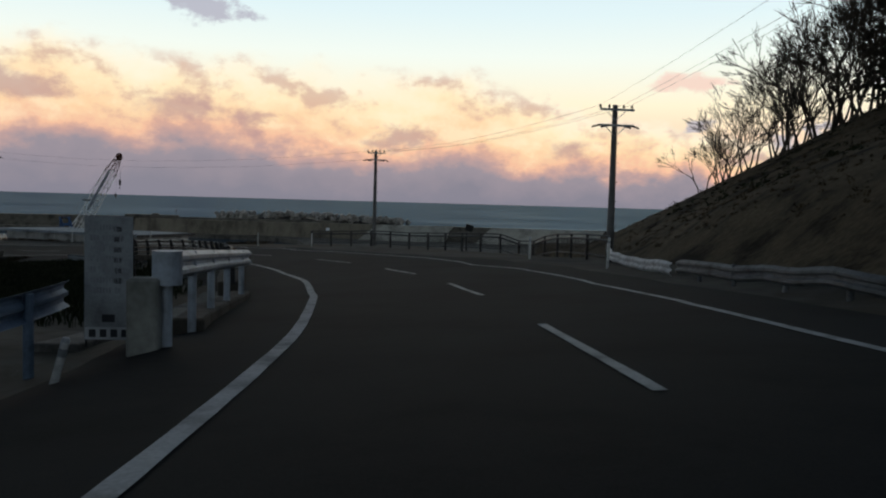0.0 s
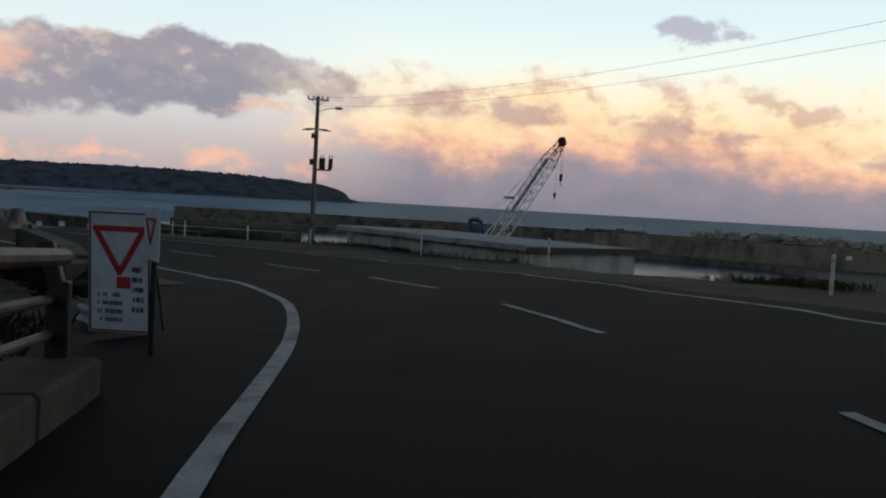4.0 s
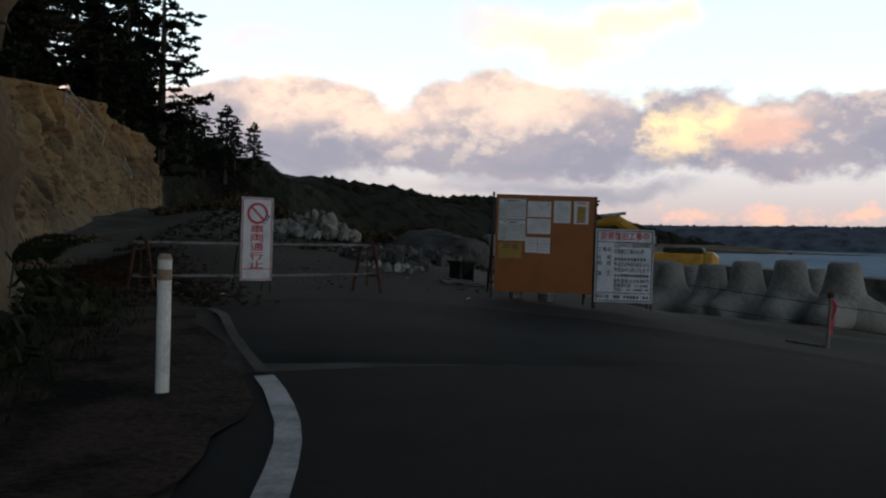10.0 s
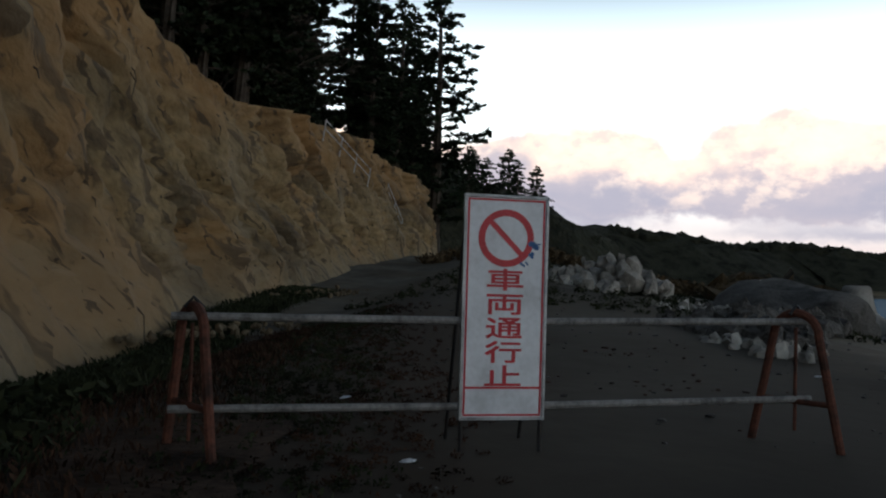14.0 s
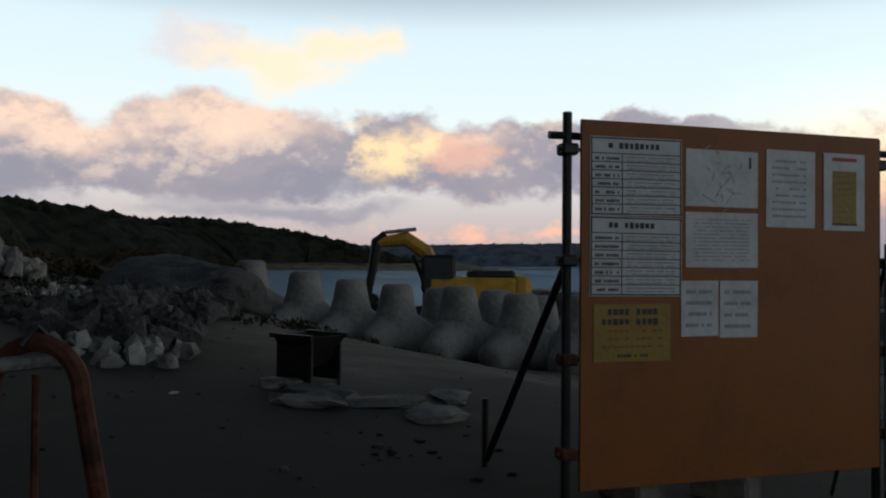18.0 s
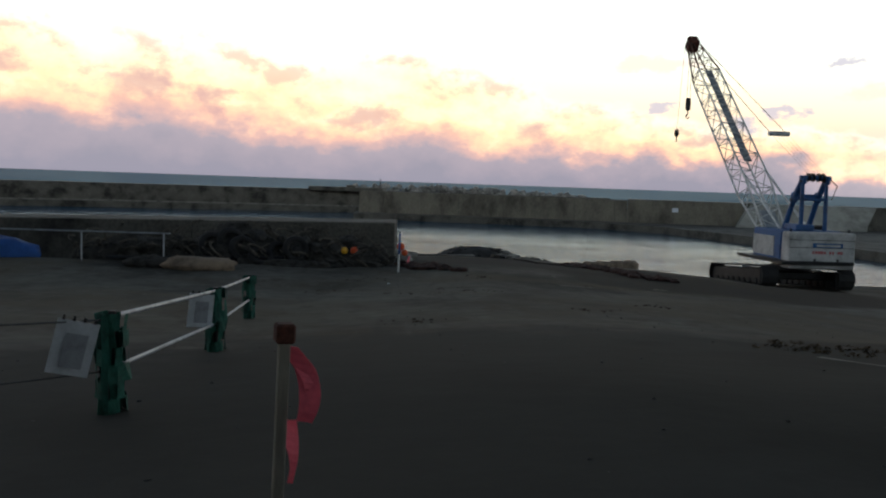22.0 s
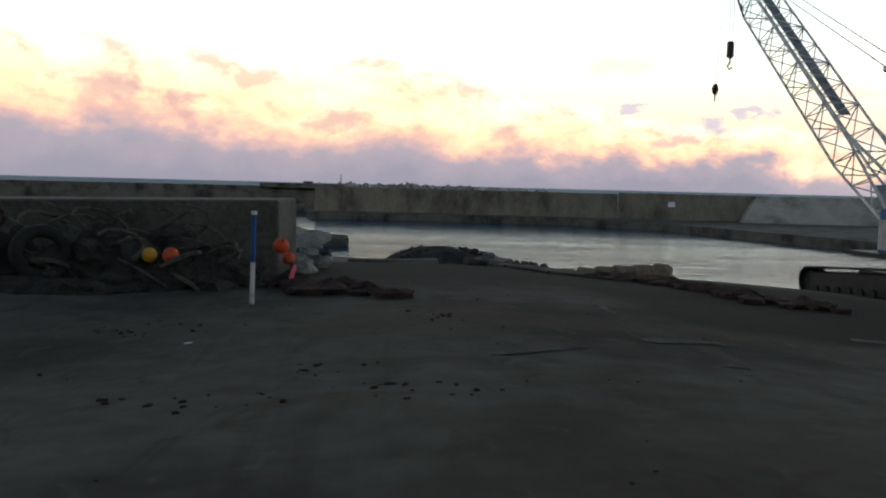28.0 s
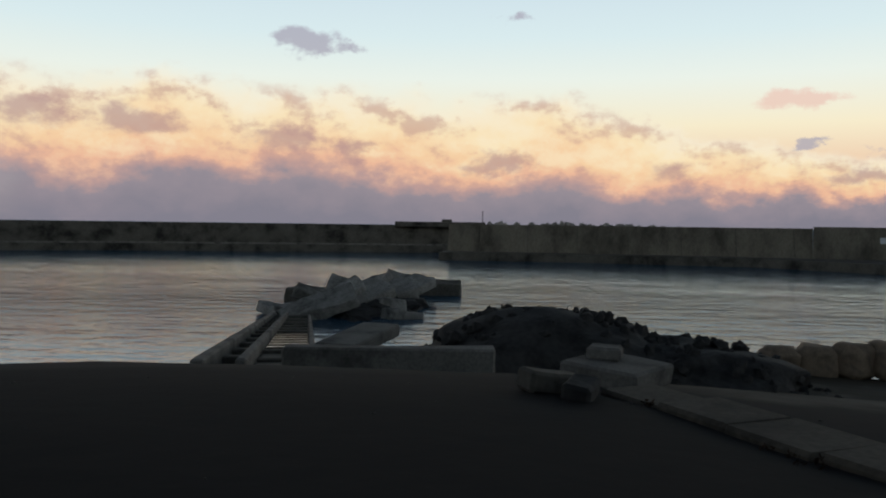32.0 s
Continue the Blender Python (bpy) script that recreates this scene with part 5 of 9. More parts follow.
# ---- steel beam guard rails ----
def w_beam(pts, z_of, material, label, posts=True, height_mid=0.60, buckle=0.0, seed=1, group="guard rails"):
    """A corrugated steel beam on posts; buckle bends it out of line."""
    rnd = random.Random(seed)
    t = thing("guard_rail", label, "guard rail", group)
    prof = [(0.0, -0.17), (0.02, -0.15), (0.075, -0.11), (0.075, -0.06), (0.02, -0.02), (0.02, 0.02), (0.075, 0.06), (0.075, 0.11), (0.02, 0.15), (0.0, 0.17)]
    line = spline(pts, 0.5)
    vs, fs = [], []
    for i, p in enumerate(line):
        d = line[min(i + 1, len(line) - 1)] - line[max(i - 1, 0)]
        n = Vector((-d.y, d.x, 0)).normalized()
        kx = buckle * noise.noise(Vector((i * 0.33, seed, 0)))
        kz = buckle * 0.7 * noise.noise(Vector((i * 0.27, seed, 4)))
        z = z_of(p) + height_mid + kz
        for o, h in prof:
            vs.append((p.x + n.x * (o + kx), p.y + n.y * (o + kx), z + h * (1 - 0.3 * abs(kx))))
        for o, h in reversed(prof):
            vs.append((p.x + n.x * (o + kx - 0.006), p.y + n.y * (o + kx - 0.006), z + h * (1 - 0.3 * abs(kx))))
    m = 2 * len(prof)
    for i in range(len(line) - 1):
        for k in range(m):
            fs.append((i * m + k, i * m + (k + 1) % m, (i + 1) * m + (k + 1) % m, (i + 1) * m + k))
    fs.append(tuple(range(m))[::-1])
    fs.append(tuple((len(line) - 1) * m + k for k in range(m)))
    ob = sheet("beam", vs, fs, material, smooth=False)
    for key in list(ob.keys()):
        del ob[key]
    ob.parent = t
    if posts:
        for p in line[2::4]:
            part("post", tubebm((p.x, p.y, z_of(p) - 0.45), (p.x + rnd.uniform(-1, 1) * buckle * 0.2, p.y, z_of(p) + height_mid + 0.16), 0.057, n=10), material, t)
    return t


ground_at = lambda p: height(p.x, p.y)
w_beam([(7.4, -6), (7.1, 4), (6.75, 10), (6.4, 13.5), (6.0, 17.0), (5.85, 20.6)], ground_at, DULL_RAIL, "buckled galvanised guard rail below the cut slope", True, 0.30, 0.20, 3)
w_beam([(5.8, 20.8), (5.7, 24.0), (5.75, 27.5), (6.15, 30.6), (6.7, 33.2)], lambda p: height(p.x, p.y) + float(np.interp(p.y, [20.8, 27.5, 30.6, 33.2], [0.17, 0.30, 0.52, 0.88])), WHITE_STEEL, "white guard rail torn down and sagging from the railing's end", False, 0.0, 0.14, 5)
w_beam([(-4.3, -14), (-4.2, -6), (-4.15, 2), (-4.3, 6.5), (-4.6, 9.6), (-4.85, 10.9)], ground_at, SKY_TINT_RAIL, "galvanised guard rail before the bend, sky reflection in its blue colour", True, 0.80, 0.05, 8)
# white steel, tinted in the colour with the blue light of dusk
DUSK_TINT_RAIL = mat("dusk_tint_rail", (0.56, 0.61, 0.68), 0.45, 0.1, var=0.2, scale=2, fine=20)
END_RAIL = [(-3.1, 9.5), (-3.55, 12.3), (-3.95, 15.2), (-4.25, 17.96)]
kerb_top = lambda p: float(np.interp(p.y, [9.5, 17.96], [5.29, 4.77]))
w_beam(END_RAIL[::-1], kerb_top, DUSK_TINT_RAIL, "white guard rail on round posts along a kerb, dusk blue in its colour", True, 0.55, 0.0, 9)
edge = thing("kerb", "stained concrete kerb under the pale guard rail", "kerb", kind="structure")
stones = spline([(-3.3, 11.0), (-3.55, 12.3), (-3.95, 15.2), (-4.3, 17.96), (-4.8, 19.2)], 1.2)
for p, q in zip(stones[:-1], stones[1:]):
    d = q - p
    part("kerb_stone", boxbm((d.length - 0.012, 0.42, 0.5), pose((p.x + q.x) / 2 - 0.1, (p.y + q.y) / 2, (kerb_top(p) + kerb_top(q)) / 2 - 0.45, 0, math.degrees(math.atan2(kerb_top(p) - kerb_top(q), d.length)), math.degrees(math.atan2(d.y, d.x))), 0.03), WORN_STRIP, edge)
w_beam([(-23.2, 50.9), (-22.3, 50.55), (-21.0, 50.1)], lambda p: 2.15 + 0.22 * (p.x + 23.2) * -0.1, GALV, "torn off guard rail beam lying on the verge", False, 0.42, 0.12, 12)


def concrete_end():
    t = thing("rail_terminal", "rounded pale end piece of the guard rail on a grey block", "rail end", at=pose(-3.15, 9.42, 5.28, 0, 0, 98))
    part("block", boxbm((0.34, 0.34, 0.90), pose(-0.12, 0.22, -0.02), 0.03), CONCRETE_PALE, t)
    part("end_post", tubebm((0.0, 0, -0.5), (0.0, 0, 0.36), 0.06, n=10), DUSK_TINT_RAIL, t)
    part("end_piece", tubebm((0.0, 0, 0.34), (0.0, 0, 0.73), 0.17, n=18), DUSK_TINT_RAIL, t)


concrete_end()


# ---- roadside delineator posts ----
def marker_post(x, y, h=0.95, lean=(0, 0), r=0.045, label="white plastic delineator post with a grey cap", cap=WHITE_STEEL, band=GALV, group="roadside marker posts"):
    t = thing("marker_post", label, "marker post", group, pose(x, y, height(x, y) - 0.05, lean[0], lean[1], 0))
    part("shaft", tubebm((0, 0, 0), (0, 0, h), r, r, 12), WHITE_POST, t)
    bm = bmesh.new()
    tube(bm, (0, 0, h), (0, 0, h + 0.04), r * 1.12, r * 0.75, 12)
    part("cap", bm, cap, t)
    part("reflector_band", tubebm((0, 0, h - 0.15), (0, 0, h - 0.07), r * 1.06, r * 1.06, 12), band, t)
    return t


for x, y, h, lean in ((5.2, 26.0, 1.0, (0, 2)), (3.7, 35.1, 0.95, (0, 0)), (-9.5, 59.5, 0.95, (0, 1)), (-14.4, 64.1, 0.95, (0, 0)), (-26.7, 75.3, 1.3, (1, 0)), (-35.4, 78.6, 1.1, (0, 0)), (-44.4, 80.3, 0.9, (0, 0)),
        (-47.8, 78.6, 0.85, (0, 0)), (-53.0, 77.4, 0.85, (0, 0)), (-59.1, 76.9, 0.85, (0, 0)), (-51.2, 76.8, 0.95, (0, 1)), (-55.8, 75.4, 1.0, (0, 0))):
    marker_post(x, y, h, lean)
for x, y, h, lean, r in ((-37.5, 61.2, 1.0, (4, -3), 0.055), (-44.96, 63.56, 1.05, (10, 6), 0.055), (-47.3, 64.5, 0.75, (3, 7), 0.05), (-59.2, 62.6, 1.0, (-30, 18), 0.03)):
    marker_post(x, y, h, lean, r)
marker_post(-63.36, 67.0, 1.04, (0, 1), 0.05, "white delineator post with a grubby orange cap", SACK, SACK)
marker_post(-3.75, 7.9, 0.5, (2, 16), 0.04, "leaning white delineator post beside the guard rail")
marker_post(-56.9, 63.6, 1.75, (0, 0), 0.03, "thin white and red marker pole in the weeds", RUST, RED_INK)
marker_post(-55.25, 64.7, 1.0, (5, 8), 0.06, "leaning white delineator post in the weeds")


# ---- boards at the first bend ----
def leg_frame(t, w, h, foot, material=STEEL_DARK, back=0.45):
    for sx in (-1, 1):
        part("leg", tubebm((sx * (w / 2 - 0.02), -h / 2 - foot, -0.015), (sx * (w / 2 - 0.02), h / 2, -0.015), 0.014, n=6), material, t)
        part("stay", tubebm((sx * (w / 2 - 0.02), h / 2 - 0.1, -0.02), (sx * (w / 2 - 0.02), -h / 2 - foot, -back), 0.012, n=6), material, t)


def notice_board(m, w, h, foot, label, group="road work boards", sheet_mat=None):
    t = thing("notice_board", label, "sign board", group, m)
    part("panel", boxbm((w, h, 0.018), None, 0.004), sheet_mat or WHITE_SIGN, t)
    leg_frame(t, w, h, foot)
    return t


zz = height(-4.25, 10.7)
info = notice_board(face((-4.3, 10.6, zz + 0.93), (1.0, 0.12, 0)), 0.6, 1.6, 0.1, "tall grey-white notice board with faded vertical writing on the verge", sheet_mat=GREY_FACE)
bars(info, pose(-0.02, 0.25, 0.011), 0.42, 0.95, 7, GREY_INK, 3, fill=0.62)
bars(info, pose(0.12, 0.3, 0.0115), 0.10, 0.8, 6, BLACK_INK, 4, fill=0.6)
part("emblem", boxbm((0.16, 0.10, 0.003), pose(0, -0.52, 0.0105), 0.001), BLACK_INK, info)
for k in range(4):
    part("window_label", boxbm((0.085, 0.10, 0.003), pose(-0.2 + 0.135 * k, -0.715, 0.0105)), BLACK_INK, info)
part("label_strip", boxbm((0.58, 0.16, 0.003), pose(0, -0.715, 0.0085)), PAPER, info)

zz = height(-20.4, 49.6)
warn = thing("warning_board", "white road works board with a red triangle on the verge", "sign board", "road work boards", face((-20.35, 49.55, zz + 0.78), (0.86, 0.50, 0), (0.02, -0.06, 1)))
part("panel", boxbm((0.75, 1.45, 0.018), None, 0.004), WHITE_SIGN, warn)
bm = bmesh.new()
for a, b in (((-0.29, 0.52), (0.29, 0.52)), ((0.29, 0.52), (0.0, 0.0)), ((0.0, 0.0), (-0.29, 0.52))):
    d = Vector((b[0] - a[0], b[1] - a[1], 0))
    box(bm, (d.length + 0.05, 0.07, 0.003), pose((a[0] + b[0]) / 2, (a[1] + b[1]) / 2, 0.0105, 0, 0, math.degrees(math.atan2(d.y, d.x))))
part("triangle", bm, RED_INK, warn)
for w, h, x, y in ((0.72, 0.02, 0, 0.705), (0.72, 0.02, 0, -0.705), (0.02, 1.4, 0.355, 0), (0.02, 1.4, -0.355, 0)):
    part("border", boxbm((w, h, 0.004), pose(x, y, 0.0105)), RUST, warn)
part("red_patch", boxbm((0.17, 0.14, 0.003), pose(0.05, -0.12, 0.0105)), RED_INK, warn)
bars(warn, pose(0.22, -0.2, 0.0105), 0.14, 0.6, 5, BLACK_INK, 6, fill=0.6)
bars(warn, pose(-0.1, -0.42, 0.0105), 0.34, 0.4, 4, BLACK_INK, 7, fill=0.6)
leg_frame(warn, 0.75, 1.45, 0.05)

zz = height(-54.75, 73.7)
rs = notice_board(face((-54.75, 73.75, zz + 0.50), (0.35, 0.94, 0)), 0.52, 0.90, 0.06, "white upright notice board on the seaward shoulder")
bars(rs, pose(0, -0.08, 0.0105), 0.42, 0.6, 7, GREY_INK, 8)
bars(rs, pose(0, 0.34, 0.0105), 0.42, 0.12, 2, RED_INK, 9)


# ---- kerbs, gutter and low retaining wall left of the lane ----
def kerb_run(pts, half, up, label, material=KERB, gap=2.0):
    line = spline(pts, gap)
    t = thing("kerb", label, "kerb", "kerbs", kind="structure")
    for p, q in zip(line[:-1], line[1:]):
        z0, z1 = height(p.x, p.y), height(q.x, q.y)
        d = q - p
        m = pose((p.x + q.x) / 2, (p.y + q.y) / 2, (z0 + z1) / 2 + up / 2 - 0.08, 0, -math.degrees(math.atan2(z1 - z0, d.length)), math.degrees(math.atan2(d.y, d.x)))
        part("kerb_stone", boxbm((d.length - 0.012, 2 * half, up + 0.16), m, 0.02), material, t)


kerb_run([(-28.6, 57.3), (-31.2, 58.8), (-33.0, 59.8), (-37.1, 61.8), (-40.0, 62.9), (-44.0, 64.15)], 0.36, 0.05, "worn concrete kerb strip at the foot of the low wall", WORN_STRIP)
kerb_run([(-5.0, 10.6), (-5.2, 14.0), (-5.35, 18.0), (-5.7, 21.2)], 0.30, 0.12, "stained concrete kerb along the verge")
kerb_run([(-53.6, 65.7), (-55.2, 66.15), (-56.1, 66.4)], 0.07, 0.03, "low broken kerb beside the weeds")


def retaining_wall():
    """A low battered wall of set stones between the verge and the road."""
    t = thing("retaining_wall", "low dark stone-faced retaining wall with a concrete cap", "wall", kind="structure")
    line = spline([(-29.5, 55.6), (-32.0, 57.3), (-35.0, 59.1), (-38.0, 60.5), (-41.5, 62.0), (-43.6, 62.7)], 0.5)
    rnd = random.Random(5)
    for i, (p, q) in enumerate(zip(line[:-1], line[1:])):
        d = q - p
        n = Vector((-d.y, d.x, 0)).normalized()
        ang = math.degrees(math.atan2(d.y, d.x))
        z = height(p.x, p.y)
        rise = 1.0 * min(1.0, (i + 2) / 5, (len(line) - i) / 4)
        rows = 3
        for r in range(rows):
            hh = rise / rows
            c = p + d * (0.5 + (0.25 if r % 2 else -0.25)) - n * (0.10 * r) * -1
            m = pose(c.x, c.y, z + hh * (r + 0.5) - 0.05, rnd.uniform(-2, 2), rnd.uniform(-1, 1), ang)
            part("stone", boxbm((0.485, 0.45, hh - 0.008), m, 0.022), WALL_STONE, t)
    bm = bmesh.new()
    pts = [(p.x, p.y) for p in line]
    wall_run(bm, pts, [(0.15, 0.86), (0.15, 1.0), (0.75, 1.0), (0.75, 0.3)], 1.55)
    part("core", bm, CONCRETE_DARK, t)


retaining_wall()
drive = ribbon("driveway", spline([(-44.8, 63.9), (-46.8, 63.1), (-49.5, 61.3)], 0.5), 1.6, 0.022, ASPHALT, "short worn asphalt drive off the lane", "driveway")
ribbon("gutter_edge", spline([(-47.6, 64.68), (-49.4, 64.89), (-52.3, 65.29), (-54.5, 65.75)], 0.5), 0.03, 0.040, WORN_STRIP, "pale worn gutter edge", "road marking")
ribbon("gutter_edge", spline([(-47.5, 64.3), (-49.0, 64.45), (-50.06, 64.54), (-52.7, 64.75)], 0.5), 0.03, 0.040, WORN_STRIP, "pale worn gutter edge", "road marking")
ribbon("edge_line", spline([(-64.0, 67.65), (-65.67, 67.2), (-67.2, 66.9), (-68.2, 66.55)], 0.4), 0.05, 0.046, WORN_STRIP, "worn end of the painted edge line", "road marking", ragged=0.2)
ribbon("edge_line", spline([(-65.05, 82.76), (-64.5, 81.8), (-64.2, 80.6), (-63.9, 79.2)], 0.4), 0.055, 0.035, KERB, "faint worn line across the yard", "road marking", ragged=0.5)

# ---- the closed road: barricade and boards ----
def closed_sign():
    m = face((-71.318, 66.885, 2.30), (-0.23, 0.51, 0), (0.0, 0.0, 1))
    t = thing("closure_sign", "tall white road closure board with red ring and characters", "sign board", "", m)
    w, h = 0.55, 1.40
    part("panel", boxbm((w, h, 0.012), None, 0.003), WHITE_SIGN, t)
    for sx, sy, x, y in ((w, 0.02, 0, h / 2 - 0.01), (w, 0.02, 0, -h / 2 + 0.01), (0.02, h - 0.044, -w / 2 + 0.01, 0), (0.02, h - 0.044, w / 2 - 0.01, 0)):
        part("frame_bar", boxbm((sx, sy, 0.024), pose(x, y, 0.004), 0.003), GALV, t)
    for sx, sy, x, y in ((w - 0.05, 0.012, 0, h / 2 - 0.032), (w - 0.05, 0.012, 0, -h / 2 + 0.032), (0.012, h - 0.08, -w / 2 + 0.03, 0), (0.012, h - 0.08, w / 2 - 0.03, 0), (w - 0.07, 0.014, 0, -h / 2 + 0.20)):
        part("red_border", boxbm((sx, sy, 0.003), pose(x, y, 0.0075)), RED_INK, t)
    bm = bmesh.new()
    n = 40
    ring = []
    for k in range(n):
        a = 2 * math.pi * k / n
        ring.append([bm.verts.new((r * math.cos(a), r * math.sin(a), z)) for r, z in ((0.138, 0.0), (0.138, 0.003), (0.180, 0.003), (0.180, 0.0))])
    for k in range(n):
        a, b = ring[k], ring[(k + 1) % n]
        for j in range(3):
            bm.faces.new((a[j], b[j], b[j + 1], a[j + 1]))
    box(bm, (0.29, 0.034, 0.003), pose(0, 0, 0.0015, 0, 0, -45))
    part("prohibition_ring", bm, RED_INK, t, m=pose(0, 0.43, 0.0065))
    for k, ch in enumerate("車両通行止"):
        lettering(ch, 0.142, RED_INK, t, pose(0.0, 0.160 - 0.150 * k, 0.0075), "character", 0.003, 0.23, 0.020)
    # torn blue sticker remains
    rnd = random.Random(4)
    for k in range(9):
        bm = bmesh.new()
        box(bm, (rnd.uniform(0.02, 0.06), rnd.uniform(0.008, 0.03), 0.002), pose(0.145 + rnd.uniform(-0.06, 0.07), 0.33 + rnd.uniform(-0.08, 0.09), 0.0095, 0, 0, rnd.uniform(-60, 60)))
        part("torn_sticker", bm, BLUE_PAINT, t)
    leg_frame(t, w, h, 0.2)


closed_sign()


def barricade():
    a, b = Vector((-70.53, 65.2, 2.21)), Vector((-72.30, 68.78, 2.24))
    d = (b - a).normalized()
    side = (Vector((-d.y, d.x, 0)).normalized() - d * 0.5).normalized()
    t = thing("barricade", "pipe barricade with grey rails on rusty bent-pipe trestles", "barricade")
    for dz in (0.0, -0.53):
        e0, e1 = a + Vector((0, 0, dz)) - d * 0.12, b + Vector((0, 0, dz)) + d * 0.12
        bm = bmesh.new()
        chain(bm, [e0, a.lerp(b, 0.5) + Vector((0, 0, dz - 0.015)), e1], 0.024, 8)
        part("rail", bm, OLD_PIPE, t)
    for p in (a, b):
        g = height(p.x, p.y)
        tr = new("trestle")
        tr.parent = t
        bm = bmesh.new()
        top = p.z + 0.06
        pts = []
        for k in range(13):
            u = math.pi * k / 12
            pts.append(p + side * (0.16 * math.cos(u)) + Vector((0, 0, top - p.z - 0.16 + 0.16 * math.sin(u))))
        pts = [Vector((p.x, p.y, g - 0.03)) + side * 0.32] + pts + [Vector((p.x, p.y, g - 0.03)) - side * 0.32]
        chain(bm, pts, 0.030, 8)
        part("bent_pipe", bm, RUST, tr)
        part("cross_bar", tubebm(Vector((p.x, p.y, g + 0.3)) + side * 0.27, Vector((p.x, p.y, g + 0.3)) - side * 0.27, 0.02, n=8), RUST, tr)
        part("upright", tubebm(Vector((p.x, p.y, g + 0.1)), Vector((p.x, p.y, top - 0.1)), 0.012, n=6), RUST, tr)
        bm = bmesh.new()
        chain(bm, [p + Vector((0, 0, 0.05)) - d * 0.05, p + Vector((0, 0, 0.11)), p + Vector((0, 0, 0.05)) + d * 0.06], 0.012, 6)
        part("wire_tie", bm, STEEL_DARK, tr)


barricade()


def site_board():
    tl, tr_ = Vector((-72.765, 71.222, 3.29)), Vector((-72.455, 73.068, 3.29))
    w, h = (tr_ - tl).length, 1.86
    mid = (tl + tr_) / 2
    m = face((mid.x, mid.y, 3.29 - h / 2), tr_ - tl)
    t = thing("site_notice_board", "large orange plywood site board with pinned notices on scaffold posts", "notice board", "", m)
    part("panel", boxbm((w, h, 0.02), None, 0.003), ORANGE, t)
    for x in (-w / 2 - 0.05, w / 2 + 0.03):
        g = height((m @ Vector((x, 0, 0))).x, (m @ Vector((x, 0, 0))).y)
        foot = g - (3.29 - h / 2)
        post = part("scaffold_post", tubebm((x, foot, -0.05), (x, h / 2 + (0.04 if x < 0 else 0.0), -0.05), 0.0245, n=10), STEEL_DARK, t)
        for y in (0.78, 0.22, -0.28, -0.75):
            bm = bmesh.new()
            box(bm, (0.09, 0.06, 0.09), pose(x, y, -0.045), 0.01)
            tube(bm, (x - 0.06, y, -0.03), (x + 0.06, y, -0.03), 0.012, n=6)
            part("clamp", bm, RUST if y < 0 else STEEL_DARK, post)
        part("brace", tubebm((x, 0.2, -0.06), (x - 0.05, foot + 0.05, -1.05), 0.0225, n=8), STEEL_DARK, t)
        part("peg", tubebm((x - 0.05, foot - 0.1, -1.08), (x - 0.05, foot + 0.42, -1.08), 0.02, n=6), STEEL_DARK, t)
    part("cross_pipe", tubebm((-w / 2 - 0.15, h / 2 - 0.08, -0.05), (w / 2 + 0.1, h / 2 - 0.08, -0.05), 0.02, n=8), STEEL_DARK, t)
    # left, top, width, height of each sheet from the upper left corner
    sheets = [(0.046, 0.08, 0.53, 0.40, PAPER, 9, 2), (0.046, 0.485, 0.53, 0.405, PAPER, 9, 3), (0.60, 0.12, 0.445, 0.30, PAPER, 0, 4), (0.60, 0.45, 0.445, 0.29, PAPER, 12, 5), (0.575, 0.81, 0.225, 0.29, PAPER, 4, 6),
        (0.81, 0.81, 0.235, 0.30, PAPER, 3, 7), (1.10, 0.10, 0.32, 0.42, PAPER, 9, 8), (1.48, 0.10, 0.28, 0.43, PAPER, 0, 9), (0.07, 0.93, 0.44, 0.29, YELLOW_PAPER, 0, 10)]
    for x, y, sw, sh, material, rows, seed in sheets:
        cx, cy = -w / 2 + x + sw / 2, h / 2 - y - sh / 2
        p = part("notice", boxbm((sw, sh, 0.004)), material, t, m=pose(cx, cy, 0.0125, 0, 0, random.Random(seed).uniform(-0.6, 0.6)))
        rnd = random.Random(seed)
        if seed in (2, 3):
            bars(p, pose(0.0, sh / 2 - 0.045, 0.003), sw * 0.62, 0.05, 1, BLACK_INK, seed, fill=0.7)
            for k in range(7):
                yy = sh / 2 - 0.085 - k * (sh - 0.1) / 7
                part("table_rule", boxbm((sw * 0.96, 0.005, 0.002), pose(0, yy, 0.003)), BLACK_INK, p)
                bars(p, pose(-sw * 0.32, yy - 0.026, 0.003), sw * 0.26, 0.03, 1, BLACK_INK, seed * 20 + k, fill=0.6)
                bars(p, pose(sw * 0.16, yy - 0.026, 0.003), sw * 0.54, 0.034, 2, GREY_INK, seed * 30 + k, fill=0.5)
            part("table_rule", boxbm((0.005, sh - 0.1, 0.002), pose(-sw * 0.16, -0.04, 0.003)), BLACK_INK, p)
            for xx in (-sw / 2 + 0.008, sw / 2 - 0.008):
                part("table_rule", boxbm((0.007, sh * 0.98, 0.002), pose(xx, 0, 0.003)), BLACK_INK, p)
            for yy in (-sh / 2 + 0.008, sh / 2 - 0.008):
                part("table_rule", boxbm((sw * 0.99, 0.007, 0.002), pose(0, yy, 0.0034)), BLACK_INK, p)
        elif seed == 4:
            bm = bmesh.new()
            for k in range(26):
                box(bm, (rnd.uniform(0.02, 0.08), 0.004, 0.002), pose(rnd.gauss(0.0, 0.05), rnd.gauss(-0.04, 0.07), 0, 0, 0, rnd.uniform(0, 180)))
            part("map_drawing", bm, GREY_INK, p, m=pose(0, 0, 0.003))["kind"] = "stuff"
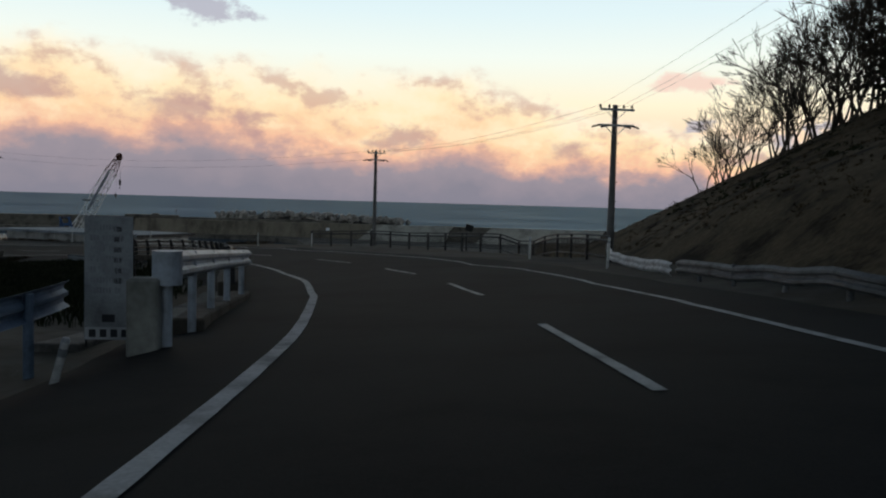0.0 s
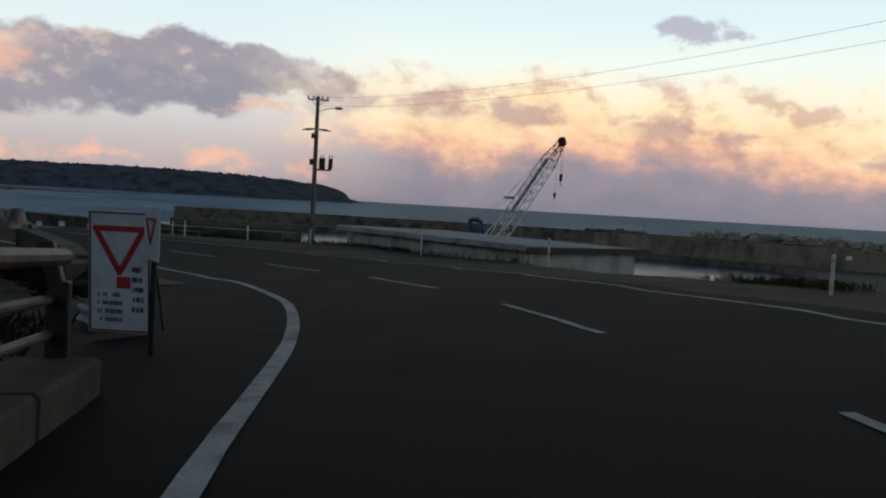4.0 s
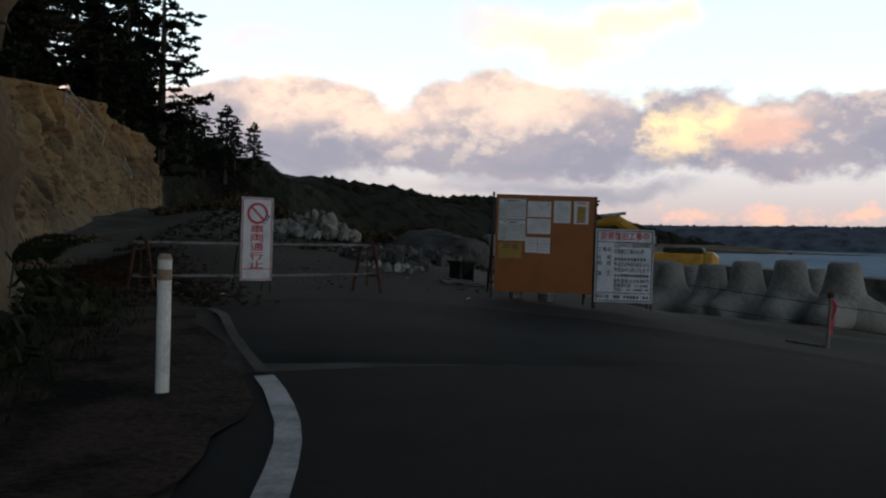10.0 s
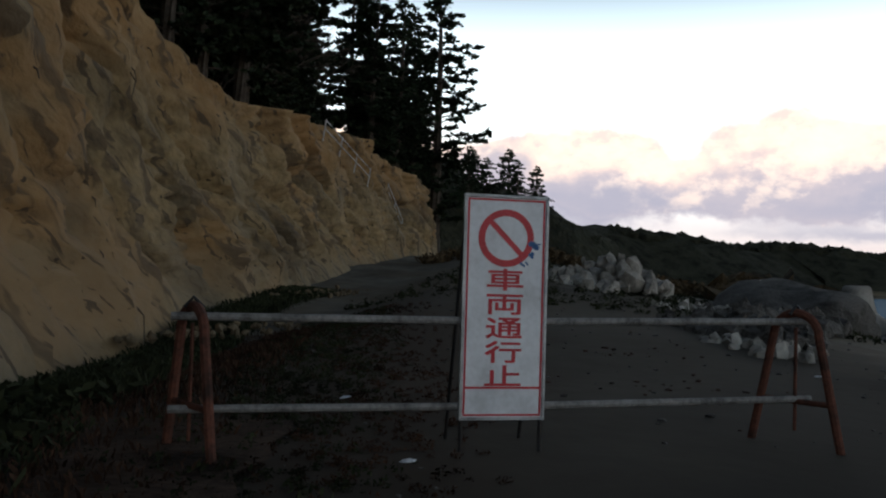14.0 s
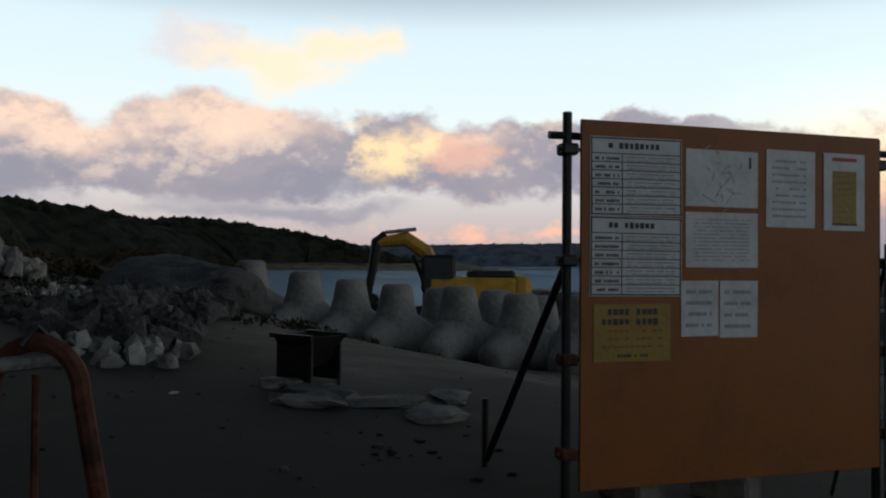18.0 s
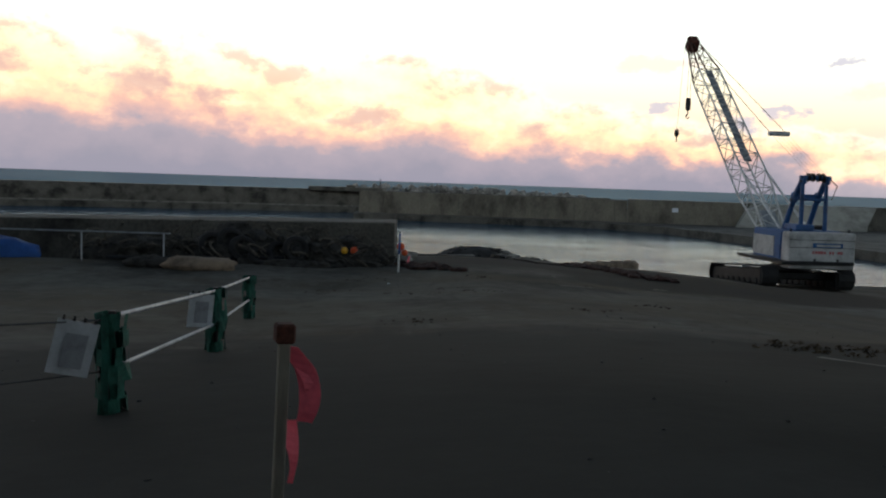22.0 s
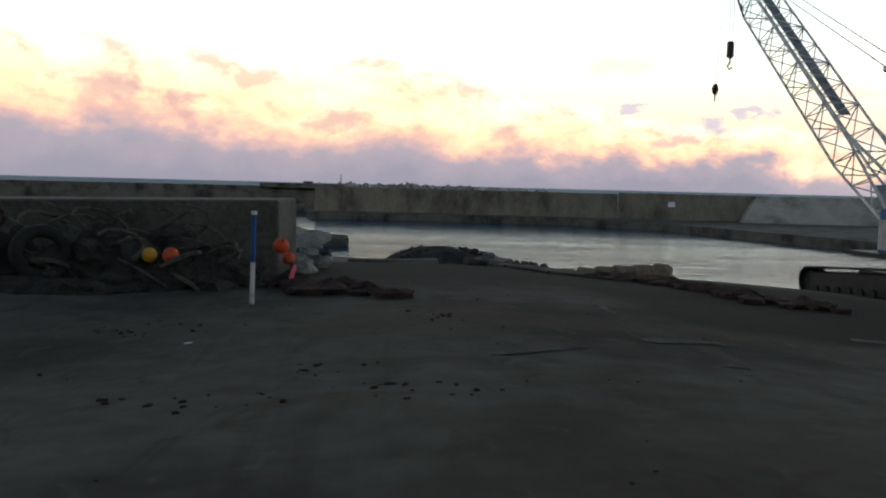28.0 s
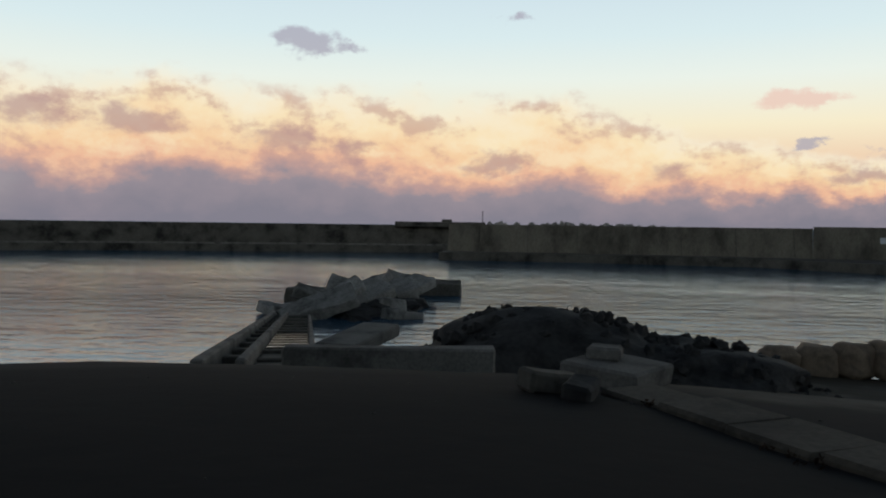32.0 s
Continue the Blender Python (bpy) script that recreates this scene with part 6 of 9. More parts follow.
            part("north_mark", boxbm((0.012, 0.06, 0.002), pose(sw / 2 - 0.05, sh / 2 - 0.06, 0.003)), BLACK_INK, p)
        elif seed == 9:
            part("yellow_panel", boxbm((sw * 0.58, sh * 0.68, 0.002), pose(0, -0.03, 0.003)), YELLOW_PAPER, p)
            bars(p, pose(0, -0.03, 0.0045), sw * 0.5, sh * 0.6, 8, TIMBER, 77, fill=0.3)
            part("red_heading", boxbm((sw * 0.6, 0.02, 0.002), pose(0, sh * 0.42, 0.003)), RED_INK, p)
            part("black_rule", boxbm((sw * 0.6, 0.012, 0.002), pose(0, -sh * 0.42, 0.003)), BLACK_INK, p)
        elif seed == 10:
            bars(p, pose(0, sh * 0.28, 0.003), sw * 0.82, 0.10, 2, BLACK_INK, 66, fill=0.72)
            bars(p, pose(0, -0.03, 0.003), sw * 0.8, 0.12, 3, ORANGE, 67, fill=0.3)
            bars(p, pose(0, -sh * 0.4, 0.003), sw * 0.4, 0.03, 1, BLACK_INK, 68, fill=0.6)
        else:
            bars(p, pose(0, 0, 0.003), sw * 0.78, sh * 0.8, max(rows, 4), GREY_INK, seed * 9, fill=0.4)
    # blocks that weigh it down
    for k, x in enumerate((-0.5, 0.1)):
        q = m @ Vector((x, 0, -0.25))
        b = thing("weight_block", "rough pale concrete weight block behind the orange board", "concrete block", "weight blocks", pose(q.x, q.y, height(q.x, q.y), 0, 0, 20 * k))
        part("block", boxbm((0.35, 0.2, 0.16), pose(0, 0, 0.08), 0.02), KERB, b)


site_board()


def works_board():
    tl, tr_ = Vector((-72.43, 73.10, 2.69)), Vector((-72.215, 74.178, 2.69))
    w, h = 1.1, 1.4
    mid = (tl + tr_) / 2
    t = thing("works_board", "white disaster recovery works board with black writing and a red heading", "sign board", "", face((mid.x, mid.y, 2.69 - h / 2), tr_ - tl))
    part("panel", boxbm((w, h, 0.014), None, 0.003), WHITE_SIGN, t)
    for sx, sy, x, y in ((w, 0.018, 0, h / 2 - 0.009), (w, 0.018, 0, -h / 2 + 0.009), (0.018, h - 0.04, -w / 2 + 0.009, 0), (0.018, h - 0.04, w / 2 - 0.009, 0)):
        part("frame_bar", boxbm((sx, sy, 0.022), pose(x, y, 0.003), 0.003), GALV, t)
    for sx, sy, x, y in ((w - 0.06, 0.016, 0, h / 2 - 0.04), (w - 0.06, 0.016, 0, -h / 2 + 0.04), (0.016, h - 0.1, -w / 2 + 0.038, 0), (0.016, h - 0.1, w / 2 - 0.038, 0), (w - 0.09, 0.014, 0, h / 2 - 0.25), (w - 0.09, 0.014, 0, -h / 2 + 0.185)):
        part("rule", boxbm((sx, sy, 0.003), pose(x, y, 0.0085)), BLACK_INK, t)
    lettering("災害復旧工事中", 0.16, RED_INK, t, pose(0.0, h / 2 - 0.145, 0.009), "heading", 0.003, 0.90, 0.015)
    left, right = -0.375, 0.145

    def line(text, y, x, size, width):
        lettering(text, size, BLACK_INK, t, pose(x, y, 0.009), "text_line", 0.002, width, 0.013)

    line("工事名", 0.300, left, 0.095, 0.25)
    line("23災24号玉川漁港漁港施設", 0.392, right, 0.095, 0.68)
    line("災害復旧工事ほか5件", 0.268, right - 0.06, 0.095, 0.56)
    line("区　間", 0.150, left, 0.095, 0.25)
    bars(t, pose(right, 0.128, 0.009), 0.67, 0.075, 1, BLACK_INK, 21, fill=0.85)
    line("期　間", 0.040, left, 0.095, 0.25)
    line("平成23年9月30日から", 0.024, right, 0.095, 0.67)
    line("平成24年3月23日まで", -0.082, right, 0.095, 0.67)
    line("施　工", -0.150, left, 0.095, 0.25)
    bars(t, pose(right, -0.182, 0.009), 0.67, 0.075, 1, BLACK_INK, 22, fill=0.85)
    line("請負金額 43,500,000円", -0.285, right, 0.085, 0.66)
    line("現場責任者", -0.372, right - 0.17, 0.085, 0.33)
    bars(t, pose(right + 0.2, -0.372, 0.009), 0.27, 0.065, 1, BLACK_INK, 23, fill=0.85)
    line("TEL", -0.448, right - 0.26, 0.08, 0.16)
    bars(t, pose(right + 0.12, -0.448, 0.009), 0.42, 0.055, 1, BLACK_INK, 24, fill=0.85)
    line("発注者", -0.59, left - 0.01, 0.085, 0.24)
    bars(t, pose(right, -0.59, 0.009), 0.66, 0.075, 1, BLACK_INK, 25, fill=0.85)
    leg_frame(t, w, h, 0.14)
    for y in (0.42,):
        part("clamp", tubebm((w / 2, y, -0.03), (w / 2 + 0.06, y, -0.03), 0.022, n=8), STEEL_DARK, t)


works_board()


def taped_stake():
    x, y = -70.66, 76.79
    g = height(x, y)
    t = thing("survey_stake", "square timber stake with fluorescent red tape and a red top", "stake", "", pose(x, y, g - 0.05, 0, 1.5, 20))
    part("shaft", boxbm((0.05, 0.05, 0.95), pose(0, 0, 0.475), 0.004), TIMBER, t)
    part("painted_top", boxbm((0.088, 0.088, 0.09), pose(0, 0, 0.985), 0.01), RUST, t)
    rnd = random.Random(3)
    for k, (z0, ln) in enumerate(((0.93, 0.34), (0.90, 0.22), (0.58, 0.30))):
        bm = bmesh.new()
        pa, pb = [], []
        for j in range(9):
            u = j / 8
            ox = 0.03 + 0.10 * math.sin(u * 2.2) * (1 if k != 2 else 0.35)
            oy = 0.02 * math.sin(5 * u + k)
            wv = 0.032 + 0.018 * math.sin(3 * u + k)
            pa.append(bm.verts.new((ox - wv, oy, z0 - ln * u)))
            pb.append(bm.verts.new((ox + wv, oy + 0.015, z0 - ln * u - 0.01)))
        for j in range(8):
            bm.faces.new((pa[j], pb[j], pb[j + 1], pa[j + 1]))
        ob = part("tape", bm, RED_TAPE, t, m=pose(0, 0, 0, 0, 0, -25 + 12 * k))
        so = ob.modifiers.new("thick", "SOLIDIFY")
        so.thickness = 0.003
    p = thing("plank", "dark timber plank lying beside the stake", "plank", "", pose(x - 0.45, y - 0.15, height(x - 0.45, y - 0.15) + 0.03, 0, 0, 18))
    part("board", boxbm((0.75, 0.16, 0.045), None, 0.008), CONCRETE_DARK, p)


taped_stake()


def net_fence():
    """Pipe rails on short posts wrapped in green netting, in a line down the yard."""
    t = thing("yard_barrier", "low barrier of grey pipes on posts wrapped in green netting", "barrier")
    posts = [(-72.58, 80.15), (-72.67, 84.37), (-73.2, 89.6)]
    tops = []
    rnd = random.Random(9)
    for x, y in posts:
        g = height(x, y)
        top = g + 0.88
        tops.append((x, y, g))
        part("post", tubebm((x, y, g - 0.1), (x, y, top), 0.035, n=8), STEEL_DARK, t)
        bm = bmesh.new()
        for k in range(4):
            n = 14
            r0 = 0.06 + 0.025 * k
            rings = []
            for j in range(7):
                zz_ = top - 0.02 - j * (top - g - 0.02) / 6
                rings.append([bm.verts.new((x + (r0 + 0.05 * noise.noise(Vector((k * 3 + q * 0.7, j * 0.6, y)))) * math.cos(6.283 * q / n), y + (r0 * 1.3 + 0.05 * noise.noise(Vector((q * 0.5, j * 0.8, k)))) * math.sin(6.283 * q / n), zz_)) for q in range(n)])
            for a, b in zip(rings[:-1], rings[1:]):
                for q in range(n):
                    if rnd.random() < 0.38:
                        bm.faces.new((a[q], a[(q + 1) % n], b[(q + 1) % n], b[q]))
        part("net_wrap", bm, GREEN_NET, t)
    pre = (-74.6, 76.0, height(-74.6, 76.0))
    allp = [pre, *tops]
    for a, b in zip(allp[:-1], allp[1:]):
        for hgt, r in ((0.83, 0.022), (0.38, 0.02)) if a is not pre else ((0.80, 0.008), (0.36, 0.008)):
            part("pipe_rail", tubebm((a[0], a[1], a[2] + hgt), (b[0], b[1], b[2] + hgt), r, n=8), GALV if a is not pre else STEEL_DARK, t)
    for k, (x, y, dz) in enumerate(((-72.70, 79.75, 0.83), (-72.75, 83.95, 0.81))):
        g = height(x, y)
        s = thing("hung_notice", "small creased white notice tied to the pipe rail", "notice", "hung notices", pose(x, y, g + dz, -6, 12 if k == 0 else 4, 0) @ face((0, 0, -0.22), (0.8, 0.35, 0)))
        bm = bmesh.new()
        g2 = [[bm.verts.new((-0.16 + 0.08 * i, -0.22 + 0.11 * j, 0.02 * noise.noise(Vector((i, j, k))))) for i in range(5)] for j in range(5)]
        for i in range(4):
            for j in range(4):
                bm.faces.new((g2[j][i], g2[j][i + 1], g2[j + 1][i + 1], g2[j + 1][i]))
        ob = part("sheet", bm, PAPER, s)
        ob.modifiers.new("thick", "SOLIDIFY").thickness = 0.004
        part("printed_panel", boxbm((0.17, 0.28, 0.002), pose(0.01, -0.02, 0.018)), GREY_INK, s)
        for q in (-0.12, -0.04, 0.04, 0.12):
            part("tie", boxbm((0.02, 0.04, 0.006), pose(q, 0.235, 0.0)), STEEL_DARK, s)


net_fence()


def plain_stake(x, y, h, material, label, lean=0, r=0.022):
    t = thing("stake", label, "stake", "stakes", pose(x, y, height(x, y) - 0.1, lean, 0, 0))
    part("shaft", tubebm((0, 0, 0), (0, 0, h + 0.1), r, n=8), material, t)
    part("top", tubebm((0, 0, h + 0.1), (0, 0, h + 0.16), r * 1.3, n=8), RED_INK, t)
    return t


plain_stake(-61.77, 86.54, 0.75, RUST, "rusty stake standing in the weeds")
pl = thing("marker_pole", "blue and white painted marker pole stuck in the gravel", "pole", "", pose(-70.34, 100.8, height(-70.34, 100.8) - 0.1, 0, 1.0, 0))
part("white_part", tubebm((0, 0, 0), (0, 0, 0.72), 0.035, n=10), WHITE_POST, pl)
part("blue_part", tubebm((0, 0, 0.72), (0, 0, 1.42), 0.036, n=10), BLUE_SHEET, pl)
part("top", tubebm((0, 0, 1.42), (0, 0, 1.47), 0.045, n=10), WHITE_POST, pl)
small = thing("stake", "white stake with red tape at the road's end", "stake", "stakes", pose(-62.7, 73.3, height(-62.7, 73.3) - 0.05))
part("shaft", tubebm((0, 0, 0), (0, 0, 0.75), 0.025, n=8), WHITE_POST, small)
bm = bmesh.new()
lump(bm, (0.05, 0.04, 0.2), pose(0.02, 0, 0.62), 0.3, 2, 3)
part("tape", bm, RED_TAPE, small)
for x, y in ((-61.2, 73.8), (-59.6, 74.3), (-56.6, 74.24)):
    s = thing("hung_notice", "small white notice on a low frame at the roadside", "notice", "roadside notices", face((x, y, height(x, y) + 0.33), (0.35, 0.94, 0)))
    part("panel", boxbm((0.34, 0.30, 0.012), None, 0.003), WHITE_SIGN, s)
    bars(s, pose(0, 0, 0.0075), 0.24, 0.2, 4, GREY_INK, 31)
    for q in (-0.15, 0.15):
        part("leg", tubebm((q, -0.36, -0.01), (q, 0.15, -0.01), 0.012, n=6), STEEL_DARK, s)

# ---- tetrapods ----
def tetra_mesh():
    """A wave block with four tapered legs, standing on three."""
    bm = bmesh.new()
    dirs = [Vector((0, 0, 1))] + [Vector((math.cos(a) * 0.94, math.sin(a) * 0.94, -0.335)) for a in (0.4, 0.4 + 2.0944, 0.4 + 4.18879)]
    for d in dirs:
        q = d.to_track_quat("Z", "Y").to_matrix().to_4x4()
        prof = [(0.60, 0.0), (0.57, 0.30), (0.48, 0.62), (0.41, 1.0), (0.39, 1.10), (0.31, 1.16)]
        rings = []
        n = 14
        for r, z in prof:
            rings.append([bm.verts.new(q @ Vector((r * math.cos(6.28319 * k / n), r * math.sin(6.28319 * k / n), z))) for k in range(n)])
        for a, b in zip(rings[:-1], rings[1:]):
            for k in range(n):
                bm.faces.new((a[k], a[(k + 1) % n], b[(k + 1) % n], b[k]))
        bm.faces.new(rings[-1])
    bmesh.ops.translate(bm, vec=(0, 0, 0.66), verts=bm.verts[:])
    return mesh_of("tetrapod", bm, BLOCK, True)


tetra = tetra_mesh()
rnd = random.Random(11)
TETRA = [(-101.65, 76.67), (-99.15, 78.06), (-97.2, 79.15), (-95.4, 80.15), (-93.2, 81.4), (-91.2, 82.5), (-89.4, 83.5), (-88.0, 84.3), (-86.4, 85.2), (-84.6, 86.2), (-95.9, 82.05), (-93.9, 83.2), (-92.4, 84.0), (-90.0, 85.3), (-87.4, 86.7)]
for x, y in TETRA:
    s = rnd.uniform(1.30, 1.42)
    ob = new("tetrapod", tetra)
    ob.matrix_basis = Matrix.Translation((x, y, height(x, y) - 0.06)) @ Euler((0, 0, 0.55 + rnd.uniform(-0.25, 0.25))).to_matrix().to_4x4() @ Matrix.Scale(s, 4)
    tagged(ob, "pale weathered concrete tetrapod standing on three legs in a row", "tetrapod", "stored tetrapods")


# ---- excavator ----
def excavator():
    x, y = -103.9, 87.0
    g = -0.45
    t = thing("excavator", "yellow tracked excavator with its arm folded, behind the tetrapods", "excavator", "", pose(x, y, g, 0, 0, 242) @ Matrix.Scale(1.17, 4))
    for sy in (-1.2, 1.2):
        bm = bmesh.new()
        box(bm, (3.9, 0.55, 0.75), pose(0, sy, 0.4), 0.25)
        part("crawler_track", bm, TRACK, t)
    part("turntable", tubebm((0, 0, 0.6), (0, 0, 1.0), 0.9, n=20), TRACK, t)
    body = part("house", boxbm((3.4, 2.5, 0.95), pose(-0.6, 0, 1.55), 0.12), DIGGER_YELLOW, t)
    part("counterweight", boxbm((0.8, 2.5, 1.1), pose(-2.5, 0, 1.55), 0.25), DIGGER_YELLOW, t)
    part("engine_cover", boxbm((1.9, 2.0, 0.3), pose(-1.3, 0, 2.15), 0.08), STEEL_DARK, body)
    cab = part("cab_frame", boxbm((1.35, 0.95, 1.5), pose(0.75, 0.72, 2.15), 0.12), STEEL_DARK, t)
    glass = mat("dark_glass", (0.05, 0.06, 0.07), 0.12, var=0.05, bump=0)
    for m, s in ((pose(1.43, 0.72, 2.3), (0.02, 0.75, 0.9)), (pose(0.75, 1.205, 2.35), (1.0, 0.02, 0.8)), (pose(0.75, 0.235, 2.35), (1.0, 0.02, 0.8))):
        part("cab_window", boxbm(s, m), glass, cab)
    bm = bmesh.new()
    chain(bm, [(0.7, -0.3, 1.6), (1.3, -0.3, 3.0), (2.1, -0.3, 3.55), (3.3, -0.3, 3.4)], [0.26, 0.34, 0.30, 0.22], 8)
    part("boom", bm, DIGGER_YELLOW, t)
    part("boom_cylinder", tubebm((1.2, -0.3, 1.3), (1.8, -0.3, 2.9), 0.09, n=8), STEEL_DARK, t)
    bm = bmesh.new()
    chain(bm, [(2.95, -0.3, 3.75), (3.3, -0.3, 3.45), (3.65, -0.3, 1.3)], [0.16, 0.24, 0.15], 8)
    part("arm", bm, STEEL_DARK, t)
    bm = bmesh.new()
    lump(bm, (0.42, 0.5, 0.45), pose(3.5, -0.3, 0.9), 0.25, 2, 2)
    part("bucket", bm, STEEL_DARK, t)
    part("arm_cylinder", tubebm((1.7, -0.3, 3.95), (3.0, -0.3, 3.8), 0.08, n=8), GALV, t)


excavator()


# ---- crawler crane ----
def crane():
    x0, y0 = -51.0, 110.1
    g = height(-51.4, 111.2)
    t = thing("crawler_crane", "blue and white lattice boom crawler crane parked at the water's edge", "crane", "", pose(0, 0, 0))
    ax = Vector((-0.045, 0.999, 0))
    rt = Vector((0.999, 0.045, 0))
    O = Vector((x0, y0, 0))

    def P(a, r, z):
        return O + ax * a + rt * r + Vector((0, 0, z))

    turn = 2.6
    for k, r in enumerate((-2.35, 1.35)):
        tr = new("crawler_track")
        tr.parent = t
        c = P(3.0, r, 0)
        m0 = pose(c.x, c.y, -2.16 - 0.12 * k, 0, 4.6, 90 + turn)
        L, h, w = 5.95, 0.92, 0.78
        pts = []
        for q in range(48):
            u = q / 48 * (2 * (L - h) + math.pi * h)
            if u < L - h:
                pts.append((-(L - h) / 2 + u, 0.0, 0.0))
            elif u < L - h + math.pi * h / 2:
                a_ = (u - (L - h)) / (h / 2)
                pts.append(((L - h) / 2 + h / 2 * math.sin(a_), h / 2 - h / 2 * math.cos(a_), a_))
            elif u < 2 * (L - h) + math.pi * h / 2:
                pts.append(((L - h) / 2 - (u - (L - h) - math.pi * h / 2), h, math.pi))
            else:
                a_ = (u - 2 * (L - h) - math.pi * h / 2) / (h / 2)
                pts.append((-(L - h) / 2 - h / 2 * math.sin(a_), h / 2 + h / 2 * math.cos(a_), math.pi + a_))
        shoe = mesh_of("track_shoe", boxbm((0.30, w, 0.07), None, 0.012), TRACK)
        for px, pz, a_ in pts:
            ob = new("track_shoe", shoe)
            ob.parent = tr
            ob.matrix_basis = m0 @ Matrix.Translation((px, 0, pz + 0.03)) @ Euler((0, -a_, 0)).to_matrix().to_4x4()
        part("side_frame", boxbm((L - h, w * 0.7, h - 0.2), m0 @ pose(0, 0, h / 2), 0.05), STEEL_DARK, tr)
        for q in (-1, 1):
            part("end_wheel", tubebm(m0 @ Vector((q * (L - h) / 2, -w * 0.3, h / 2)), m0 @ Vector((q * (L - h) / 2, w * 0.3, h / 2)), h / 2 - 0.06, n=18), TRACK, tr)
        for q in range(8):
            xx = -2.1 + 0.6 * q
            part("roller", tubebm(m0 @ Vector((xx, -w * 0.42, 0.22)), m0 @ Vector((xx, w * 0.42, 0.22)), 0.14, n=10), TRACK, tr)
    cm = lambda a, r, z: pose(*P(a, r, z), 0, 0, turn)
    part("car_body", boxbm((3.0, 3.0, 0.4), cm(2.6, -0.4, g + 0.62), 0.08), STEEL_DARK, t)
    part("slew_ring", tubebm(P(2.4, -0.2, g + 0.8), P(2.4, -0.2, g + 1.02), 0.95, n=24), STEEL_DARK, t)
    part("deck", boxbm((3.5, 4.6, 0.16), cm(2.1, -0.25, -0.80), 0.02), STEEL_DARK, t)
    cw = part("counterweight", boxbm((3.2, 0.75, 1.7), cm(0.36, 0.0, -0.24), 0.06), CRANE_WHITE, t)
    for z in (-0.10, 0.25):
        part("seam", boxbm((3.18, 0.02, 0.025), cm(-0.02, 0.0, z)), STEEL_DARK, cw)
    part("name_plate", boxbm((1.45, 0.012, 0.22), cm(-0.022, 0.25, 0.0)), BLUE_PAINT, cw, "blue maker's plate")
    part("plate_letters", boxbm((1.15, 0.006, 0.10), cm(-0.033, 0.28, 0.0)), CRANE_WHITE, cw)
    bars(cw, pose(*P(-0.025, 0.25, -0.32), 90, 0, turn), 1.5, 0.17, 1, RED_INK, 41, "painted_words", 0.9)
    for r in (-0.35, 0.75):
        part("pin", tubebm(P(-0.06, r, -0.66), P(0.0, r, -0.66), 0.06, n=10), STEEL_DARK, cw)
    for r in (-1.4, 1.4):
        part("lifting_eye", tubebm(P(0.3, r, 0.6), P(0.3, r, 0.74), 0.05, n=8), STEEL_DARK, cw)
    house = part("machinery_house", boxbm((2.9, 2.9, 1.45), cm(2.2, -0.1, -0.08), 0.06), BLUE_PAINT, t)
    part("side_panel", boxbm((0.03, 2.1, 0.95), cm(2.55, -1.565, -0.16), 0.01), CRANE_WHITE, house, "white side door panel with stains")
    part("side_door", boxbm((0.03, 0.55, 1.2), cm(1.15, -1.565, -0.1), 0.01), BLUE_PAINT, house)
    part("roof_box", boxbm((0.9, 1.2, 0.3), cm(1.3, -0.5, 0.78), 0.05), BLUE_PAINT, house)
    part("roof_box", boxbm((1.3, 0.8, 0.22), cm(2.6, 0.6, 0.74), 0.05), STEEL_DARK, house)
    cab = part("cab", boxbm((1.0, 1.6, 1.5), cm(4.2, 1.2, 0.0), 0.08), BLUE_PAINT, t)
    glass = mat("dark_glass", (0.05, 0.06, 0.07), 0.12)
    part("window", boxbm((0.7, 0.02, 0.7), cm(5.01, 1.2, 0.25)), glass, cab)
    # gantry over the rear
    gt = new("gantry")
    gt.parent = t
    top = 3.05
    for r in (-0.58, 0.58):
        part("rear_leg", tubebm(P(0.95, r * 1.02, 0.55), P(1.05, r, top - 0.1), 0.105, 0.095, n=10), BLUE_PAINT, gt)
        part("front_leg", tubebm(P(2.5, r * 1.05, 0.6), P(1.75, r, top - 0.95), 0.135, 0.125, n=10), BLUE_PAINT, gt)
        part("upper_leg", tubebm(P(1.78, r, top - 1.0), P(1.10, r, top - 0.02), 0.15, 0.13, n=10), BLUE_PAINT, gt)
        part("knuckle", boxbm((0.20, 0.46, 0.50), cm(1.72, r, top - 0.86), 0.07), BLUE_PAINT, gt)
        part("pivot_pin", tubebm(P(1.78, r - 0.16, top - 1.0), P(1.78, r + 0.16, top - 1.0), 0.07, n=10), STEEL_DARK, gt)
        part("link", boxbm((0.18, 0.46, 0.36), cm(1.02, r, top - 0.05), 0.06), BLUE_PAINT, gt)
        part("bolt", tubebm(P(1.02, r - 0.14, top - 0.1), P(1.02, r + 0.14, top - 0.1), 0.05, n=8), STEEL_DARK, gt)
    part("head_beam", tubebm(P(1.02, -0.74, top + 0.06), P(1.02, 0.74, top + 0.06), 0.11, n=10), BLUE_PAINT, gt)
    part("cross_beam", boxbm((1.25, 0.16, 0.30), cm(1.70, 0.0, top - 0.86), 0.04), BLUE_PAINT, gt)
    part("cross_beam", tubebm(P(1.0, -0.58, top - 0.95), P(1.0, 0.58, top - 0.95), 0.07, n=8), BLUE_PAINT, gt)
    for r in (-0.36, -0.14, 0.14, 0.36):
        part("sheave", tubebm(P(1.0, r - 0.04, top + 0.08), P(1.0, r + 0.04, top + 0.08), 0.20, n=16), STEEL_DARK, gt)
    bm = bmesh.new()
    chain(bm, [P(1.0, 0.74, top), P(0.75, 0.95, top - 0.3), P(0.9, 0.80, top - 0.95)], 0.025, 6)
    part("hose", bm, STEEL_DARK, gt)
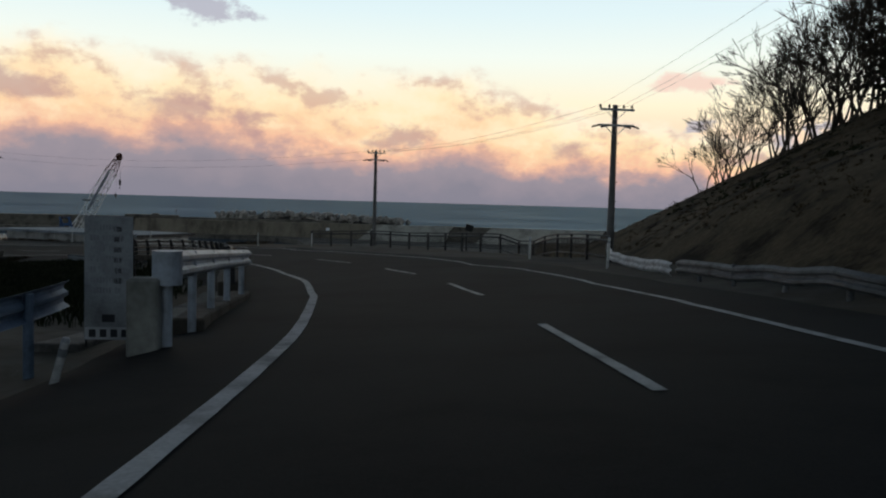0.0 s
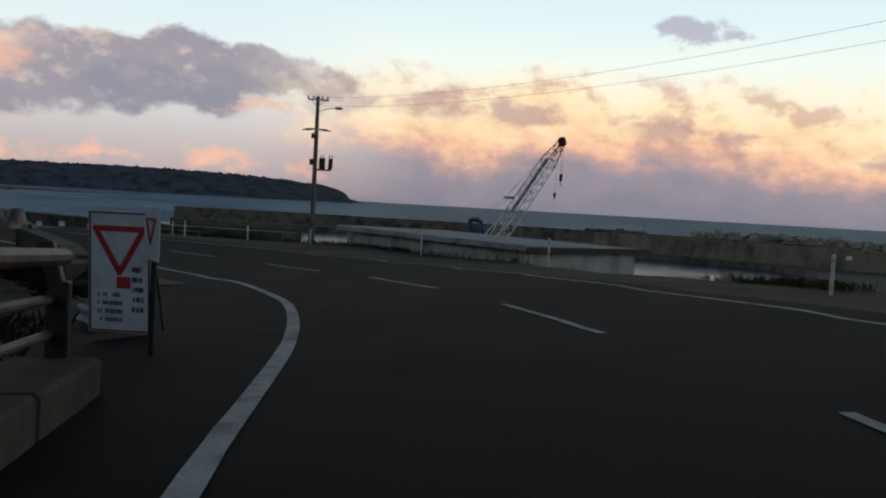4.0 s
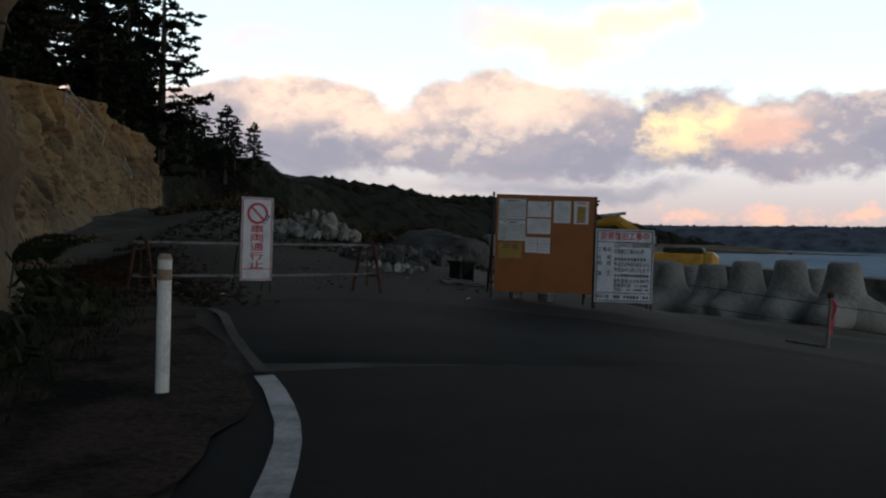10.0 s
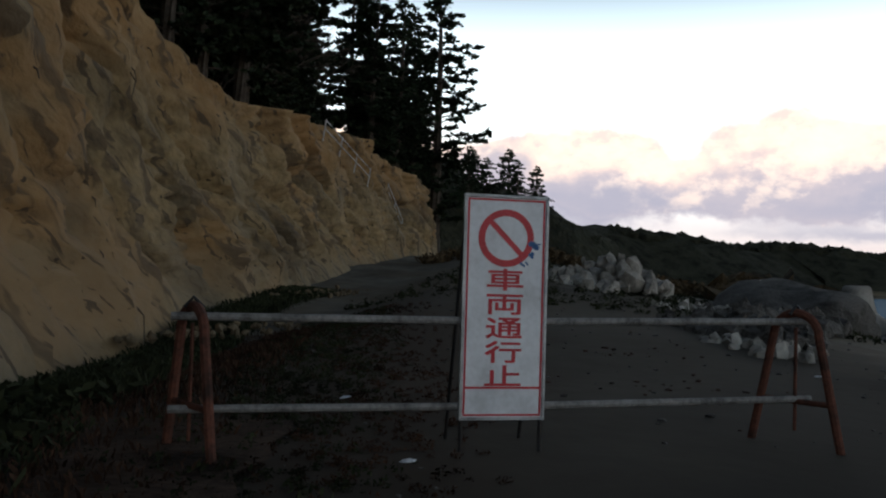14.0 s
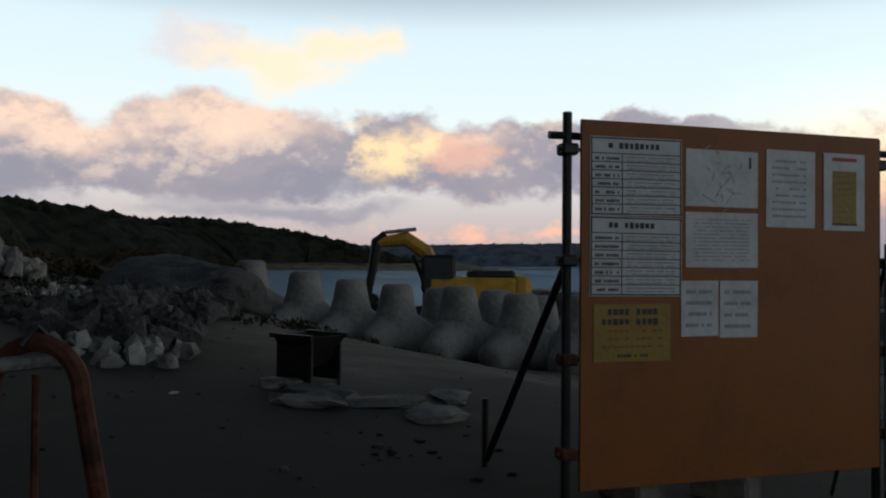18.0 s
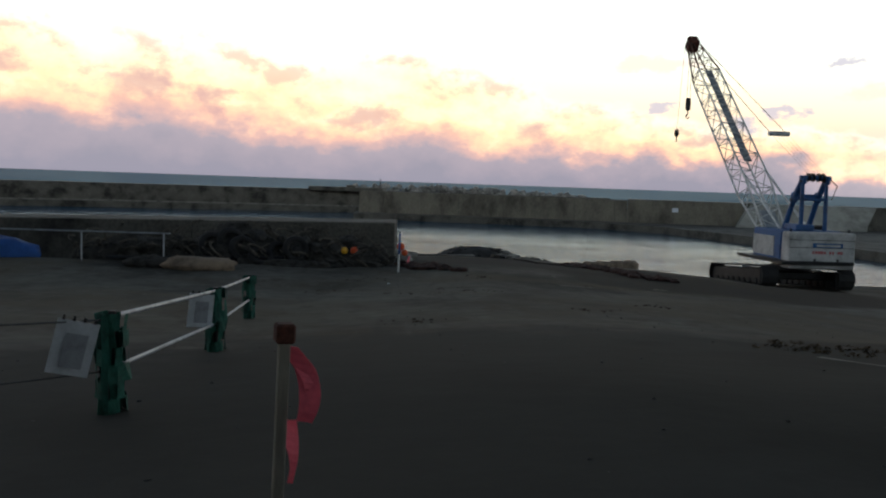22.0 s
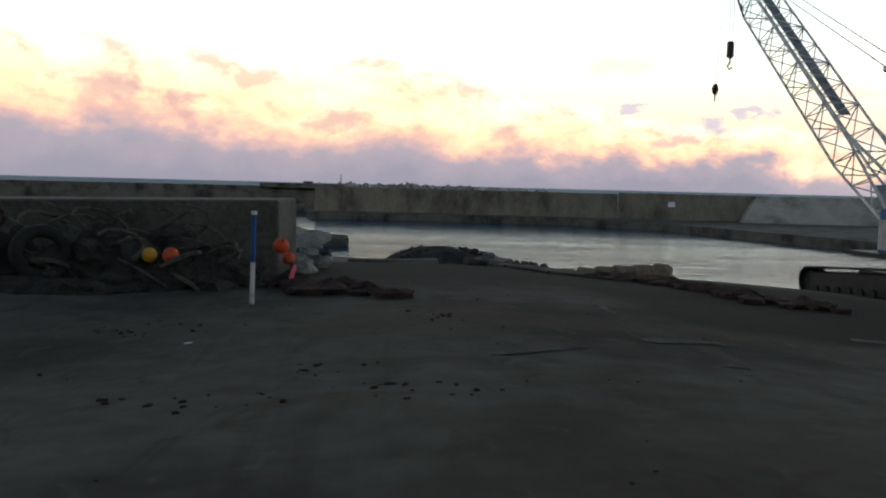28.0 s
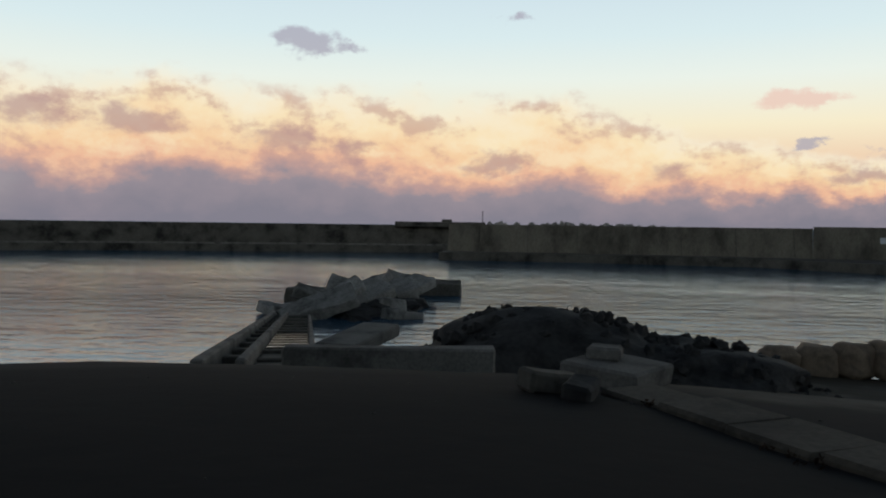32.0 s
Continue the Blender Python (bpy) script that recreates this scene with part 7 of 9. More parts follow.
    # lattice boom
    foot, tip = P(4.0, -0.1, -0.15), Vector((-51.0, 129.4, 12.1))
    d = tip - foot
    L = d.length
    u = d.normalized()
    side = rt.copy()
    up = side.cross(u).normalized()
    up = up if up.z > 0 else -up
    boom = new("lattice_boom")
    boom.parent = t

    def half(s):
        """Half width and half depth of the boom at a fraction of its length."""
        wv = np.interp(s, [0.0, 0.22, 0.80, 1.0], [0.55, 0.70, 0.68, 0.30])
        dv = np.interp(s, [0.0, 0.22, 0.80, 1.0], [0.10, 0.60, 0.60, 0.30])
        return float(wv), float(dv)

    def B(s, i, j):
        wv, dv = half(s)
        return foot + u * (L * s) + side * (wv * i) + up * (dv * j)

    for i in (-1, 1):
        for j in (-1, 1):
            for s0, s1 in ((0.0, 0.22), (0.22, 0.80), (0.80, 1.0)):
                part("chord", tubebm(B(s0, i, j), B(s1, i, j), 0.052, n=6), LIFTED_WHITE if s1 < 0.9 else RUST, boom)
    n = 25
    for k in range(n):
        s0, s1 = 0.04 + 0.95 * k / n, 0.04 + 0.95 * (k + 1) / n
        m_ = LIFTED_WHITE if s1 < 0.83 else RUST
        f = 1 if k % 2 else -1
        bm = bmesh.new()
        for j in (-1, 1):
            tube(bm, B(s0, -f, j), B(s1, f, j), 0.024, n=5)
        for i in (-1, 1):
            tube(bm, B(s0, i, -f), B(s1, i, f), 0.024, n=5)
        part("lacing", bm, m_, boom)
        if k % 4 == 0:
            bm = bmesh.new()
            for a, b in (((-1, -1), (1, -1)), ((1, -1), (1, 1)), ((1, 1), (-1, 1)), ((-1, 1), (-1, -1))):
                tube(bm, B(s0, *a), B(s0, *b), 0.03, n=5)
            part("frame", bm, m_, boom)
    part("walkway", boxbm((0.45, 0.03, 9.6), Matrix.Translation(foot + u * (L * 0.56) + up * 0.45) @ u.to_track_quat("Z", "Y").to_matrix().to_4x4(), 0.0), GALV, boom)
    part("foot_plate", boxbm((0.8, 0.06, 1.5), Matrix.Translation(foot + u * 1.5 + up * 0.2) @ u.to_track_quat("Z", "Y").to_matrix().to_4x4(), 0.0), GALV, boom)
    head = part("boom_head", boxbm((0.75, 0.95, 0.8), Matrix.Translation(tip + u * 0.25) @ u.to_track_quat("Z", "Y").to_matrix().to_4x4(), 0.12), RUST, boom)
    for q in (-0.2, 0.0, 0.2):
        part("sheave", tubebm(tip + u * 0.45 + side * (q - 0.05) - up * 0.3, tip + u * 0.45 + side * (q + 0.05) - up * 0.3, 0.32, n=14), STEEL_DARK, boom)
    # pendants and bridle
    brid = Vector((-50.45, 116.6, 5.5))
    rig = new("rigging")
    rig.parent = t
    for r in (-0.45, 0.45):
        part("pendant_rope", tubebm(brid + rt * r, tip + up * 0.35 + rt * r * 0.6, 0.018, n=5), STEEL_DARK, rig)
        part("back_stop", tubebm(P(2.6, r * 1.6, 0.6), B(0.26, 1 if r > 0 else -1, 1), 0.06, n=8), LIFTED_WHITE, rig)
    bm = bmesh.new()
    box(bm, (1.15, 0.32, 0.24), pose(*brid, 0, 0, turn), 0.06)
    part("bridle_block", bm, GALV, rig)
    for q in range(5):
        r = -0.5 + q / 4
        part("luffing_rope", tubebm(brid + rt * r * 0.9, P(1.0, r * 0.8, top + 0.26), 0.007, n=4), STEEL_DARK, rig)
    # hooks
    hk = new("main_hook")
    hk.parent = t
    hp = Vector((-50.98, 129.85, 8.25))
    for q in (-0.1, 0.1):
        part("hoist_rope", tubebm((hp.x + q, hp.y, hp.z + 0.3), (hp.x + q, hp.y, tip.z), 0.014, n=4), STEEL_DARK, hk)
    part("hook_block", boxbm((0.34, 0.26, 0.85), pose(*hp, 0, 0, 0), 0.08), STEEL_DARK, hk)
    bm = bmesh.new()
    chain(bm, [hp - Vector((0, 0, 0.4)), hp - Vector((0, 0, 0.65)), hp - Vector((0.12, 0, 0.85)), hp - Vector((0.02, 0, 0.98)), hp - Vector((-0.12, 0, 0.88))], 0.05, 6)
    part("hook", bm, STEEL_DARK, hk)
    hp2 = Vector((-51.65, 129.9, 6.25))
    hk2 = new("auxiliary_hook")
    hk2.parent = t
    part("hoist_rope", tubebm((hp2.x, hp2.y, hp2.z + 0.2), (hp2.x + 0.25, hp2.y, tip.z + 0.3), 0.012, n=4), STEEL_DARK, hk2)
    bm = bmesh.new()
    lump(bm, (0.17, 0.17, 0.3), pose(*hp2), 0.05, 2)
    part("headache_ball", bm, STEEL_DARK, hk2, smooth=True)
    part("hook", tubebm(hp2 - Vector((0, 0, 0.28)), hp2 - Vector((0, 0, 0.62)), 0.05, 0.025, n=6), STEEL_DARK, hk2)


crane()


# ---- quay wall and the gear along it ----
def quay():
    t = thing("quay_wall", "low dark concrete quay wall along the basin", "quay wall", kind="structure")
    x = -70.45
    k = 0
    while x > -150:
        ln = 8.0
        y = 107.3 - 0.02 * (x + 70)
        part("bay", boxbm((ln - 0.03, 3.0, 8.0), pose(x - ln / 2, y, 0.62 + 0.0185 * (max(x - ln / 2, -88.0) + 73) - 4.0, 0, -1.06 if x - ln / 2 > -88.0 else 0.0, -1.1), 0.04), CONCRETE_DARK, t)
        x -= ln
        k += 1


quay()


def heap(name, x, y, r, h, material, label, category, seed, n=26, size=0.35, group=""):
    """A heap of lumps, one mesh."""
    rnd = random.Random(seed)
    bm = bmesh.new()
    for k in range(n):
        a, q = rnd.uniform(0, 6.283), math.sqrt(rnd.random())
        px, py = r[0] * q * math.cos(a), r[1] * q * math.sin(a)
        pz = h * (1 - q * q) * rnd.uniform(0.5, 1.0)
        s = size * rnd.uniform(0.6, 1.4)
        lump(bm, (s * rnd.uniform(0.8, 1.5), s * rnd.uniform(0.8, 1.3), s * rnd.uniform(0.5, 0.9)), Matrix.Translation((px, py, pz)) @ Euler((rnd.uniform(-0.4, 0.4), rnd.uniform(-0.4, 0.4), rnd.uniform(0, 6))).to_matrix().to_4x4(), 0.5, 2, rnd.uniform(0, 50))
    lump(bm, (r[0] * 0.95, r[1] * 0.95, h * 0.85), Matrix.Identity(4), 0.3, 3, seed)
    ob = new(name, mesh_of(name, bm, material))
    ob.matrix_basis = Matrix.Translation((x, y, height(x, y) - 0.05))
    return tagged(ob, label, category, group, "stuff")


def gear():
    heap("fishing_gear", -76.3, 103.4, (2.0, 1.1), 1.3, OLD_NET, "dark tangled heap of nets and rubber gear against the quay wall", "net heap", 1, 34, 0.3)
    heap("fishing_gear", -72.9, 103.5, (2.4, 1.2), 1.0, OLD_NET, "low heap of wet dark nets against the quay wall", "net heap", 2, 30, 0.28)
    heap("fishing_gear", -79.8, 103.3, (2.2, 1.0), 1.0, OLD_NET, "heap of old nets against the quay wall", "net heap", 3, 28, 0.3)
    heap("net_pile", -73.8, 102.2, (1.7, 0.6), 0.28, OLD_NET, "flat pile of grey net lying on the gravel", "net heap", 4, 26, 0.14)
    rnd = random.Random(52)
    bm = bmesh.new()
    for k in range(150):
        x, y = rnd.uniform(-81.5, -70.9), rnd.uniform(102.4, 104.2)
        z = height(x, y) + rnd.uniform(0.1, 0.75 if y < 103 else 1.25)
        R0, a0, tl = rnd.uniform(0.15, 0.55), rnd.uniform(0, 6.28), rnd.uniform(-1.2, 1.2)
        pts = [Vector((x + R0 * math.cos(a0 + 0.55 * q), y + R0 * math.sin(a0 + 0.55 * q) * 0.7, z + R0 * 0.6 * math.sin(tl + 0.55 * q) - 0.02 * q)) for q in range(rnd.randint(5, 10))]
        chain(bm, pts, rnd.uniform(0.015, 0.045), 5)
    tagged(new("rope_tangle", mesh_of("rope_tangle", bm, NET_ROPE)), "tangled grey-brown rope loops over the net heaps", "rope", "", "stuff")
    for x, y, z, tilt in ((-75.9, 102.55, 0.5, 70), (-76.4, 102.9, 0.75, 80), (-74.6, 102.9, 0.35, 60), (-74.0, 102.5, 0.55, 75), (-77.0, 102.7, 0.6, 65), (-75.2, 102.4, 0.25, 30)):
        bm = bmesh.new()
        n, m = 22, 8
        R0, r0 = 0.38, 0.11
        vs = [[bm.verts.new(((R0 + r0 * math.cos(6.283 * j / m)) * math.cos(6.283 * i / n), (R0 + r0 * math.cos(6.283 * j / m)) * math.sin(6.283 * i / n), r0 * math.sin(6.283 * j / m))) for j in range(m)] for i in range(n)]
        for i in range(n):
            for j in range(m):
                bm.faces.new((vs[i][j], vs[(i + 1) % n][j], vs[(i + 1) % n][(j + 1) % m], vs[i][(j + 1) % m]))
        ob = new("rubber_tyre", mesh_of("rubber_tyre", bm, TRACK, True))
        ob.matrix_basis = pose(x, y, height(x, y) + z, tilt, 0, 25)
        tagged(ob, "old black rubber ring lying on the net heap", "tyre", "rubber rings")
    for x, y, z, r, m, lb in ((-72.3, 102.6, 0.55, 0.13, BUOY_YELLOW, "round yellow fishing float on the nets"), (-71.95, 102.6, 0.55, 0.14, BUOY_ORANGE, "round orange fishing float on the nets"),
            (-70.3, 104.0, 0.68, 0.15, BUOY_ORANGE, "round orange fishing float by the quay's end"), (-70.15, 103.9, 0.46, 0.12, BUOY_ORANGE, "faded orange fishing float by the quay's end"),
            (-74.6, 103.2, 0.8, 0.2, OLD_NET, "grey round float on the net heap"), (-72.8, 103.3, 0.7, 0.15, RUBBLE, "pale round float on the net heap"), (-75.3, 102.9, 0.95, 0.19, GRAVEL, "grey round float on the net heap"), (-73.7, 102.8, 0.85, 0.17, GRAVEL, "grey round float on the net heap"), (-73.3, 103.2, 0.95, 0.15, OLD_NET, "dark round float on the net heap"), (-77.4, 102.8, 0.7, 0.2, GRAVEL, "grey round float on the net heap"), (-71.3, 103.1, 0.6, 0.14, OLD_NET, "dark round float on the net heap")):
        bm = bmesh.new()
        lump(bm, (r, r, r * 0.96), Matrix.Identity(4), 0.03, 3, x)
        tube(bm, (0, 0, r * 0.85), (0, 0, r * 1.2), r * 0.18, r * 0.1, 8)
        ob = new("float", mesh_of("float", bm, m, True))
        ob.matrix_basis = pose(x, y, height(x, y) + z, 40, 20, 0)
        tagged(ob, lb, "fishing float", "fishing floats")
    w = thing("plank", "short white plank lying on the gravel", "plank", "", pose(-69.6, 102.4, height(-69.6, 102.4) + 0.03, 0, 0, -30))
    part("board", boxbm((0.42, 0.13, 0.03), None, 0.006), WHITE_SIGN, w)
    w = thing("tape_scrap", "scrap of fluorescent red tape on the rope tangle", "tape", "", pose(-70.0, 103.2, height(-70.0, 103.2) + 0.25, 0, 20, 40))
    bm = bmesh.new()
    lump(bm, (0.05, 0.03, 0.16), Matrix.Identity(4), 0.4, 2, 5)
    part("strip", bm, RED_TAPE, w)
    t = thing("pipe", "long grey pipe lying along the gear", "pipe", "", pose(-77.0, 102.3, height(-77, 102.3) + 0.1, 0, 0, 4))
    part("tube", tubebm((-3.5, 0, 0), (2.6, 0, 0.12), 0.06, n=8), STEEL_DARK, t)
    for k, (x, y) in enumerate(((-70.1, 106.3), (-69.9, 107.9), (-70.4, 108.6))):
        rnd = random.Random(k)
        bm = bmesh.new()
        lump(bm, (0.34, 0.26, 0.2), Matrix.Identity(4), 0.5, 2, k * 3.0)
        ob = new("rubble_block", mesh_of("rubble_block", bm, RUBBLE))
        ob.matrix_basis = pose(x, y, height(x, y) + 0.12, rnd.uniform(-15, 15), rnd.uniform(-15, 15), rnd.uniform(0, 180))
        tagged(ob, "broken pale concrete lump at the quay's end", "rubble", "broken concrete")
    for pts, m, lb in (([(-70.2, 103.3), (-69.4, 102.6), (-68.5, 102.0)], ROPE_RED, "tangle of red-brown rope and seaweed on the gravel"), ([(-62.9, 108.3), (-62.0, 106.4), (-61.5, 105.0), (-61.1, 103.8), (-60.2, 102.6)], ROPE_RED, "long swathe of red-brown net and weed beside the crane")):
        bm = bmesh.new()
        rnd = random.Random(len(pts))
        for p in spline(pts, 0.22):
            for _ in range(2):
                x, y = p.x + rnd.gauss(0, 0.28), p.y + rnd.gauss(0, 0.28)
                s = rnd.uniform(0.12, 0.3)
                lump(bm, (s * 1.6, s, s * 0.5), pose(x, y, height(x, y) + 0.04, 0, 0, rnd.uniform(0, 180)), 0.6, 1, rnd.uniform(0, 60))
        tagged(new("net_swathe", mesh_of("net_swathe", bm, m)), lb, "net heap", "", "stuff")
    # far end of the yard: covered gear along the wall
    for x, y, s, m, lb in ((-84.5, 103.0, (1.3, 0.8, 0.7), BLUE_SHEET, "gear under a blue tarpaulin by the quay wall"), (-91.5, 102.5, (0.9, 0.6, 0.5), RUBBLE, "pale bundle by the quay wall"), (-76.9, 100.4, (1.2, 0.5, 0.28), SACK, "tan sheet over a low bundle on the gravel"), (-78.5, 100.7, (0.9, 0.4, 0.25), OLD_NET, "dark bundle on the gravel")):
        bm = bmesh.new()
        lump(bm, s, Matrix.Identity(4), 0.35, 3, x)
        ob = new("covered_bundle", mesh_of("covered_bundle", bm, m, True))
        ob.matrix_basis = pose(x, y, height(x, y) + s[2] * 0.4, 0, 0, 5)
        tagged(ob, lb, "bundle", "bundles by the quay")
    r = thing("drying_rail", "long pale rail on two posts before the quay wall", "rail", "", pose(-81.5, 102.0, height(-81.5, 102.0)))
    part("rail", tubebm((-3.2, 0, 1.0), (3.2, 0.1, 1.0), 0.03, n=6), GALV, r)
    for q in (-3.0, 0.2, 3.0):
        part("post", tubebm((q, 0, -0.1), (q, 0, 1.0), 0.03, n=6), GALV, r)


gear()


# ---- skip near the barricade ----
def skip():
    x, y = -77.4, 71.3
    t = thing("concrete_bucket", "small dark rusty hopper on legs standing on the gravel", "hopper", "", pose(x, y, height(x, y), 0, 0, 25) @ Matrix.Scale(0.56, 4))
    bm = bmesh.new()
    lo = [bm.verts.new(v) for v in ((-0.25, -0.2, 0.3), (0.25, -0.2, 0.3), (0.25, 0.2, 0.3), (-0.25, 0.2, 0.3))]
    hi = [bm.verts.new(v) for v in ((-0.5, -0.42, 0.85), (0.5, -0.42, 0.85), (0.5, 0.42, 0.85), (-0.5, 0.42, 0.85))]
    for k in range(4):
        bm.faces.new((lo[k], lo[(k + 1) % 4], hi[(k + 1) % 4], hi[k]))
    bm.faces.new(lo[::-1])
    ob = part("hopper", bm, STEEL_DARK, t)
    ob.modifiers.new("thick", "SOLIDIFY").thickness = 0.03
    for py, sx in ((-0.36, 0.86), (0.36, 0.86)):
        part("side_plate", boxbm((sx, 0.02, 0.62), pose(0, py, 0.36)), STEEL_DARK, t)
    part("rim", boxbm((1.08, 0.06, 0.08), pose(0, -0.43, 0.85)), STEEL_DARK, t)
    part("rim", boxbm((1.08, 0.06, 0.08), pose(0, 0.43, 0.85)), STEEL_DARK, t)
    for sx in (-0.42, 0.42):
        for sy in (-0.34, 0.34):
            part("leg", tubebm((sx, sy, -0.05), (sx, sy, 0.8), 0.04, n=6), STEEL_DARK, t)
    for k, (px, py) in enumerate(((-77.2, 70.95), (-76.3, 70.95), (-76.1, 71.6), (-75.5, 71.75), (-76.4, 72.4), (-76.75, 71.2))):
        bm = bmesh.new()
        lump(bm, (0.30 + 0.06 * (k % 3), 0.20 + 0.05 * (k % 2), 0.06), Matrix.Identity(4), 0.6, 2, k * 2.3)
        ob = new("stone_slab", mesh_of("stone_slab", bm, KERB))
        ob.matrix_basis = pose(px, py, height(px, py) + 0.02, 0, 0, 40 * k)
        tagged(ob, "pale flat stone on the gravel", "stone", "flat stones")


skip()


# ---- shed below the road ----
def shed():
    a, b = Vector((-29.0, 77.9)), Vector((-44.2, 83.6))
    d = (b - a)
    L = d.length
    base = min(height(a.x, a.y), height(b.x, b.y)) - 0.3
    m = pose(a.x, a.y, base, 0, 0, math.degrees(math.atan2(d.y, d.x)))
    t = thing("shed", "long low fishery shed with pale walls and blue-grey metal roof", "shed", "", m)
    eave = 2.5 - base
    D = -7.6
    bm = bmesh.new()
    box(bm, (L, 0.16, eave), pose(L / 2, 0.0, eave / 2), 0.01)
    part("wall", bm, SIDING, t)
    part("wall", boxbm((L, 0.16, eave + 0.1), pose(L / 2, D, eave / 2 + 0.05)), SIDING, t)
    for x in (0.0, L):
        part("wall", boxbm((0.16, -D - 0.18, eave + 0.05), pose(x, D / 2, eave / 2)), SIDING, t)
    part("floor_slab", boxbm((L, -D, 0.2), pose(L / 2, D / 2, 0.1)), KERB, t)
    roof = part("roof", boxbm((L + 1.0, -D + 1.1, 0.08), pose(L / 2, D / 2, eave + 0.16, 0.9, 0, 0)), ROOF_METAL, t)
    rib = mesh_of("roof_rib", boxbm((0.05, -D + 1.1, 0.06)), ROOF_METAL)
    n = 46
    for k in range(n + 1):
        ob = new("roof_rib", rib)
        ob.parent, ob.matrix_basis = t, pose(-0.45 + (L + 0.9) * k / n, D / 2, eave + 0.225, 0.9, 0, 0)
    part("fascia", boxbm((L + 1.0, 0.04, 0.22), pose(L / 2, 0.56, eave + 0.12)), ROOF_METAL, t)
    part("gable_board", boxbm((0.06, -D + 1.05, 0.26), pose(-0.53, D / 2, eave + 0.08)), STEEL_DARK, t)
    for k in range(9):
        part("wall_post", boxbm((0.12, 0.08, eave - 0.05), pose(0.6 + k * (L - 1.2) / 8, 0.125, eave / 2)), SIDING, t)
    part("vent", tubebm((L * 0.33, 0.06, 1.9), (L * 0.33, 0.2, 1.9), 0.18, n=12), STEEL_DARK, t)
    # bent pale steel fence below the shoulder
    f = thing("low_fence", "bent white horizontal rail fence below the shoulder", "fence")
    pts = spline([(-22.0, 73.6), (-27.0, 75.6), (-33.0, 78.2), (-39.0, 80.4), (-43.0, 82.2), (-48.0, 83.6)], 1.5)
    rnd = random.Random(2)
    for i, (p, q) in enumerate(zip(pts[:-1], pts[1:])):
        z = 1.15 + 0.1 * rnd.uniform(-1, 1)
        for k in range(4):
            part("rail", tubebm((p.x, p.y, z - 0.28 * k + 0.12 * rnd.uniform(-1, 1)), (q.x, q.y, z - 0.28 * k + 0.12 * rnd.uniform(-1, 1)), 0.03, n=6), WHITE_STEEL, f)
        part("post", tubebm((p.x, p.y, height(p.x, p.y) - 0.1), (p.x, p.y, 1.35), 0.04, n=6), WHITE_STEEL, f)


shed()


# ---- rocks, wrecked slabs and slipway at the shore ----
def rock_mound():
    rnd = random.Random(21)
    humps = ((-65.9, 121.9, -2.95, 2.9, 2.6, 1.48), (-63.3, 121.6, -3.05, 2.9, 2.2, 1.02))
    for k in range(280):
        x, y = rnd.uniform(-69.0, -60.2), rnd.uniform(119.4, 123.6)
        z = max(c + h * math.sqrt(max(0.0, 1 - ((x - a) / rx) ** 2 - ((y - b) / ry) ** 2)) for a, b, c, rx, ry, h in humps)
        s = rnd.uniform(0.05, 0.17)
        bm = bmesh.new()
        lump(bm, (s * 1.2, s, s * 0.8), Euler((rnd.uniform(0, 3), rnd.uniform(0, 3), 0)).to_matrix().to_4x4(), 0.5, 1, k * 1.7)
        ob = new("rock", mesh_of("rock", bm, ROCK))
        ob.matrix_basis = Matrix.Translation((x, y, z))
        tagged(ob, "dark wet rock in the heap on the shore", "rock", "shore rocks")
    bm = bmesh.new()
    for a, b, c, rx, ry, h in humps:
        lump(bm, (rx, ry, h), Matrix.Translation((a, b, c)), 0.16, 5, a)
    tagged(new("gravel_mound", mesh_of("gravel_mound", bm, ROCK)), "dark gravel mound sloping to the water", "gravel heap", "", "stuff")


rock_mound()


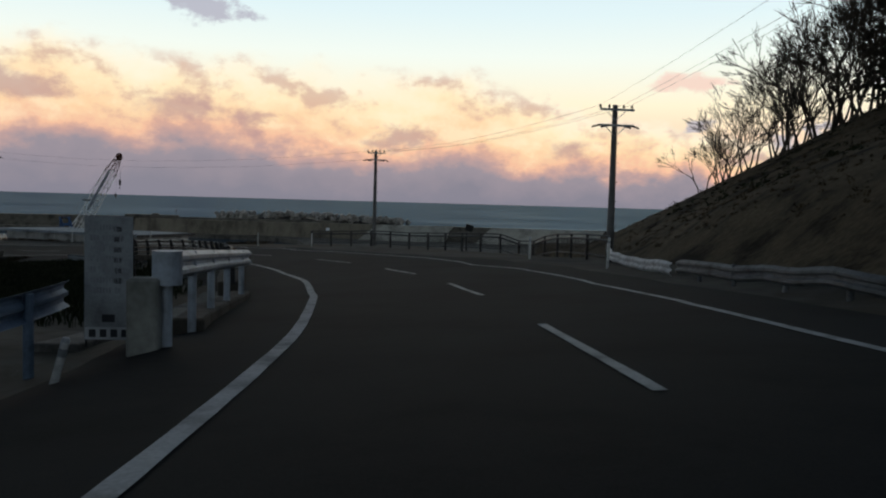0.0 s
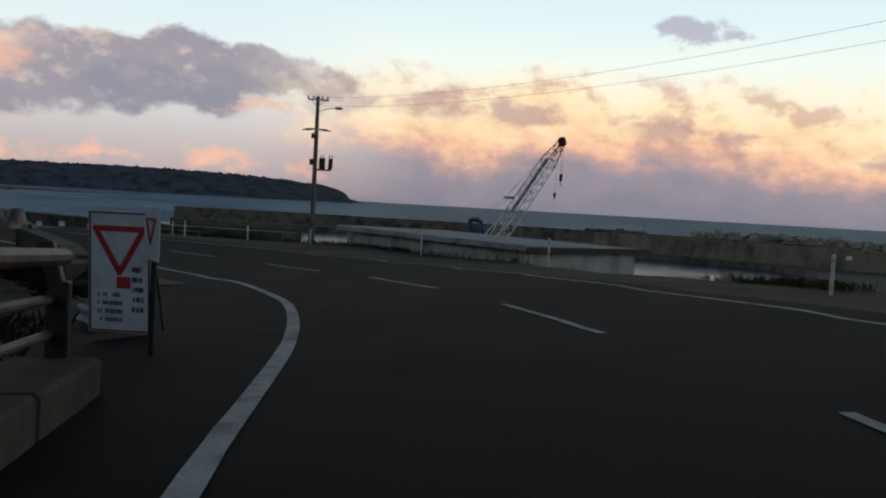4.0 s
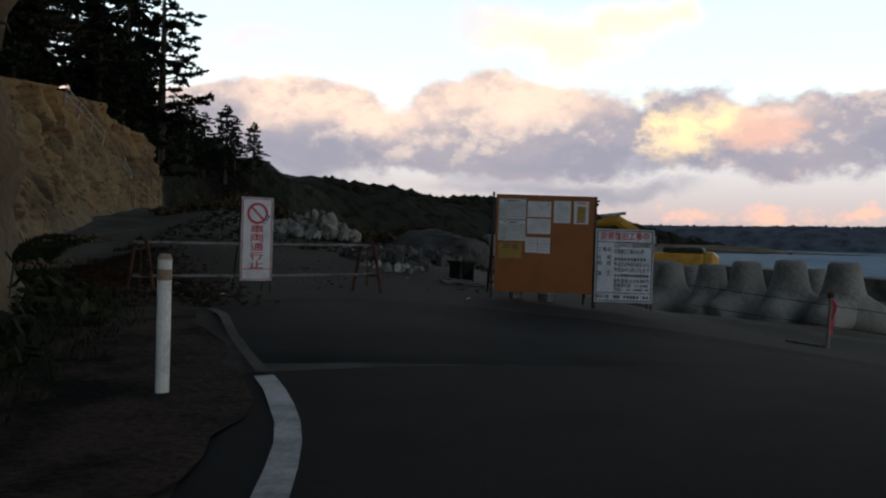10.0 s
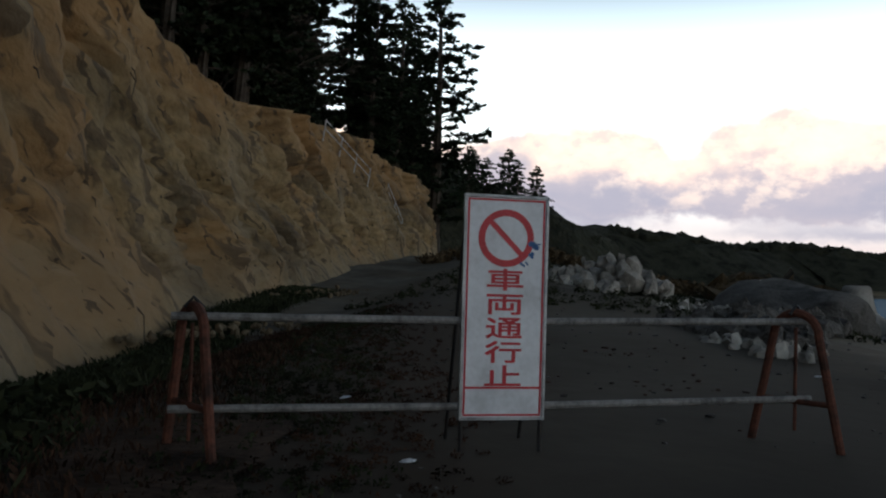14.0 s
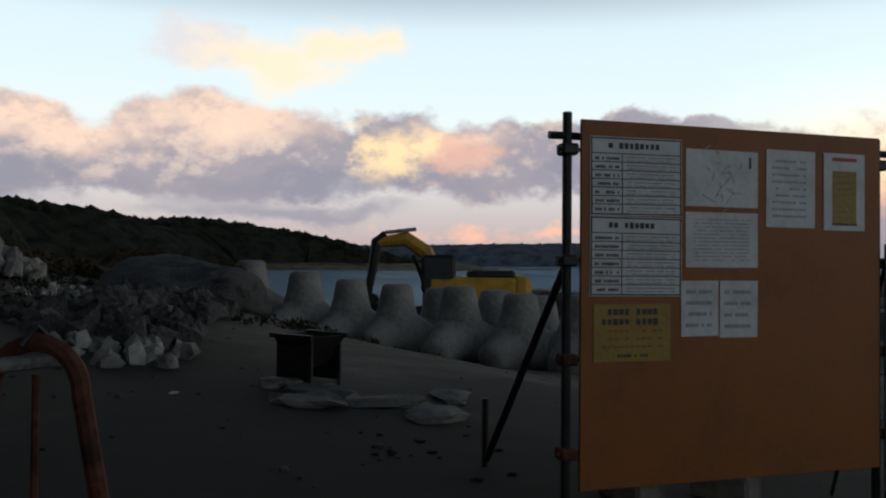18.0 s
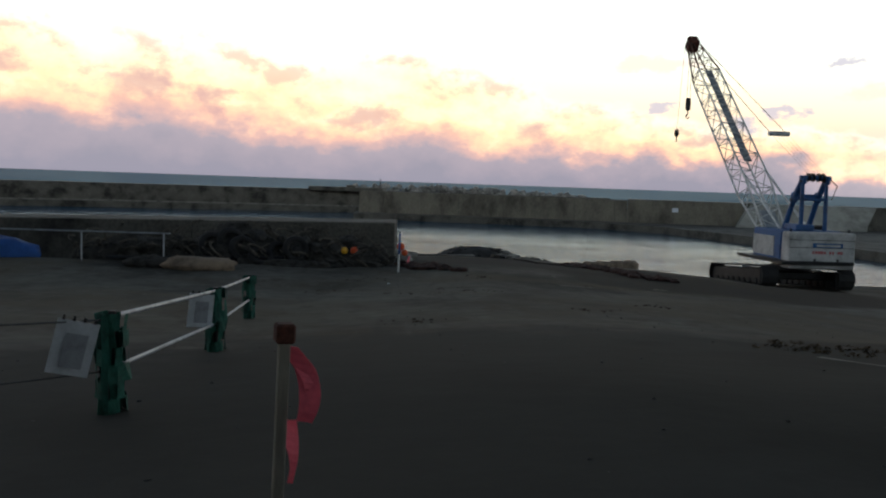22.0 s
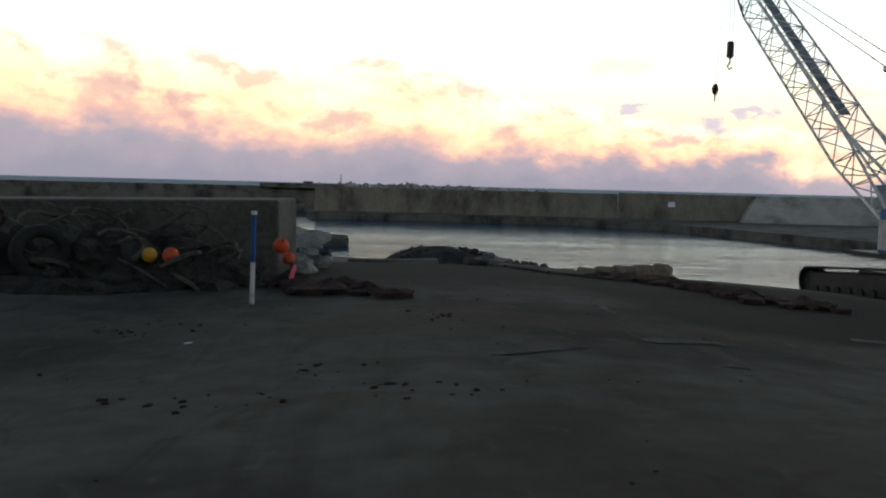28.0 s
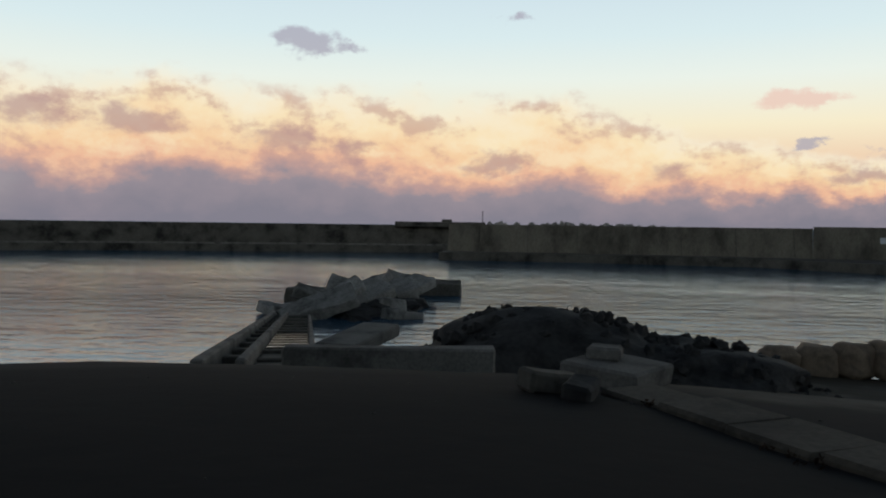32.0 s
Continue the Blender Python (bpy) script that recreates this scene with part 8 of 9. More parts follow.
def wreck():
    """Tumbled slabs of a broken pier."""
    rnd = random.Random(31)
    spots = [(-76.2, 140.5, 3.6, 1.8, 0.6, 14, -18, 20), (-75.4, 143.5, 4.2, 2.0, 0.6, 20, -22, 35), (-74.8, 147.0, 4.4, 2.2, 0.7, 18, -14, 15), (-74.0, 150.5, 3.8, 1.8, 0.6, 8, -20, 50), (-76.9, 146.0, 3.0, 1.6, 0.6, -10, 8, 10),
        (-73.0, 154.5, 4.0, 2.4, 1.4, 2, 3, 5), (-78.4, 147.9, 2.7, 2.2, 1.3, 0, 2, -8), (-78.4, 142.2, 2.4, 1.4, 0.5, 8, 5, 60), (-73.2, 143.0, 1.2, 1.0, 1.2, 0, 0, 10), (-72.4, 141.0, 1.6, 1.0, 0.5, 0, 8, 30), (-75.9, 142.0, 3.2, 1.1, 0.45, 28, -32, 25), (-75.0, 145.2, 3.4, 1.3, 0.4, -20, -30, 60), (-76.4, 148.2, 2.8, 1.4, 0.5, 34, 12, 5), (-74.2, 148.6, 2.6, 1.2, 0.5, 15, -40, 80), (-77.4, 143.8, 2.0, 1.0, 0.4, -25, 20, 30)]
    for k, (x, y, a, b, c, rx, ry, rz) in enumerate(spots):
        bm = bmesh.new()
        box(bm, (a, b, c), None, 0.06)
        bmesh.ops.subdivide_edges(bm, edges=bm.edges[:], cuts=2, use_grid_fill=True)
        for v in bm.verts:
            v.co += Vector((noise.noise(v.co * 1.1 + Vector((k, 0, 0))), noise.noise(v.co * 1.1 + Vector((0, k, 0))), noise.noise(v.co * 1.3 + Vector((0, 0, k))))) * 0.16
        ob = new("broken_slab", mesh_of("broken_slab", bm, RUBBLE if k < 5 or k > 6 else CONCRETE_DARK))
        ob.matrix_basis = pose(x, y, -3.55 if k < 5 else (-3.85 if k < 10 else -3.3), rx, ry, rz)
        tagged(ob, "tilted broken concrete slab of a wrecked pier in the water", "concrete slab", "wrecked pier slabs")
    heap("rubble", -74.6, 146.0, (2.4, 7.0), 0.9, ROCK, "dark rubble under the wrecked pier slabs", "rubble", 8, 40, 0.5).location.z = -4.2


wreck()


def slipway():
    t = thing("slipway", "broken concrete slipway with beams and wet treads", "slipway", kind="structure")
    # (offset to the right, half width) at the head and at the foot of each strip
    head, foot_ = Vector((-70.1, 114.6, -1.62)), Vector((-77.9, 141.4, -3.9))
    d = foot_ - head
    q = d.to_track_quat("X", "Z").to_matrix().to_4x4()
    s = Vector((d.y, -d.x, 0)).normalized() * -1
    mid = (head + foot_) / 2
    for o, w, up_ in ((0.03, 0.16, 0.10), (0.62, 0.20, 0.10), (-0.98, 0.12, -0.02)):
        part("beam", boxbm((d.length, w, 0.40), Matrix.Translation(mid + s * o + Vector((0, 0, up_ - 0.2))) @ q, 0.03), KERB, t)
    part("ramp", boxbm((d.length, 0.85, 0.3), Matrix.Translation(mid - s * 0.5 - Vector((0, 0, 0.24))) @ q, 0.03), CONCRETE_DARK, t)
    flat = Matrix.Rotation(math.atan2(d.y, d.x), 4, "Z")
    for k in range(30):
        p = head + d * (0.03 + k * 0.032)
        if 4 <= k <= 9:
            part("tread", boxbm((0.34, 0.80, 0.04), Matrix.Translation(p - s * 0.5 - Vector((0, 0, 0.07))) @ flat, 0.012), WET_SHEEN_STEP, t, "wet tread, mirrored sky in its pale colour")
            # dark bar added to draw the dark gap before each tread
            part("riser", boxbm((0.06, 0.80, 0.06), Matrix.Translation(p - s * 0.5 - d.normalized() * 0.22 - Vector((0, 0, 0.055))) @ flat, 0.01), CONCRETE_DARK, t)
        elif k % 2:
            part("tread", boxbm((0.35, 0.82, 0.06), Matrix.Translation(p - s * 0.5 - Vector((0, 0, 0.06))) @ q, 0.02), CONCRETE_DARK, t)
        if k % 2 == 0:
            part("tread", boxbm((0.42, 0.44, 0.12), Matrix.Translation(p + s * 0.32 - Vector((0, 0, 0.12))) @ q, 0.02), CONCRETE_DARK, t)
    pad = thing("concrete_pad", "square pale concrete pad beside the slipway", "concrete pad", "", pose(-70.2, 122.4, -2.32, 4, 0, -12))
    part("slab", boxbm((1.0, 2.6, 0.3), None, 0.04), KERB, pad)
    # low wall and blocks at the top of the shore
    for nm, size, m, mt, lb in (("low_wall", (2.9, 0.34, 0.62), pose(-68.05, 114.71, -1.62, 0, 0, 8), KERB, "low chipped concrete wall at the top of the shore"), ("concrete_block", (0.85, 0.95, 0.24), pose(-65.2, 112.25, -1.14, 0, 3, -30), KERB, "pale concrete block on the shore"),
            ("concrete_block", (0.34, 0.28, 0.15), pose(-65.32, 112.4, -0.95, 0, 2, -12), KERB, "small pale block lying on the larger one"),
            ("concrete_block", (0.55, 0.30, 0.2), pose(-65.9, 111.0, -1.02, 0, 8, 30), CONCRETE_DARK, "dark broken block on the ground"),
            ("concrete_block", (0.4, 0.25, 0.16), pose(-65.65, 110.6, -1.0, 6, -5, 70), ROCK, "dark broken block on the ground")):
        bm = bmesh.new()
        box(bm, size, None, 0.03)
        bmesh.ops.subdivide_edges(bm, edges=bm.edges[:], cuts=1, use_grid_fill=True)
        for v in bm.verts:
            v.co += Vector((noise.noise(v.co * 2.1 + Vector((size[0], 0, 0))), noise.noise(v.co * 2.3), noise.noise(v.co * 1.9 + Vector((0, 0, 5))))) * 0.03
        ob = new(nm, mesh_of(nm, bm, mt))
        ob.matrix_basis = m
        tagged(ob, lb, "concrete block", "shore blocks")
    # worn kerb wall along the edge of the yard
    line = spline([(-65.2, 111.2), (-64.65, 110.3), (-64.2, 109.5), (-63.75, 108.7), (-63.2, 107.95), (-62.4, 107.3), (-61.4, 106.8)], 0.8)
    k = thing("kerb", "worn brownish concrete kerb wall along the edge of the yard", "kerb", "kerbs", kind="structure")
    for i, (p, q) in enumerate(zip(line[:-1], line[1:])):
        d = q - p
        z = min(height(p.x, p.y), height(q.x, q.y))
        part("kerb_stone", boxbm((d.length + 0.02, 0.62 + 0.04 * (i % 3), 0.55), pose((p.x + q.x) / 2, (p.y + q.y) / 2, z - 0.19, 0, 0, math.degrees(math.atan2(d.y, d.x))), 0.03), WORN_STRIP, k)


slipway()


def bags():
    rnd = random.Random(6)
    a, b = Vector((-60.1, 124.9)), Vector((-55.9, 124.6))
    for k in range(6):
        p = a.lerp(b, k / 5)
        bm = bmesh.new()
        box(bm, (1.05, 0.95, 0.85), None, 0.18)
        bmesh.ops.subdivide_edges(bm, edges=bm.edges[:], cuts=3, use_grid_fill=True)
        for v in bm.verts:
            v.co += v.co.normalized() * 0.10 * noise.noise(v.co * 2.2 + Vector((k * 3.0, 0, 0))) + Vector((0, 0, -0.05 * abs(v.co.x)))
        ob = new("container_bag", mesh_of("container_bag", bm, SACK, True))
        ob.matrix_basis = pose(p.x, p.y, -2.95 + 0.06 * k, 0, 0, rnd.uniform(0, 90))
        tagged(ob, "faded tan woven container bag slumped at the water's edge", "bag", "container bags")


bags()


def boat(x, y, turn, L, label, cover=False):
    g = height(x, y)
    t = thing("boat", label, "boat", "beached boats", pose(x, y, max(g, SEA + 0.2), 0, 4, turn))
    bm = bmesh.new()
    secs = []
    for k in range(13):
        u = k / 12
        w = 0.95 * math.sin(min(1.0, (1 - u) * 2.2 + 0.02) * math.pi / 2) * (0.85 + 0.15 * min(1, u * 6))
        keel = 0.05 + 0.55 * max(0, u - 0.7) ** 1.5 * 3
        sheer = 0.72 + 0.5 * u ** 3
        x_ = (u - 0.5) * L
        secs.append([bm.verts.new(v) for v in ((x_, -w, sheer), (x_, -w * 0.8, 0.3 + keel * 0.5), (x_, 0, keel), (x_, w * 0.8, 0.3 + keel * 0.5), (x_, w, sheer), (x_, w * 0.86, sheer - 0.02), (x_, 0, sheer - 0.35), (x_, -w * 0.86, sheer - 0.02))])
    for a, b in zip(secs[:-1], secs[1:]):
        for j in range(8):
            bm.faces.new((a[j], a[(j + 1) % 8], b[(j + 1) % 8], b[j]))
    bm.faces.new(secs[0][::-1])
    bm.faces.new(secs[-1])
    part("hull", bm, WHITE_SIGN, t)
    part("antifouling", boxbm((L * 0.8, 1.3, 0.2), pose(-0.2, 0, 0.22), 0.08), BLUE_PAINT, t)
    part("outboard", boxbm((0.35, 0.35, 1.0), pose(-L / 2 - 0.15, 0, 0.75), 0.1), STEEL_DARK, t)
    part("thwart", boxbm((0.3, 1.6, 0.06), pose(-1.0, 0, 0.62)), TIMBER, t)
    if cover:
        bm = bmesh.new()
        lump(bm, (2.6, 0.85, 0.75), pose(0.2, 0, 0.75), 0.2, 3, 4)
        part("tarpaulin", bm, BLUE_SHEET, t, smooth=True)


boat(-32.6, 127.6, 10, 7.5, "white open boat with a blue bottom drawn up on the shore")
boat(-24.0, 129.4, 6, 7.5, "white open boat with an outboard drawn up on the shore")
boat(-29.8, 131.2, 8, 7.0, "boat under a blue tarpaulin on the shore", True)


# ---- things on and beyond the breakwaters ----
def far_rocks():
    rnd = random.Random(17)
    bm = bmesh.new()
    for k in range(420):
        u = rnd.random()
        x = -86 + 70 * u + rnd.gauss(0, 1.5)
        y = 320 + rnd.gauss(0, 2.5)
        z = -2.1 + rnd.uniform(0.0, 2.6) * float(np.interp(u, [0, 0.1, 0.6, 1.0], [0.7, 1.0, 0.9, 0.35]))
        s = rnd.uniform(0.5, 1.15)
        lump(bm, (s * 1.2, s, s), pose(x, y, z, rnd.uniform(0, 180), rnd.uniform(0, 180), 0), 0.5, 1, k * 0.7)
    tagged(new("armour_blocks", mesh_of("armour_blocks", bm, RUBBLE)), "jumble of pale concrete armour blocks behind the breakwater", "armour blocks", "", "stuff")
    bm = bmesh.new()
    lump(bm, (38, 8, 3.4), pose(-52, 321, -4.2, 0, 0, 0), 0.2, 4, 2)
    tagged(new("rubble_bank", mesh_of("rubble_bank", bm, ROCK)), "dark rubble bank under the armour blocks", "rubble bank", "", "stuff")
    t = thing("light_base", "low dark structure with a thin mast on the outer breakwater", "harbour structure", "", pose(-82.0, 232.0, -0.05, 0, 0, 6))
    part("block", boxbm((14.0, 4.0, 0.8), pose(0, 0, 0.4), 0.1), CONCRETE_DARK, t)
    part("block", boxbm((1.6, 1.6, 0.4), pose(1.0, 0, 1.0), 0.05), CONCRETE_DARK, t)
    part("mast", tubebm((6.6, 0, 0.7), (6.6, 0, 2.6), 0.07, n=6), STEEL_DARK, t)
    s = thing("white_patch", "small white painted panel on the breakwater wall", "panel", "", pose(-28.2, 200.75, -0.85, -15, 0, -5))
    part("panel", boxbm((0.95, 0.06, 0.7), None, 0.02), WHITE_SIGN, s)
    f = thing("beacon", "small dark beacon with a flag on a rock off the shore", "beacon", "", pose(2.85, 101.0, SEA - 1.0))
    part("pile", tubebm((0, 0, 0), (0, 0, 8.0), 0.12, n=8), STEEL_DARK, f)
    part("flag", boxbm((0.95, 0.03, 0.8), pose(0.3, 0, 8.5, 0, 15, 10)), STEEL_DARK, f)


far_rocks()

# ---- plants ----
def quads(name, vs, fs, material):
    me = bpy.data.meshes.new(name)
    me.from_pydata(vs, [], fs)
    me.update()
    me.materials.append(material)
    return me


def conifer_meshes(h, spread, seed, bare=0.2):
    """A trunk with drooping, broken whorls of branches, and needle sprays along them."""
    rnd = random.Random(seed)
    bm = bmesh.new()
    chain(bm, [(0, 0, -0.5), (0.05, 0, h * 0.3), (0.0, 0.06, h * 0.65), (0, 0, h)], [h * 0.017 + 0.06, h * 0.014 + 0.03, h * 0.008 + 0.02, 0.02], 7)
    vs, fs = [], []
    z = h * bare
    while z < h * 0.985:
        u = (z - h * bare) / (h * (1 - bare))
        reach = spread * (1 - u) ** 0.75 * rnd.uniform(0.55, 1.15) * (0.6 + 0.4 * min(1, u * 5)) + 0.12
        for k in range(rnd.randint(3, 5)):
            a = rnd.uniform(0, 6.283)
            ln = reach * rnd.uniform(0.5, 1.1)
            droop = rnd.uniform(-0.05, 0.35)
            pts = []
            for j in range(5):
                q = j / 4
                pts.append(Vector((math.cos(a) * ln * q, math.sin(a) * ln * q, z + ln * (0.18 * q - droop * q * q) )))
            if ln > 0.7:
                tube(bm, pts[0], pts[2], 0.02 + 0.012 * ln, 0.015, 4, False)
                tube(bm, pts[2], pts[4], 0.015, 0.006, 3, False)
            n = max(4, int(ln * 14))
            for _ in range(n):
                q = 0.2 + 0.8 * rnd.random() ** 0.8
                base = pts[0].lerp(pts[4], q)
                base.z = z + ln * (0.18 * q - droop * q * q)
                s = rnd.uniform(0.16, 0.36) * (0.7 + 0.3 * spread / 3)
                for _ in range(3):
                    d = Vector((rnd.gauss(0, 1) + math.cos(a), rnd.gauss(0, 1) + math.sin(a), rnd.gauss(0.1, 0.5))).normalized() * s
                    w = Vector((rnd.gauss(0, 1), rnd.gauss(0, 1), rnd.gauss(0, 0.6))).normalized() * s * 0.42
                    i = len(vs)
                    vs += [base, base + d * 0.5 + w, base + d, base + d * 0.5 - w]
                    fs.append((i, i + 1, i + 2, i + 3))
        z += rnd.uniform(0.22, 0.42) * (0.5 + h / 22)
    return mesh_of("trunk", bm, BARK), quads("crown", [tuple(v) for v in vs], fs, NEEDLES)


def plant_tree(meshes, m, label, category, group, names=("trunk", "crown")):
    t = thing("tree", label, category, group, m)
    for nm, me in zip(names, meshes):
        ob = new(nm, me)
        ob.parent = t
        if nm == "crown":
            ob["kind"] = "stuff"
    return t


CONIFERS = [conifer_meshes(17, 4.6, 3, 0.10), conifer_meshes(14, 4.4, 5, 0.16), conifer_meshes(12, 4.0, 9, 0.22), conifer_meshes(7, 2.6, 14, 0.12)]
rnd = random.Random(77)
plant_tree(CONIFERS[0], pose(-124.0, 54.3, height(-124.0, 54.3) + 0.5, 0, 0, 30) @ Matrix.Diagonal((1.35, 1.35, 1.15, 1)), "tall dark conifer with ragged drooping branches beyond the cliff", "conifer", "cliff conifers")
SPOTS = []
for row, (back, n) in enumerate(((1.5, 20), (5.0, 19), (9.5, 16), (15.0, 12))):
    for k in range(n):
        x = -128 + 58 * (k + 0.5) / n + rnd.uniform(-1.0, 1.0)
        brow_y = float(np.interp(x, [-128, -124, -103, -85, -73, -66], [50, 51, 53.0, 55.0, 57.8, 61]))
        SPOTS.append((x, brow_y - back + rnd.uniform(-1.2, 1.2), rnd.choice((0, 1, 1, 2)) if row else rnd.choice((1, 2, 2, 3))))
SPOTS += [(-112.5, 50.8, 0), (-115.5, 51.8, 1), (-117.5, 50.0, 0), (-119.5, 52.4, 0), (-121.5, 50.4, 1), (-122.5, 53.0, 0), (-126.0, 51.6, 0), (-129.0, 50.2, 0), (-109.5, 51.6, 1), (-106.0, 50.6, 0), (-114.0, 48.4, 0), (-125.0, 48.6, 0), (-104.0, 47.5, 0), (-110.0, 46.5, 0), (-117.0, 46.0, 0), (-100.0, 50.5, 0), (-95.0, 48.5, 0), (-121.0, 46.5, 0)]
def in_gap(x, y):
    """The stretch above the middle of the cliff where leafless trees stand instead of conifers."""
    return 0.348 < (67.7 - y) / (-66.0 - x) < 0.408 and x < -84


for x, y, k in [q for q in SPOTS if not in_gap(q[0], q[1])]:
    foot_z = max(height(x, y), 1.2 + float(np.interp(x, CLIFF_X, CLIFF_H)))
    plant_tree(CONIFERS[k], pose(x, y, foot_z - 0.3, rnd.uniform(-3, 3), rnd.uniform(-3, 3), rnd.uniform(0, 360)) @ Matrix.Scale(rnd.uniform(0.8, 1.05), 4), "dark conifer on the slope above the cliff", "conifer", "cliff conifers")
for x, y, s in ((-168.0, 57.0, 0.95), (-167.0, 53.6, 1.2), (-166.0, 51.0, 1.05), (-165.0, 55.0, 0.8), (-162.0, 50.0, 0.9), (-157.0, 50.5, 0.85)):
    plant_tree(CONIFERS[3], pose(x, y, max(height(x, y), 9.0 if x < -165 else 10.5), 0, 0, rnd.uniform(0, 360)) @ Matrix.Scale(s * 1.15, 4), "small dark pine on the brushy slope", "pine", "slope pines")


def bare_tree_meshes(h, seed, stems=3):
    """A leafless tree: stems that fork again and again into fine twigs."""
    rnd = random.Random(seed)
    big, twigs = bmesh.new(), ([], [])

    def grow(p, d, ln, r, level):
        q = p + d * ln * 0.5 + Vector((rnd.gauss(0, 1), rnd.gauss(0, 1), 0.2)) * ln * 0.07
        e = p + d * ln + Vector((rnd.gauss(0, 1), rnd.gauss(0, 1), 0.3)) * ln * 0.05
        if r > 0.012:
            chain(big, [p, q, e], [r, r * 0.85, r * 0.68], 5)
        else:
            w = Vector((-d.y, d.x, 0))
            w = (w.normalized() if w.length > 0.01 else Vector((1, 0, 0))) * max(r, 0.009)
            w2 = d.cross(w).normalized() * max(r, 0.009)
            vs, fs = twigs
            for ww in (w, w2):
                i = len(vs)
                vs += [p + ww, p - ww, q - ww * 0.8, q + ww * 0.8, e - ww * 0.5, e + ww * 0.5]
                fs += [(i, i + 1, i + 2, i + 3), (i + 3, i + 2, i + 4, i + 5)]
        if level <= 0:
            return
        for _ in range(rnd.choice((2, 3, 3)) if level > 1 else 3):
            a = Vector((rnd.gauss(0, 1), rnd.gauss(0, 1), rnd.gauss(0.15, 0.6))).normalized()
            nd = (d + a * rnd.uniform(0.45, 0.85) + Vector((0, 0, 0.12))).normalized()
            grow(q.lerp(e, rnd.uniform(0.2, 1.0)), nd, ln * rnd.uniform(0.62, 0.82), r * 0.58, level - 1)

    for k in range(stems):
        a = 6.283 * k / stems + rnd.uniform(-0.5, 0.5)
        grow(Vector((0.12 * math.cos(a), 0.12 * math.sin(a), -0.2)), Vector((0.32 * math.cos(a), 0.32 * math.sin(a), 1)).normalized(), h * 0.30, 0.022 + h * 0.006, 5)
    return mesh_of("trunk", big, BARK), quads("crown", [tuple(v) for v in twigs[0]], twigs[1], BARK)


BARE = [bare_tree_meshes(6.0, 4, 3), bare_tree_meshes(5.0, 8, 2), bare_tree_meshes(7.0, 12, 2)]
tall = random.Random(19)
for k in range(34):
    x = 16.4 + 0.52 * k + tall.uniform(-0.3, 0.3)
    y = 52.6 + tall.uniform(-2.0, 1.2)
    kind = (1, 0, 2)[k % 3]
    want = float(np.interp(x, [17, 20, 24, 28, 34], [5.2, 8.0, 11.0, 13.0, 14.0])) * tall.uniform(0.75, 1.15)
    plant_tree(BARE[kind], pose(x, y, height(x, y) - 0.15, tall.uniform(-6, 6), tall.uniform(-12, 2), tall.uniform(0, 360)) @ Matrix.Scale(want / (6.4, 5.4, 7.4)[kind], 4), "leafless many-stemmed tree on the cut slope", "bare tree", "bare trees on the slope", ("trunk", "crown"))
for x, y, k in ((29.0, 52.5, 1.0), (30.6, 53.0, 1.15), (26.9, 52.0, 0.8)):
    plant_tree(CONIFERS[3], pose(x, y, height(x, y) - 0.2, 0, 0, 50 * k) @ Matrix.Scale(k, 4), "dark pine among the bare trees", "pine", "bare trees on the slope")
for x, y, k, s in ((-97, 52.2, 0, 1.9), (-93.5, 53.0, 2, 1.6), (-104, 51.8, 2, 1.5), (-100, 52.6, 0, 1.5), (-102, 49.5, 2, 1.8), (-107, 50.2, 0, 1.8), (-95.0, 54.0, 1, 1.6), (-98.6, 53.2, 1, 1.9), (-110, 50.5, 2, 1.6), (-91.0, 54.4, 0, 1.3), (-86.5, 52.0, 1, 0.8)):
    plant_tree(BARE[k], pose(x, y - 2.0, max(height(x, y - 2.0), 1.0 + float(np.interp(x, CLIFF_X, CLIFF_H))), 0, 0, rnd.uniform(0, 360)) @ Matrix.Scale(s, 4), "leafless tree among the conifers above the cliff", "bare tree", "bare trees above the cliff", ("trunk", "crown"))


